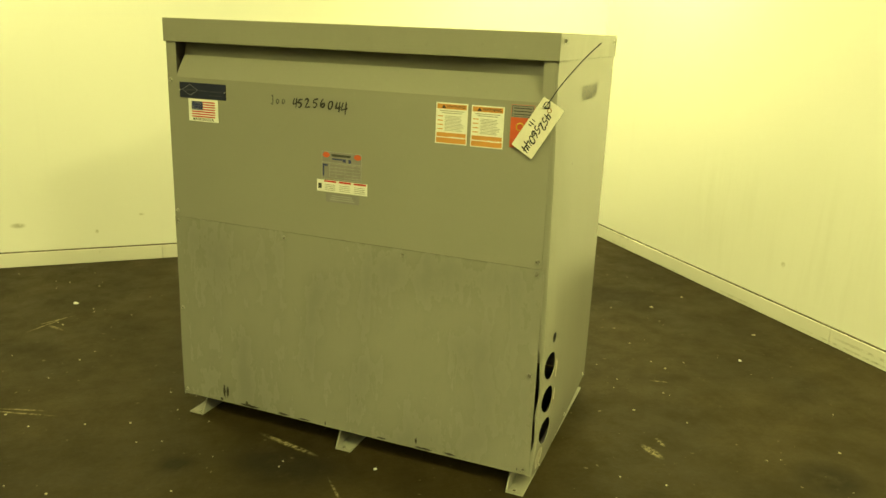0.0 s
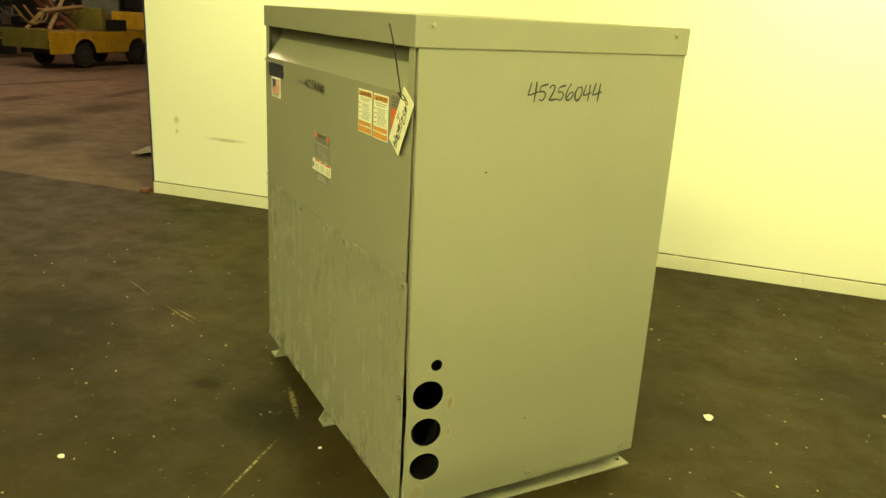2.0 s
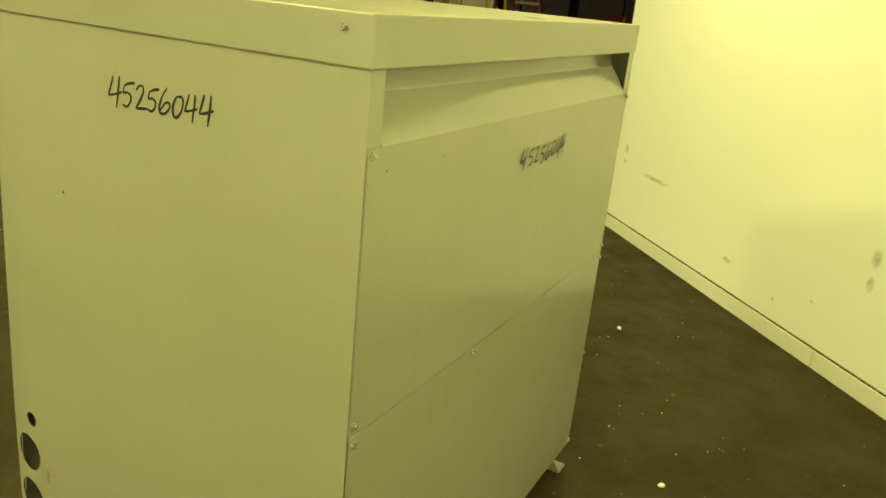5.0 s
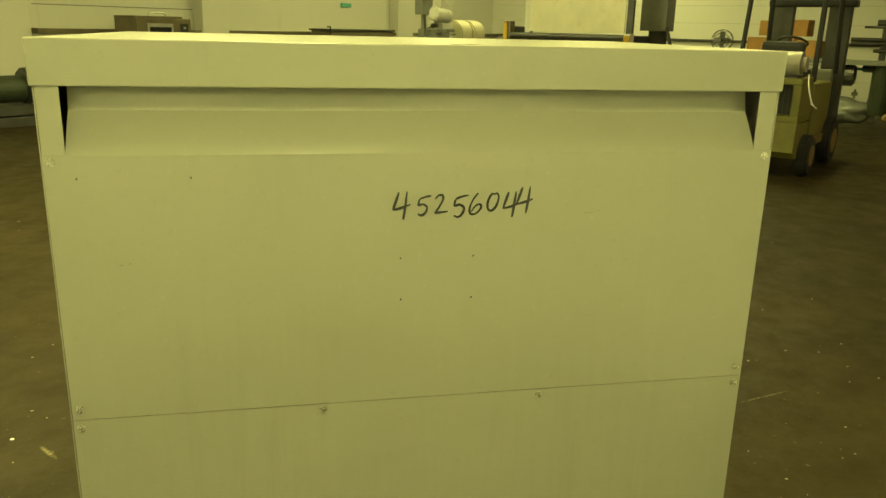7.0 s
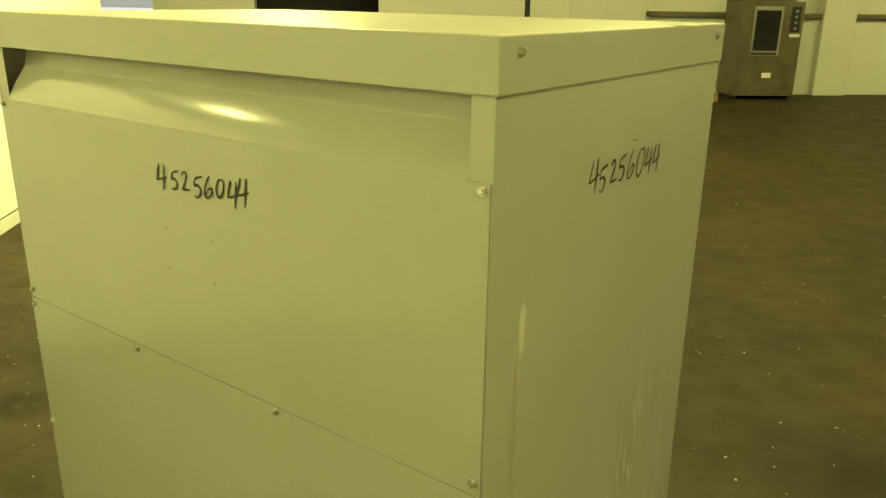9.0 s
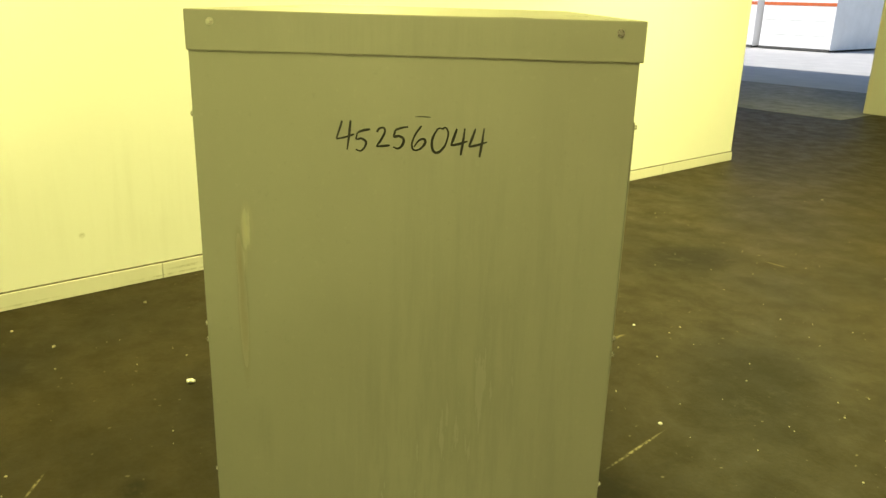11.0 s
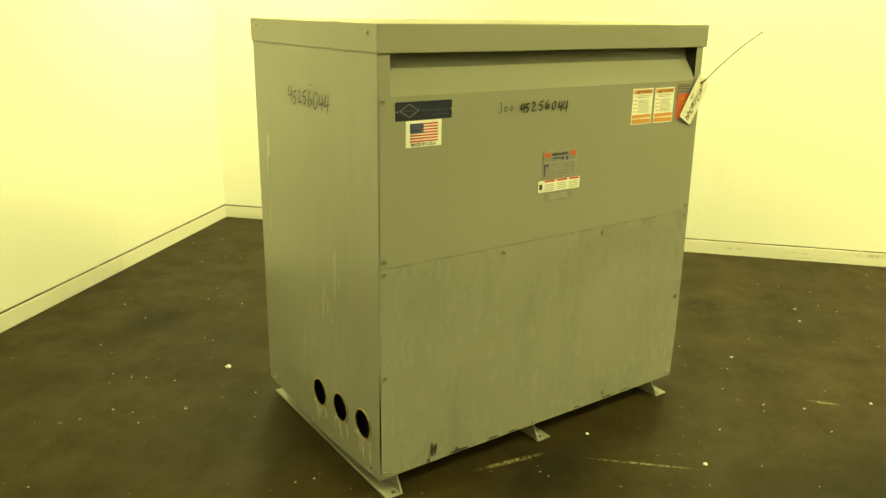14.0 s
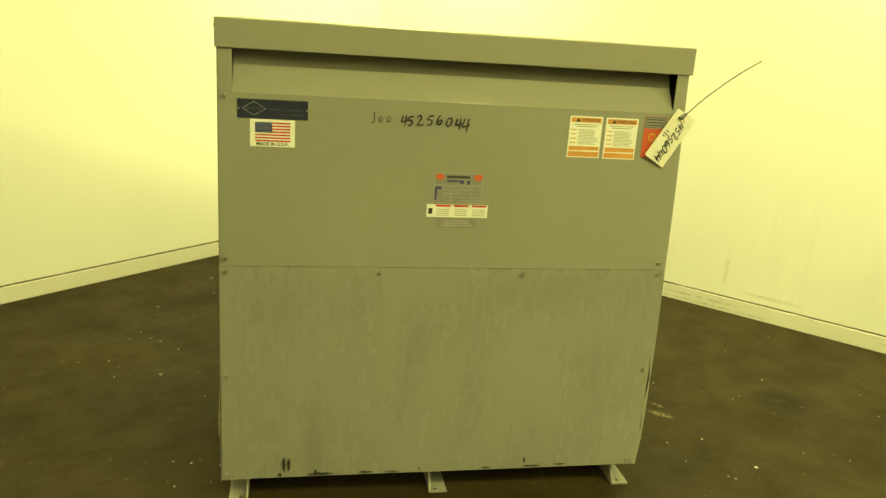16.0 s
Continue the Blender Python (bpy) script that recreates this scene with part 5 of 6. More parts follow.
part("white_end", rod((-0.42, 0, 0), (-0.38, 0, 0), 0.014, n=8), M_MACHWHITE, bar)
clip_ = thing("steel_offcuts", rm(-11.62, 1.0, 0.1545, 10), "heap of dull steel offcuts and rods on plywood", "steel offcuts")
clutter(clip_, (-0.25, -0.22, 0.03), (0.25, 0.3, 0.10), 16, [M_DARKSTEEL, M_ALU, M_MACHGREY, M_BROWNSTEEL], 62, 0.06)
scr = thing("cloth_scraps", rm(-11.95, 1.12, 0.19, 0), "grey-white crumpled cloth and plate scraps", "scraps")
bm = bmesh.new()
bmesh.ops.create_icosphere(bm, subdivisions=3, radius=0.24)
for v in bm.verts:
    v.co *= 0.75 + 0.5 * noise.noise(v.co * 7)
    v.co.z *= 0.16
part("cloth", bm, M_MACHGREY, scr, smooth=True)

# dark lathe-like machine behind that pallet
eng = thing("old_machine", rm(-13.5, 1.15, 0, -8), "dark oily workshop machine with pulleys and pipes", "machine")
part("base", solid(-0.5, 0.45, -0.55, 0.60, 0.0, 0.42, 0.04), M_DARKSTEEL, eng)
part("bed", solid(-0.35, 0.35, -0.75, 0.85, 0.46, 0.62, 0.02), M_DKGREEN, eng)
part("column", solid(-0.25, 0.2, -0.45, -0.15, 0.62, 1.25, 0.03), M_DKGREEN, eng)
part("head", solid(-0.3, 0.24, -0.50, -0.05, 1.05, 1.30, 0.06), M_DARKSTEEL, eng)
part("pulley", ring((0.36, 0.28, 1.02), (1, 0, 0), 0.18, 0.03), M_DARKSTEEL, eng)
for k in range(5):
    part("spoke", rod((0.36, 0.28, 1.02), (0.36, 0.28 + 0.17 * math.cos(k * 1.257), 1.02 + 0.17 * math.sin(k * 1.257)), 0.014, n=8), M_DARKSTEEL, eng)
part("pulley", rod((0.32, -0.5, 0.9), (0.42, -0.5, 0.9), 0.13, n=24, bevel=0.02), M_DARKSTEEL, eng)
part("motor", rod((-0.1, 0.55, 0.78), (0.36, 0.55, 0.78), 0.14, n=24, bevel=0.02), M_DARKSTEEL, eng)
part("pipe", tube(smoothed([(0.3, 0.75, 0.6), (0.32, 0.8, 1.0), (0.3, 0.6, 1.25), (0.3, 0.3, 1.34)]), 0.02), M_DARKSTEEL, eng)
part("bracket", solid(0.1, 0.36, -0.10, 0.10, 0.66, 0.82, 0.02), M_BROWNSTEEL, eng)
part("drum", rod((0.15, 0.1, 0.02), (0.5, 0.1, 0.16), 0.16, n=20), M_DKGREEN, eng)
part("blue_cap", rod((0.47, -0.45, 0.2), (0.53, -0.45, 0.2), 0.05, n=16), M_BLUEMACH, eng)
clutter(eng, (-0.3, -0.75, 0.45), (0.45, 0.85, 1.45), 34, [M_DARKSTEEL, M_DKGREEN, M_MACHGREY, M_BLACK, M_BROWNSTEEL, M_ALU], 1, 0.12)
clutter(eng, (0.15, -0.8, 0.10), (0.62, 0.9, 1.40), 60, [M_DARKSTEEL, M_DARKSTEEL, M_BLACK, M_BROWNSTEEL, M_RUSTYEL, M_DKGREEN, M_ALU], 51, 0.075)
yel = thing("yellow_guard_machine", rm(-14.0, 2.25, 0, -5), "small machine with a bright yellow guard panel", "machine")
part("guard", solid(0.28, 0.32, -0.12, 0.10, 0.50, 1.16, 0.01), M_TRUCKYEL, yel)
part("body", solid(-0.3, 0.27, -0.16, 0.42, 0.30, 1.10, 0.03), M_DKGREEN, yel)
part("cabinet", solid(0.05, 0.30, 0.20, 0.38, 0.98, 1.20, 0.02), M_MACHWHITE, yel)
part("stand", solid(-0.35, 0.3, -0.22, 0.48, 0.0, 0.30, 0.02), M_BLACK, yel)
part("hose", tube(smoothed([(0.31, 0.3, 0.98), (0.36, 0.28, 0.80), (0.36, 0.45, 0.66), (0.3, 0.7, 0.62)]), 0.02), M_MACHGREY, yel)
clutter(yel, (-0.2, -0.5, 0.2), (0.34, 0.6, 1.0), 16, [M_DARKSTEEL, M_DKGREEN, M_MACHGREY, M_BLACK, M_RUSTYEL], 2, 0.1)
rodrack = thing("bar_rack", rm(-17.6, 2.6, 0, 0), "dark steel rack holding long bars and pipes", "rack")
for y in (-0.85, 0.75):
    part("post", solid(-0.05, 0.05, y - 0.05, y + 0.05, 0.0, 1.74, 0.01), M_DARKSTEEL, rodrack)
for k, (z, y0, y1, r) in enumerate(((1.80, -1.0, 0.95, 0.055), (1.72, -1.2, 0.7, 0.02), (1.60, -0.8, 0.5, 0.03), (1.50, -1.4, 1.7, 0.035), (1.43, -1.4, 1.2, 0.045), (1.30, -1.0, 1.2, 0.03))):
    part("bar", rod((0.02 + 0.03 * (k % 2), y0, z), (0.02 + 0.03 * (k % 2), y1, z), r, n=10), M_DARKSTEEL, rodrack)
    if r > 0.03:
        part("arm", solid(-0.05, 0.12, -0.87, -0.83, z - r - 0.03, z - r), M_DARKSTEEL, rodrack)
slab("trim_wall_pipe", -20.75, -20.685, 3.148, 13.848, 1.34, 1.40, M_DARKSTEEL, "dark pipe along the end wall", "pipe", 0.01)

# ---- the forklift ----
fork = thing("forklift", rm(-10.05, 3.58, 0, 0), "old yellow-green forklift, rusty, seen from behind", "forklift")
back = part("counterweight", prism(((0.0, 0.62), (0.02, 0.30), (-0.10, 0.22), (-0.55, 0.22), (-0.60, 0.60)), "y", -0.43, 0.43), M_FORKYEL, fork)
part("rear_hood", solid(-0.60, 0.0, -0.43, 0.43, 1.03, 1.10, 0.012), M_FORKYEL, fork)
part("hood_sill", solid(-0.60, 0.0, -0.43, 0.43, 0.621, 0.69, 0.008), M_FORKYEL, fork)
for y0, y1 in ((-0.43, -0.345), (-0.04, 0.04), (0.345, 0.43)):
    part("hood_post", solid(-0.60 if abs(y0) > 0.1 else -0.24, -0.001, y0, y1, 0.691, 1.029, 0.006), M_FORKYEL, fork)
for y in (-0.20, 0.20):
    part("radiator", solid(-0.28, -0.26, y - 0.17, y + 0.17, 0.67, 1.04), M_BLACK, fork)
    for k in range(7):
        part("grille_bar", solid(-0.25, -0.24, y - 0.15 + 0.05 * k, y - 0.145 + 0.05 * k, 0.69, 1.03), M_DARKSTEEL, fork)
part("strap", solid(0.001, 0.012, -0.035, 0.025, 0.45, 1.09, 0.002), M_MACHGREY, fork, "pale blue-grey hanging strap")
part("hitch", rod((0.01, 0.05, 0.42), (0.06, 0.05, 0.42), 0.03, n=16), M_RUSTYEL, fork)
part("engine_cover", solid(-1.55, -0.61, -0.44, 0.44, 0.40, 1.02, 0.03), M_FORKYEL, fork)
part("floor_plate", solid(-1.9, -0.62, -0.46, 0.46, 0.30, 0.40, 0.01), M_RUSTYEL, fork)
tank = part("gas_tank", rod((-0.24, -0.40, 1.245), (-0.24, 0.40, 1.245), 0.135, n=28, bevel=0.05), M_PROPANE, fork, smooth=False)
for y in (-0.12, 0.14):
    part("tank_band", rod((-0.24, y - 0.02, 1.245), (-0.24, y + 0.02, 1.245), 0.139, n=28), M_DARKSTEEL, fork)
part("tank_collar", rod((-0.24, -0.48, 1.245), (-0.24, -0.395, 1.245), 0.09, n=20), M_PROPANE, fork)
part("tank_cradle", solid(-0.40, -0.06, -0.36, 0.36, 1.102, 1.125), M_BLACK, fork)
part("seat", solid(-1.30, -0.75, -0.24, 0.24, 1.03, 1.16, 0.04), M_BLACK, fork)
part("seat_back", solid(-0.85, -0.72, -0.24, 0.24, 1.15, 1.48, 0.05), M_BLACK, fork)
part("steering_wheel", ring((-1.45, -0.06, 1.46), (-0.4, 0, 0.9), 0.17, 0.014), M_BLACK, fork)
part("steering_column", rod((-1.62, -0.06, 1.02), (-1.45, -0.06, 1.45), 0.03, n=10), M_BLACK, fork)
part("dashboard", solid(-1.80, -1.62, -0.40, 0.40, 0.40, 1.15, 0.03), M_MACHGREY, fork)
for s in (-1, 1):
    part("guard_post", tube([(-0.55, s * 0.42, 1.05), (-0.70, s * 0.40, 2.15)], 0.03, n=6), M_BLACK, fork)
    part("guard_post", tube([(-1.75, s * 0.42, 1.1), (-1.60, s * 0.40, 2.15)], 0.03, n=6), M_BLACK, fork)
    part("mast_rail", solid(-2.06, -1.93, s * 0.34 - 0.13, s * 0.34 + 0.13, 0.12, 1.98, 0.01), M_DARKSTEEL, fork)
    part("guard_rail", solid(-1.66, -0.66, s * 0.40 - 0.025, s * 0.40 + 0.025, 2.13, 2.18, 0.005), M_BLACK, fork)
    rw = part("rear_wheel", rod((-0.42, s * 0.40, 0.235), (-0.42, s * 0.54, 0.235), 0.235, n=32, bevel=0.03), M_RUBBER, fork)
    part("rim", rod((-0.42, s * 0.535, 0.235), (-0.42, s * 0.548, 0.235), 0.12, n=24), M_RUSTYEL, rw)
    fw = part("front_wheel", rod((-1.62, s * 0.38, 0.29), (-1.62, s * 0.54, 0.29), 0.29, n=32, bevel=0.03), M_RUBBER, fork)
    part("rim", rod((-1.62, s * 0.535, 0.29), (-1.62, s * 0.548, 0.29), 0.15, n=24), M_RUSTYEL, fw)
part("cable_loop", tube(smoothed([(-0.2, 0.44, 1.14), (0.02, 0.50, 1.02), (0.05, 0.56, 0.86), (-0.02, 0.60, 0.80), (-0.1, 0.52, 0.84)]), 0.008), M_MACHWHITE, fork, "pale hanging cable")
part("mast_cap", solid(-2.10, -1.90, -0.52, 0.52, 1.90, 1.99, 0.02), M_BLACK, fork)
for k in range(7):
    part("guard_bar", solid(-1.62 + 0.145 * k, -1.60 + 0.145 * k, -0.38, 0.38, 2.14, 2.17), M_BLACK, fork)

# ---- the roller machine with its steel sheet ----
lam = thing("roller_machine", rm(-9.45, 5.7, 0, 0), "roller press with a tall steel sheet and yellow posts", "machine")
# local y is minus b: uprights at b 6.5 and 4.95
part("side_post", solid(-0.06, 0.05, -0.86, -0.76, 0.0, 1.64, 0.008), M_BROWNSTEEL, lam)
part("post_face", solid(0.051, 0.062, -0.85, -0.80, 0.72, 1.62, 0.002), M_TRUCKYEL, lam, "yellow painted face strip")
part("side_plate", solid(-0.55, -0.065, -0.82, -0.78, 0.02, 1.58, 0.006), M_DARKSTEEL, lam)
part("side_post", solid(-0.06, 0.05, 0.74, 0.82, 0.0, 1.52, 0.008), M_MACHWHITE, lam)
part("post_face", solid(0.051, 0.062, 0.745, 0.815, 0.70, 1.50, 0.002), M_TRUCKYEL, lam, "yellow painted face strip")
part("side_plate", solid(-0.55, -0.065, 0.76, 0.80, 0.02, 1.50, 0.006), M_DARKSTEEL, lam)
part("foot", solid(-0.65, 0.14, -0.88, -0.74, 0.0, 0.03, 0.004), M_DARKSTEEL, lam)
part("foot", solid(-0.65, 0.14, 0.72, 0.86, 0.0, 0.03, 0.004), M_DARKSTEEL, lam)
part("steel_sheet", solid(-0.02, 0.0, -0.52, 0.72, 1.525, 2.6, 0.003), M_SHEET, lam, "large stained steel sheet standing upright")
part("sheet_frame", solid(-0.08, -0.03, -0.60, -0.53, 1.50, 2.6, 0.004), M_HALLWALL, lam)
part("sheet_frame", solid(-0.08, -0.03, 0.725, 0.80, 1.50, 2.6, 0.004), M_DARKSTEEL, lam)
for z, r, x, m_ in ((1.475, 0.035, 0.02, M_DARKSTEEL), (1.33, 0.055, -0.05, M_BROWNSTEEL), (1.17, 0.03, -0.15, M_DARKSTEEL), (0.15, 0.10, -0.1, M_MACHGREY)):
    part("roller", rod((x, -0.76, z), (x, 0.74, z), r, n=24, bevel=0.005), m_, lam)
part("back_plate", solid(-0.40, -0.37, -0.76, 0.76, 1.05, 1.50), M_BLACK, lam)
for k in range(6):
    part("guide_block", solid(-0.12, -0.02, -0.62 + 0.24 * k, -0.54 + 0.24 * k, 1.215, 1.265, 0.006), M_MACHGREY, lam)
part("cross_bar", solid(-0.04, 0.04, -0.755, 0.735, 1.005, 1.045, 0.004), M_TRUCKYEL, lam, "thin yellow cross bar")
part("white_box", solid(-0.12, 0.06, -0.20, -0.02, 0.80, 1.00, 0.01), M_MACHWHITE, lam)
part("motor", rod((-0.14, 0.04, 0.89), (-0.14, 0.42, 0.89), 0.09, n=20, bevel=0.01), M_BLUEMACH, lam)
part("cross_plate", solid(-0.03, 0.03, -0.755, 0.70, 0.66, 0.78, 0.004), M_SHEET, lam)
part("shelf", solid(-0.35, 0.06, -0.755, 0.735, 0.27, 0.30, 0.004), M_MACHGREY, lam)
part("shelf_edge", solid(0.061, 0.075, -0.755, 0.60, 0.265, 0.305, 0.003), M_MACHWHITE, lam)
part("air_hose", tube(smoothed([(0.10, -0.92, 0.72), (0.12, -1.02, 0.5), (0.1, -0.95, 0.2), (0.08, -0.9, 0.12), (0.06, -0.88, 0.4)]), 0.008), M_RED, lam, "thin red air hose")
part("valve", solid(0.04, 0.10, -0.97, -0.89, 0.68, 0.74, 0.01), M_ORANGE, lam)
part("cylinder", rod((0.08, -0.90, 0.22), (0.08, -0.90, 0.66), 0.03, n=14), M_MACHWHITE, lam)
clutter(lam, (-0.30, -0.72, 0.34), (0.02, 0.70, 0.62), 12, [M_DARKSTEEL, M_MACHGREY, M_BLACK, M_ALU], 3, 0.08)
clutter(lam, (-0.30, -0.72, 1.06), (-0.06, 0.70, 1.28), 14, [M_DARKSTEEL, M_MACHGREY, M_BLACK, M_BROWNSTEEL], 4, 0.07)
ctl = thing("control_cabinet", rm(-10.06, 4.87, 0, 0), "grey control cabinets stacked beside the roller press", "cabinet")
part("lower_body", solid(-0.20, 0.06, -0.06, 0.22, 0.10, 0.60, 0.01), M_MACHGREY, ctl)
part("stand", solid(-0.12, -0.02, -0.02, 0.16, 0.0, 0.10, 0.01), M_DARKSTEEL, ctl)
part("top_board", solid(-0.24, 0.12, -0.08, 0.30, 0.60, 0.67, 0.008), M_MACHWHITE, ctl)
part("middle_box", solid(-0.10, 0.10, -0.20, 0.05, 1.08, 1.40, 0.01), M_MACHGREY, ctl)
part("box_post", solid(-0.06, 0.04, -0.12, -0.04, 0.68, 1.08, 0.004), M_MACHWHITE, ctl)
part("switch", solid(0.10, 0.115, -0.02, 0.03, 1.25, 1.31), M_BLACK, ctl)
part("upper_box", solid(-0.20, 0.06, -0.16, 0.16, 1.56, 2.5, 0.01), M_MACHGREY, ctl)
part("box_arm", solid(-0.16, -0.08, -0.1, 0.1, 1.40, 1.56), M_DARKSTEEL, ctl)
part("coil_hose", tube(smoothed([(0.05, 0.17, 1.60), (0.08, 0.26, 1.3), (0.06, 0.18, 1.1), (0.05, 0.25, 0.9), (0.0, 0.2, 0.7)]), 0.018), M_BLACK, ctl)
part("dark_unit", solid(-0.18, 0.04, 0.02, 0.22, 0.67, 1.0, 0.02), M_BLACK, ctl)
clutter(ctl, (-0.15, -0.1, 0.7), (0.08, 0.25, 1.6), 12, [M_BLACK, M_MACHGREY, M_DARKSTEEL, M_ALU], 45, 0.07)

# ---- the wrapped mixer, the blue cabinet and other machines by the long wall ----
mixer = thing("wrapped_mixer", rm(-11.05, 8.65, 0, 0), "white motorised mixer standing on a plastic-wrapped pallet", "machine")
wrap = bmesh.new()
n = 40
for k_, (sx, sy, z) in enumerate(((0.80, 0.60, 0.02), (0.78, 0.58, 0.10), (0.55, 0.42, 0.44), (0.50, 0.38, 0.50), (0.0, 0.0, 0.52))):
    if k_ == 4:
        c = wrap.verts.new((0, 0, z))
        for k in range(n):
            wrap.faces.new((prev[k], prev[(k + 1) % n], c))
        break
    row = []
    for k in range(n):
        a = k * math.tau / n
        m_ = max(abs(math.cos(a)), abs(math.sin(a)))
        w_ = 1 + 0.025 * math.sin(5 * a + 2 * k_)
        row.append(wrap.verts.new((sx * math.cos(a) / m_ * w_, sy * math.sin(a) / m_ * w_, z + 0.012 * math.sin(5 * a + k_))))
    if k_:
        for k in range(n):
            wrap.faces.new((prev[k], prev[(k + 1) % n], row[(k + 1) % n], row[k]))
    prev = row
part("plastic_wrap", wrap, M_WRAP, mixer, "crinkled white plastic over the pallet")
for x, y in ((0.45, 0.3), (0.45, -0.3), (-0.45, 0.3), (-0.45, -0.3)):
    part("leg", tube([(x * 1.1, y * 1.1, 0.45), (x * 0.55, y * 0.6, 1.25)], 0.035, n=6), M_MACHGREY, mixer)
part("platform", solid(-0.75, 0.35, -0.30, 0.30, 1.22, 1.28, 0.01), M_DARKSTEEL, mixer)
part("gearbox", solid(0.16, 0.46, -0.2, 0.2, 1.28, 1.52, 0.03), M_MACHGREY, mixer)
part("motor", rod((0.16, 0.16, 1.70), (0.56, 0.16, 1.74), 0.10, n=24, bevel=0.02), M_MACHWHITE, mixer)
part("arm", prism(((-0.12, 1.3), (0.10, 1.3), (0.22, 1.75), (0.20, 2.15), (0.02, 2.3), (-0.14, 2.1), (-0.10, 1.7)), "y", -0.10, 0.06), M_MACHWHITE, mixer)
part("panel_box", solid(0.48, 0.72, -0.05, 0.1, 1.72, 2.02, 0.01), M_MACHGREY, mixer)
part("panel_post", solid(0.57, 0.63, 0.0, 0.05, 0.5, 1.72), M_MACHGREY, mixer)
for x0 in (-0.30, -0.66):
    part("drum", rod((x0 - 0.15, 0.0, 1.45), (x0 + 0.15, 0.0, 1.45), 0.21, n=28, bevel=0.02), M_CREAM, mixer)
part("small_motor", rod((0.32, -0.2, 1.12), (0.32, 0.14, 1.12), 0.10, n=20, bevel=0.02), M_MACHWHITE, mixer)
part("small_motor", solid(0.55, 0.75, 0.10, 0.24, 1.12, 1.24, 0.01), M_MACHWHITE, mixer)
for k in range(5):
    part("pump_head", rod((-0.5 + 0.22 * k, -0.25, 0.7 + 0.07 * (k % 3)), (-0.5 + 0.22 * k, 0.25, 0.72 + 0.07 * (k % 3)), 0.10 + 0.02 * (k % 2), n=18, bevel=0.01), M_DARKSTEEL if k % 2 else M_MACHGREY, mixer)
clutter(mixer, (-0.55, -0.35, 0.55), (0.55, 0.38, 1.2), 26, [M_DARKSTEEL, M_MACHGREY, M_MACHWHITE, M_DKGREEN, M_ALU], 5, 0.12)
clutter(mixer, (0.05, -0.25, 1.30), (0.55, 0.3, 1.62), 10, [M_DARKSTEEL, M_MACHGREY, M_MACHWHITE], 6, 0.08)
blue = thing("blue_cabinet", rm(-12.778, 11.601, 0.14, 0), "blue electrical cabinet with white labels", "cabinet")
part("body", solid(-0.35, 0.40, -0.3, 0.3, 0.0, 1.20, 0.012), M_BLUEMACH, blue)
for z in (1.10, 1.02, 0.86, 0.76):
    part("print_bar", solid(0.4005, 0.404, -0.14, 0.16 - 0.05 * (z < 0.9), z - 0.02 * (1 + (z > 1)), z), M_STICKER, blue)
part("plinth", solid(-0.40, 0.45, -0.34, 0.34, -0.02, 0.0), M_DARKSTEEL, blue)
pallet(rm(-12.457, 11.601, -0.0, 0), 1.7, 0.85, "blue-grey skid carrying pumps and a cabinet", False, M_BLUEMACH)
pump = thing("pump_set", rm(-11.708, 11.654, 0.1405, 0), "greenish pumps with a dark fitted panel on a skid", "pump")
part("casing", rod((-0.2, -0.1, 0.16), (0.2, -0.1, 0.16), 0.13, n=24, bevel=0.02), M_DKGREEN, pump)
part("casing", rod((-0.05, 0.22, 0.15), (0.22, 0.22, 0.15), 0.11, n=24, bevel=0.02), M_MACHGREY, pump)
part("upright_panel", solid(-0.46, -0.43, -0.15, 0.45, 0.05, 0.72, 0.006), M_DARKSTEEL, pump)
for k in range(5):
    part("valve", rod((-0.42, -0.08 + 0.11 * k, 0.36 + 0.11 * (k % 3)), (-0.34, -0.08 + 0.11 * k, 0.36 + 0.11 * (k % 3)), 0.035, n=14, bevel=0.005), M_LADRED if k % 2 else M_BROWNSTEEL, pump)
part("pipe", tube(smoothed([(0.0, -0.1, 0.25), (-0.1, -0.08, 0.42), (-0.3, -0.05, 0.46), (-0.38, 0.0, 0.42)]), 0.018), M_DARKSTEEL, pump)
part("foot", solid(-0.25, 0.28, -0.28, 0.36, 0.0, 0.05), M_DARKSTEEL, pump)
clutter(pump, (-0.5, -0.35, 0.08), (0.5, 0.4, 0.5), 16, [M_DKGREEN, M_MACHGREY, M_BLUEMACH, M_LADRED, M_DARKSTEEL], 7, 0.09)
tankr = thing("steel_tank_frame", rm(-13.688, 13.259, 0, 0), "dark rectangular steel tank on a frame", "tank")
part("body", solid(-1.25, 0.75, -0.3, 0.3, 0.45, 1.42, 0.02), M_BROWNSTEEL, tankr)
part("rim", solid(-1.28, 0.78, -0.33, 0.33, 1.42, 1.46, 0.01), M_DARKSTEEL, tankr)
for x in (-1.2, 0.7):
    for y in (-0.26, 0.26):
        part("leg", solid(x - 0.03, x + 0.03, y - 0.03, y + 0.03, 0.0, 0.45), M_DARKSTEEL, tankr)
part("tap", tube([(0.78, 0.31, 1.40), (0.84, 0.36, 1.50), (0.92, 0.36, 1.50)], 0.015), M_DARKSTEEL, tankr)
oven = thing("steel_oven", rm(-9.033, 13.505, 0, 0), "brownish stainless oven cabinet with a dark window", "oven")
ob_ = part("body", solid(-0.66, 0.40, -0.34, 0.30, 0.06, 1.58, 0.01), M_BROWNSTEEL, oven)
part("window", solid(-0.26, 0.16, 0.302, 0.308, 0.80, 1.44, 0.002), M_GLASSDARK, oven)
part("window_trim", solid(-0.30, 0.20, 0.300, 0.304, 0.72, 1.50), M_ALU, oven)
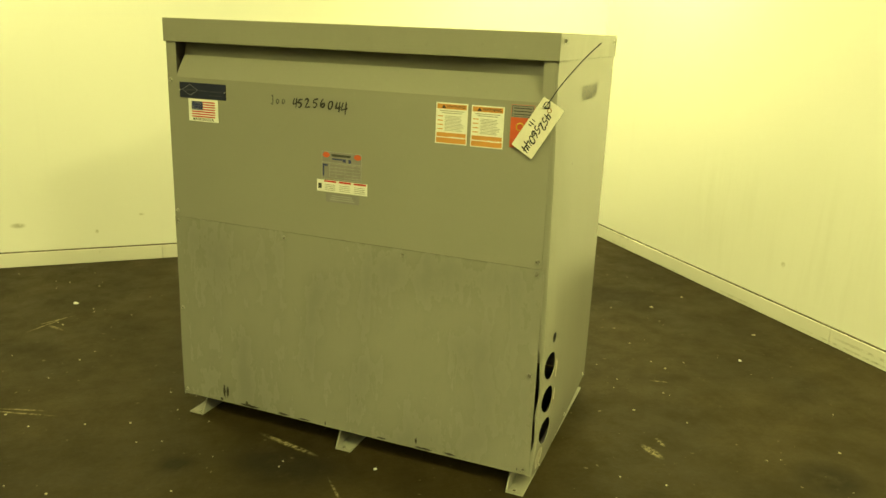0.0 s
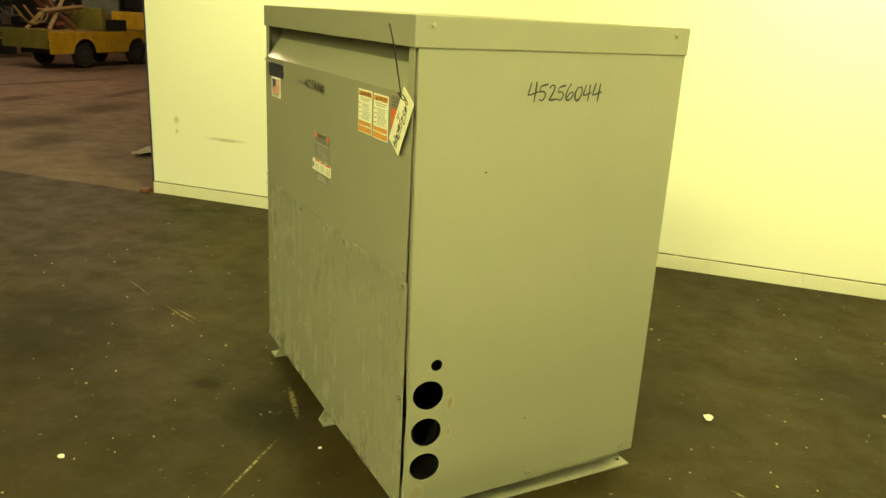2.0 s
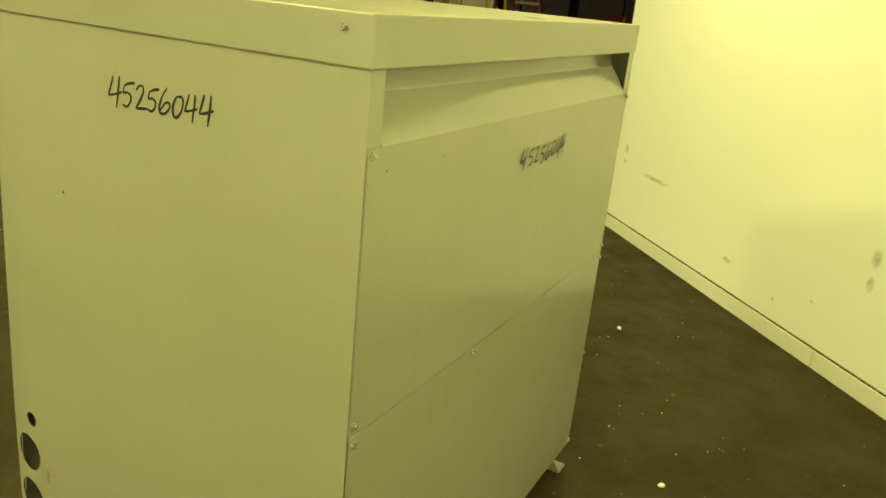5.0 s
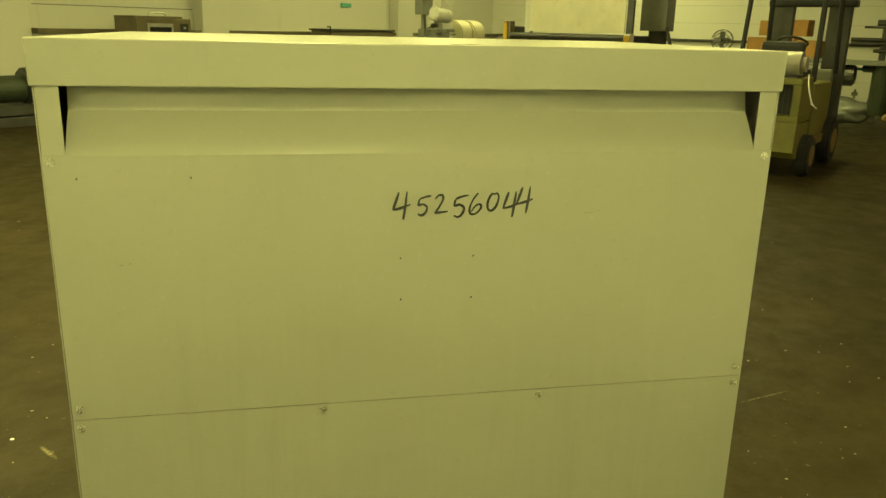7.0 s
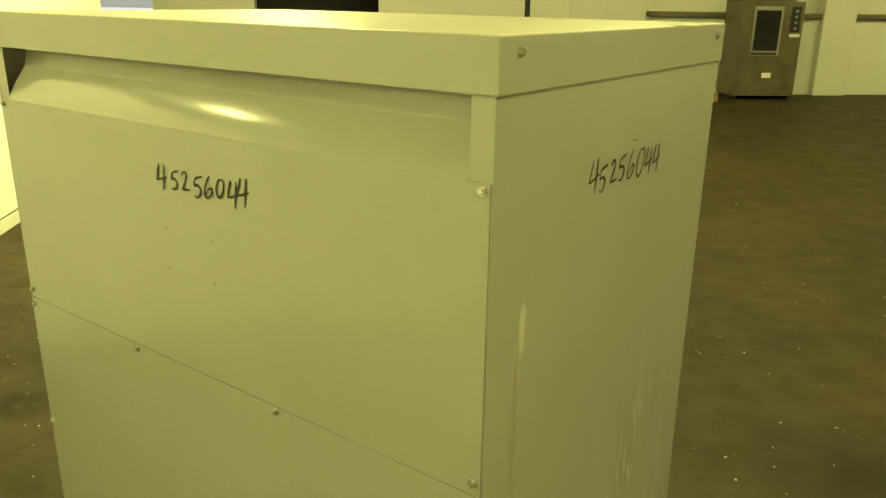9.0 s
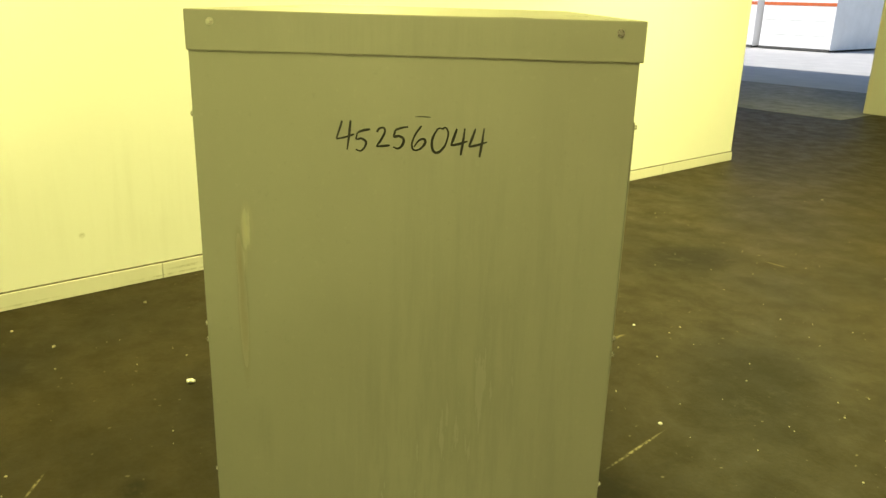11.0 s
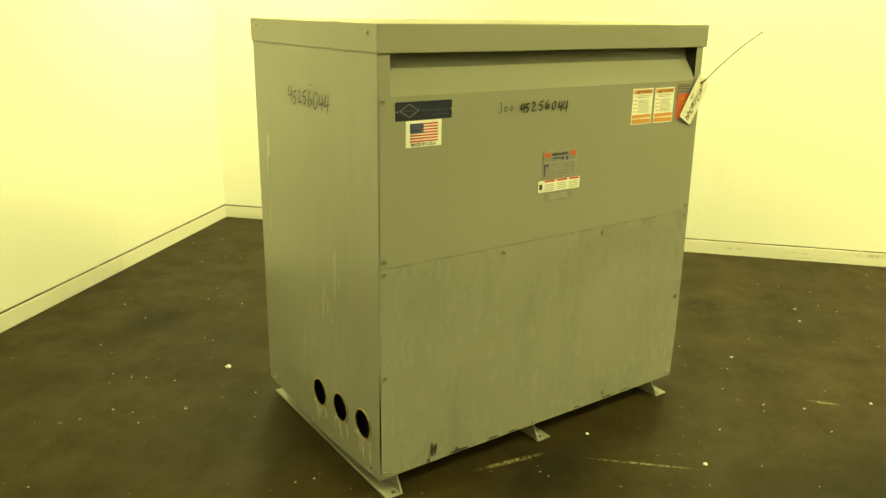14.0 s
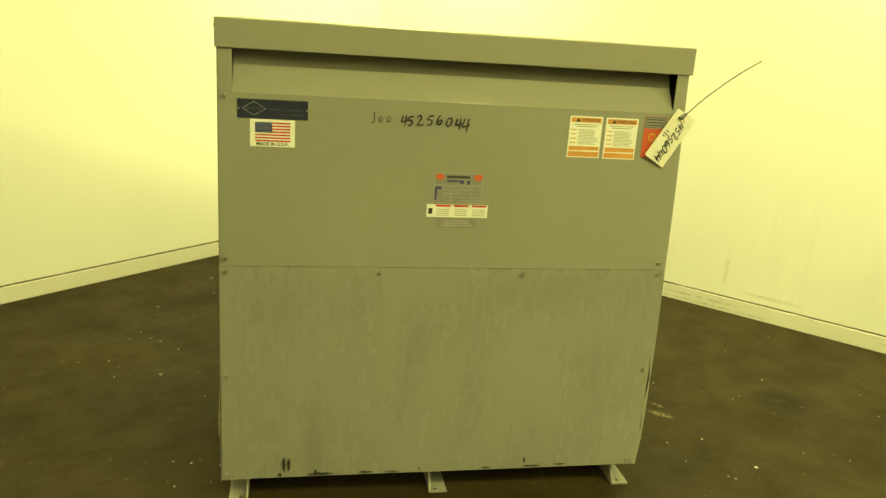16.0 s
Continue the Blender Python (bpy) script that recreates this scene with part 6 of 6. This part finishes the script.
part("vent_slot", solid(-0.26, 0.18, 0.305, 0.309, 0.735, 0.77), M_BLACK, oven)
part("dial_panel", solid(-0.60, -0.44, 0.301, 0.308, 1.10, 1.50), M_BLACK, oven)
for k in range(4):
    part("dial", rod((-0.52, 0.308, 1.16 + 0.09 * k), (-0.52, 0.325, 1.16 + 0.09 * k), 0.02, n=14), M_ALU, oven)
part("paper", solid(-0.62, -0.44, 0.309, 0.312, 1.02, 1.07), M_STICKER, oven)
part("paper", solid(-0.22, -0.06, 0.301, 0.304, 0.36, 0.44), M_STICKER, oven, m=pose(0, 0, 0, 0, 0, 0))
part("top_cap", solid(-0.5, 0.42, -0.32, 0.30, 1.58, 1.62, 0.01), M_BROWNSTEEL, oven)
part("top_handle", tube(smoothed([(-0.25, 0.2, 1.62), (-0.18, 0.2, 1.67), (0.05, 0.2, 1.67), (0.12, 0.2, 1.62)]), 0.014), M_ALU, oven)
for x in (-0.6, 0.34):
    part("foot", solid(x - 0.03, x + 0.03, -0.3, 0.26, 0.0, 0.06), M_BLACK, oven)
pallet(rm(-7.749, 13.152, 0, 0), 0.95, 0.6, "small pallet with tagged motors")
for k, (x, r) in enumerate(((-7.37, 0.10), (-7.75, 0.12), (-8.10, 0.11))):
    mo = thing("small_motor", rm(x, 13.152, 0.1405, 10 * k), "small dark motor with a white tag", "motor", "tagged motors")
    part("body", rod((0, -0.16, r), (0, 0.16, r), r, n=20, bevel=0.015), M_DARKSTEEL if k % 2 else M_DKGREEN, mo)
    part("shaft", rod((0, 0.16, r), (0, 0.24, r), 0.015, n=10), M_STEEL, mo)
    part("tag", solid(-0.05, 0.05, 0.162, 0.165, 0.08, 0.24), M_STICKER, mo)
rk = thing("yellow_rack", rm(-3.095, 13.313, 0, 0), "yellow shelf rack with a pipe and boxed goods", "rack")
for x in (-0.62, 0.62):
    part("post", solid(x - 0.03, x + 0.03, 0.2, 0.26, 0.0, 0.98, 0.004), M_TRUCKYEL, rk)
    part("post", solid(x - 0.03, x + 0.03, -0.3, -0.24, 0.0, 0.98, 0.004), M_TRUCKYEL, rk)
part("deck", solid(-0.66, 0.66, -0.3, 0.27, 0.42, 0.46, 0.004), M_MACHGREY, rk)
part("low_beam", solid(-0.66, 0.66, 0.261, 0.30, 0.06, 0.28, 0.006), M_TRUCKYEL, rk)
part("pipe", rod((-0.75, 0.36, 0.40), (0.75, 0.36, 0.40), 0.07, n=20), M_BROWNSTEEL, rk)
part("box", solid(-0.55, -0.2, -0.2, 0.18, 0.46, 0.86, 0.01), M_CARD, rk)
part("box", solid(-0.12, 0.2, -0.2, 0.18, 0.46, 0.88, 0.01), M_BLACK, rk)
part("box", solid(0.26, 0.56, -0.2, 0.18, 0.46, 0.8, 0.01), M_TRUCKYEL, rk)
gm = thing("grey_gear_motor", rm(-6.412, 13.366, 0, 0), "large dark gear motor on a wooden skid", "motor")
part("drum", rod((-0.3, 0.05, 0.52), (0.25, 0.05, 0.52), 0.20, n=28, bevel=0.03), M_DKGREEN, gm)
clutter(gm, (-0.5, -0.2, 0.35), (0.4, 0.35, 0.75), 14, [M_DARKSTEEL, M_DKGREEN, M_BLACK, M_BROWNSTEEL], 61, 0.1)
part("end_cap", rod((-0.5, 0.05, 0.55), (-0.3, 0.05, 0.55), 0.28, n=28, bevel=0.03), M_DARKSTEEL, gm)
part("bed", solid(-0.6, 0.5, -0.3, 0.34, 0.16, 0.30, 0.01), M_DARKSTEEL, gm)
part("skid", solid(-0.6, 0.5, -0.35, 0.40, 0.0, 0.14, 0.01), M_DARKSTEEL, gm)
slab("sign_small", -14.704, -14.383, 14.03, 14.056, 1.93, 2.02, M_TEAL, "small teal sign on the wall", "sign")
ctn = thing("carton_stack", rm(-17.4, 5.1, 0, 0), "stack of orange-brown cartons on a bench", "cartons")
part("bench_top", solid(-0.4, 0.4, -0.7, 0.7, 1.10, 1.16, 0.005), M_WOOD, ctn)
for x in (-0.35, 0.35):
    for y in (-0.65, 0.65):
        part("bench_leg", solid(x - 0.04, x + 0.04, y - 0.04, y + 0.04, 0.0, 1.10), M_WOOD, ctn)
for y, z, h in ((-0.45, 1.16, 0.34), (0.0, 1.16, 0.36), (0.45, 1.16, 0.30), (-0.25, 1.53, 0.28), (0.2, 1.53, 0.30)):
    part("carton", solid(-0.25, 0.3, y - 0.21, y + 0.21, z, z + h, 0.006), M_ORANGECARTON, ctn)
fan = thing("pedestal_fan", rm(-16.6, 6.1, 0, 0), "grey pedestal fan with a round cage", "fan")
part("base", rod((0, 0, 0), (0, 0, 0.04), 0.25, n=24), M_DARKSTEEL, fan)
part("pole", rod((0, 0, 0.04), (0, 0, 1.3), 0.025, n=12), M_DARKSTEEL, fan)
part("motor", rod((-0.14, 0, 1.42), (-0.04, 0, 1.42), 0.07, n=18, bevel=0.02), M_DARKSTEEL, fan)
for r_, x_ in ((0.20, 0.0), (0.14, 0.035), (0.08, 0.05), (0.20, -0.06)):
    part("cage_ring", ring((x_, 0, 1.42), (1, 0, 0), r_, 0.006), M_DARKSTEEL, fan)
for k in range(12):
    a_ = k * math.tau / 12
    part("cage_wire", tube([(0.055, 0.03 * math.cos(a_), 1.42 + 0.03 * math.sin(a_)), (0.035, 0.14 * math.cos(a_), 1.42 + 0.14 * math.sin(a_)), (0.0, 0.2 * math.cos(a_), 1.42 + 0.2 * math.sin(a_)), (-0.06, 0.2 * math.cos(a_), 1.42 + 0.2 * math.sin(a_))], 0.004, n=5), M_DARKSTEEL, fan)
for k in range(4):
    part("blade", solid(-0.006, 0.006, 0.03, 0.17, -0.05, 0.05, 0.004), M_MACHGREY, fan, m=pose(-0.02, 0, 1.42, 90 * k, 0, 0) @ pose(0, 0, 0, 0, 25, 0))
tq = thing("teal_tool_box", rm(-14.6, 6.35, 0, 10), "teal covered case on a small white cart", "tool cart")
part("case", solid(-0.3, 0.3, -0.35, 0.30, 0.42, 0.60, 0.03), M_TEAL, tq)
for x in (-0.22, 0.22):
    for y in (-0.26, 0.24):
        part("leg", solid(x - 0.025, x + 0.025, y - 0.025, y + 0.025, 0.0, 0.42), M_MACHWHITE, tq)
part("shelf", solid(-0.25, 0.25, -0.29, 0.27, 0.18, 0.21), M_MACHWHITE, tq)
cb = thing("carton", rm(-14.5, 5.55, 0, 8), "plain brown carton standing on the floor", "carton")
part("body", solid(-0.2, 0.25, -0.30, 0.25, 0.0, 0.42, 0.006), M_CARD, cb)
part("tape", solid(0.2505, 0.252, -0.03, 0.03, 0.05, 0.419), M_WOODRAW, cb)
wm = thing("white_wrapped_machine", rm(-15.2, 3.55, 0, 0), "grey machine parts heaped on and under a bench", "machine")
bm = bmesh.new()
bmesh.ops.create_icosphere(bm, subdivisions=4, radius=0.5)
for v in bm.verts:
    v.co *= 0.75 + 0.25 * noise.noise(v.co * 3) + 0.06 * noise.noise(v.co * 14)
    v.co.z = max(-0.38, v.co.z * 0.55)
part("plastic", bm, M_MACHGREY, wm, m=pose(0, 0, 0.38), smooth=True)
part("green_drum", rod((0.1, 0.5, 0.35), (0.1, 0.5, 1.12), 0.16, n=20), M_DKGREEN, wm)
part("dark_motor", rod((0.1, 0.1, 0.95), (0.1, -0.4, 0.95), 0.16, n=20, bevel=0.02), M_DARKSTEEL, wm)
part("bench", solid(-0.4, 0.3, -0.9, 0.6, 1.12, 1.18), M_MACHGREY, wm)

# ---- the next bay ----
clutter(wm, (-0.3, -0.7, 0.5), (0.3, 0.7, 1.1), 18, [M_MACHGREY, M_DARKSTEEL, M_MACHWHITE, M_TEAL], 40, 0.12)
cart = thing("burden_cart", rm(-14.3, -7.3, 0, 0), "yellow electric burden cart with a loaded bed", "cart")
part("bed_end", solid(-1.25, -0.05, -0.02, 0.02, 0.40, 0.78, 0.01), M_FORKYEL, cart)
side = part("side_panel", solid(-0.04, 0.0, 0.021, 3.3, 0.30, 0.74, 0.01), M_TRUCKYEL, cart)
cut(side, [rod((-0.2, 0.95, 0.27), (0.2, 0.95, 0.27), 0.33, n=28), rod((-0.2, 2.55, 0.27), (0.2, 2.55, 0.27), 0.33, n=28)])
part("side_panel", solid(-1.25, -1.21, 0.021, 3.3, 0.42, 0.74, 0.01), M_TRUCKYEL, cart)
part("deck", solid(-1.21, -0.041, 0.021, 3.3, 0.70, 0.73), M_RUSTYEL, cart)
part("underbody", solid(-1.1, -0.2, 0.3, 3.2, 0.28, 0.42), M_BLACK, cart)
part("seat_back", solid(-1.15, -0.08, 1.55, 1.66, 0.75, 1.22, 0.02), M_FORKYEL, cart)
part("seat_box", solid(-1.15, -0.08, 1.67, 2.3, 0.735, 0.98, 0.02), M_BLACK, cart)
part("cowl", solid(-1.1, -0.1, 2.95, 3.28, 0.74, 1.15, 0.05), M_TRUCKYEL, cart)
for y in (0.95, 2.55):
    for x in (-0.10, -1.15):
        w_ = part("wheel", rod((x - 0.09, y, 0.255), (x + 0.07, y, 0.255), 0.255, n=28, bevel=0.03), M_RUBBER, cart)
        part("rim", rod((x - 0.10, y, 0.255), (x + 0.075, y, 0.255), 0.12, n=20), M_DARKSTEEL, w_)
load = thing("timber_frames", rm(-14.9, -7.4, 0.7305, 0), "reddish timber frames stacked on the cart bed", "timber")
for k, (p, q) in enumerate((((0.3, 0.2, 0.03), (0.1, 0.9, 0.75)), ((0.3, 0.9, 0.03), (0.1, 0.2, 0.75)), ((-0.2, 0.1, 0.03), (-0.3, 1.1, 0.7)), ((-0.2, 1.1, 0.03), (-0.3, 0.3, 0.8)), ((0.25, 0.15, 0.4), (0.2, 1.25, 0.5)))):
    part("beam", tube([p, q], 0.05, n=4), M_LADRED if k % 2 else M_WOOD, load)
part("bed_plank", solid(-0.4, 0.4, 0.05, 1.3, 0.0, 0.03), M_WOOD, load)
clutter(load, (-0.4, 0.1, 0.06), (0.4, 1.4, 0.5), 10, [M_RUSTYEL, M_DARKSTEEL, M_WOOD, M_LADRED], 8, 0.16)
skid = thing("skid_machine", rm(-18.0, -6.4, 0, 0), "dark green skid machine with a beige cabinet and open black box", "machine")
part("skid_base", solid(-1.2, 0.0, -0.1, 3.6, 0.28, 0.46, 0.02), M_DKGREEN, skid)
for y in (0.9, 2.2, 3.3):
    part("foot", solid(-0.9, -0.05, y - 0.2, y + 0.2, 0.0, 0.28, 0.02), M_BLACK, skid)
bx = part("open_box", solid(-1.0, 0.0, 0.0, 0.75, 0.46, 1.18, 0.01), M_BLACK, skid)
part("box_frame", solid(0.002, 0.03, 0.68, 0.76, 0.46, 1.18, 0.004), M_BEIGE, skid)
part("box_frame", solid(0.002, 0.03, 0.0, 0.676, 1.13, 1.18, 0.004), M_BEIGE, skid)
cut(bx, [solid(-0.9, 0.1, 0.06, 0.69, 0.50, 1.14)])
part("box_back", solid(-0.88, -0.86, 0.06, 0.69, 0.50, 1.14), M_BLACK, skid)
part("cabinet", solid(-0.8, 0.0, 0.9, 1.5, 0.46, 0.70, 0.01), M_BEIGE, skid)
part("cabinet", solid(-0.8, 0.0, 0.9, 1.5, 0.71, 0.95, 0.01), M_BEIGE, skid)
part("motor", rod((-0.5, 1.75, 0.72), (0.0, 1.75, 0.72), 0.20, n=24, bevel=0.03), M_DKGREEN, skid)
part("stand", solid(-0.8, -0.05, 2.1, 2.7, 0.46, 0.9, 0.02), M_DARKSTEEL, skid)
part("upper_cabinet", solid(-0.9, -0.05, 2.2, 2.9, 1.0, 1.6, 0.02), M_BEIGE, skid)
part("post", solid(-0.1, -0.04, 0.78, 0.86, 0.46, 2.2), M_DKGREEN, skid)
part("post", solid(-0.1, -0.04, 1.95, 2.03, 0.46, 2.2), M_DKGREEN, skid)
part("top_rail", solid(-0.12, 0.0, 0.0, 3.5, 1.22, 1.28), M_DKGREEN, skid)
part("pipe_brace", tube([(0.1, 2.0, 1.15), (0.3, 2.9, 0.3)], 0.025), M_ALU, skid)
part("shelf", solid(-0.8, 0.1, 2.8, 3.6, 0.9, 0.94), M_ALU, skid)
clutter(skid, (-0.9, 0.8, 0.5), (0.05, 3.5, 1.5), 44, [M_DARKSTEEL, M_DKGREEN, M_BEIGE, M_BLACK, M_ALU, M_BLUEMACH], 9, 0.2)
clutter(skid, (-0.9, 0.0, 1.2), (0.0, 3.5, 2.1), 26, [M_DARKSTEEL, M_DKGREEN, M_BEIGE, M_BLACK, M_ALU], 10, 0.2)
otruck = thing("orange_forklift", rm(-28.6, -11.0, 0, 0), "orange and grey forklift parked far back", "forklift")
part("counterweight", prism(((-0.1, 0.3), (0.5, 0.25), (0.95, 0.45), (1.0, 1.0), (0.5, 1.25), (-0.1, 1.25)), "x", -0.6, 0.5), M_ORANGETRUCK, otruck, m=pose(0, 0, 0, 0, 0, 0))
part("chassis", solid(-0.6, 0.5, -1.6, 0.9, 0.25, 0.62, 0.03), M_MACHGREY, otruck)
part("mast", solid(-0.5, 0.4, -1.9, -1.6, 0.1, 2.3, 0.02), M_BLACK, otruck)
part("guard", solid(-0.5, 0.4, -1.2, 0.4, 2.1, 2.16), M_BLACK, otruck)
for y in (-1.1, 0.6):
    for x in (-0.55, 0.42):
        part("wheel", rod((x - 0.05, y, 0.32), (x + 0.15, y, 0.32), 0.32, n=24, bevel=0.03), M_RUBBER, otruck)
for x in (-0.45, 0.35):
    part("guard_post", solid(x - 0.03, x + 0.03, 0.3, 0.36, 1.2, 2.1), M_BLACK, otruck)
for k, (a_, b_, sx, sy, h, m_) in enumerate(((-25, -6, 1.2, 2.2, 1.7, M_DARKSTEEL), (-24, -12.5, 1.4, 2.6, 1.5, M_DKGREEN), (-21, -11.6, 1.2, 2.0, 1.3, M_DARKSTEEL), (-20.5, -4.6, 1.0, 1.2, 0.9, M_MACHGREY), (-22, -9.0, 1.2, 2.4, 1.9, M_DARKSTEEL), (-17.5, -12.5, 1.3, 2.4, 1.5, M_RUSTYEL), (-30, -7.5, 1.4, 2.4, 1.8, M_GRIME))):
    mc = thing("stored_machine", rm(a_, b_, 0, 7 * k), "dark stored machine deep in the next bay", "machine", "stored machines")
    part("base", solid(-sx / 2, sx / 2, -sy / 2, sy / 2, 0.12, h * 0.4, 0.03), m_, mc)
    part("body", solid(-sx * 0.4, sx * 0.3, -sy * 0.4, sy * 0.15, h * 0.4, h, 0.04), M_MACHGREY if k % 2 else m_, mc)
    part("drum", rod((-sx * 0.2, sy * 0.3, h * 0.62), (sx * 0.4, sy * 0.3, h * 0.62), h * 0.2, n=20, bevel=0.02), M_DARKSTEEL, mc)
    clutter(mc, (-sx * 0.4, -sy * 0.5, h * 0.4), (sx * 0.5, sy * 0.5, h * 1.15), 16, [M_DARKSTEEL, M_DKGREEN, M_BEIGE, M_ALU, m_], 20 + k, 0.22)
    part("plinth", solid(-sx * 0.45, sx * 0.45, -sy * 0.45, sy * 0.45, 0.0, 0.12), M_WOOD, mc)
M_FILM = surf("dusty_film", (0.34, 0.30, 0.24), 0.35, 0, 0.3, 9, 0.5)
plas = thing("clear_plastic_sheet", rm(-6.75, -1.3, 0.0, 20), "crumpled pale plastic sheet on the floor", "plastic sheet")
bm = bmesh.new()
bmesh.ops.create_grid(bm, x_segments=10, y_segments=10, size=0.22)
for v in bm.verts:
    v.co.z = 0.02 + 0.05 * abs(noise.noise(v.co * 9))
part("film", bm, M_FILM, plas, smooth=True)
redb = thing("red_floor_block", bay() @ pose(-5.74, -0.06, 0), "small red plastic block at the foot of the partition", "block")
part("body", solid(-0.04, 0.035, -0.03, 0.04, 0.0, 0.035, 0.008), M_LADRED, redb)

# ---- outside the loading door ----
for k, (a0, a1) in enumerate(((12.45, 15.0), (9.3, 12.15))):
    tr = thing("white_trailer", rm((a0 + a1) / 2, 31.8, 0, 0), "white box trailer parked across the yard", "trailer", "trailers in the yard")
    w = (a1 - a0) / 2
    part("body", solid(-w, w, -6.0, 0.0, 0.06, 2.7, 0.02), M_TRAILER, tr)
    part("bumper", solid(-w, w, 0.001, 0.06, 0.0, 0.10, 0.01), M_DARKSTEEL, tr)
    part("stripe", solid(-w, w, 0.001, 0.02, 1.66, 1.78, 0.004), M_ORANGETRUCK, tr, "orange-red stripe")
    for z in (0.55, 1.1):
        part("door_joint", solid(-w * 0.9, w * 0.9, 0.001, 0.006, z, z + 0.015), M_MACHGREY, tr)

# ---- scraps and marks on the floor ----
for k, (x, y, s) in enumerate(((0.565, 1.455, 0.021), (-0.775, 1.25, 0.016), (1.35, 1.58, 0.010), (0.38, -0.45, 0.009), (-2.04, 0.72, 0.016), (-0.11, -0.89, 0.013), (0.17, -0.06, 0.008), (1.35, -0.54, 0.008), (1.25, 0.07, 0.008))):
    ck = thing("plaster_chunk", pose(x, y, 0, 0, 0, 40 * k), "small white lump of debris on the floor", "debris", "floor lumps")
    bm = bmesh.new()
    bmesh.ops.create_icosphere(bm, subdivisions=2, radius=s)
    for v in bm.verts:
        v.co *= 0.8 + 0.5 * noise.noise(v.co * 60 + Vector((k, 0, 0)))
        v.co.z = max(v.co.z * 0.6, -s * 0.35)
    part("lump", bm, M_STICKER, ck, m=pose(0, 0, s * 0.35))
rng = random.Random(3)
bits = bmesh.new()
for k in range(480):
    a, b = rng.uniform(-8.0, -0.15), rng.uniform(0.15, 9.0)
    if rng.random() < 0.5:
        a, b = rng.uniform(-5.5, -0.3), rng.uniform(0.3, 6.0)
    p = rm(a, b).translation
    if -0.73 < p.x < 0.73 and -0.02 < p.y < 0.94:
        continue
    s = rng.uniform(0.002, 0.0055) * (2.0 if rng.random() < 0.06 else 1)
    turn = rng.uniform(0, 6.28)
    n = rng.randint(4, 6)
    top = [bits.verts.new((p.x + s * rng.uniform(0.5, 1.5) * math.cos(turn + j * math.tau / n), p.y + s * rng.uniform(0.4, 1.2) * math.sin(turn + j * math.tau / n), s * 0.5 + 0.0005)) for j in range(n)]
    low = [bits.verts.new((v.co.x, v.co.y, 0.0)) for v in top]
    bits.faces.new(top)
    for j in range(n):
        bits.faces.new((low[j], low[(j + 1) % n], top[(j + 1) % n], top[j]))
tagged(part("floor_flecks", bits, M_FLECK), "pale flecks of paint and grit on the floor", "debris", kind="stuff")
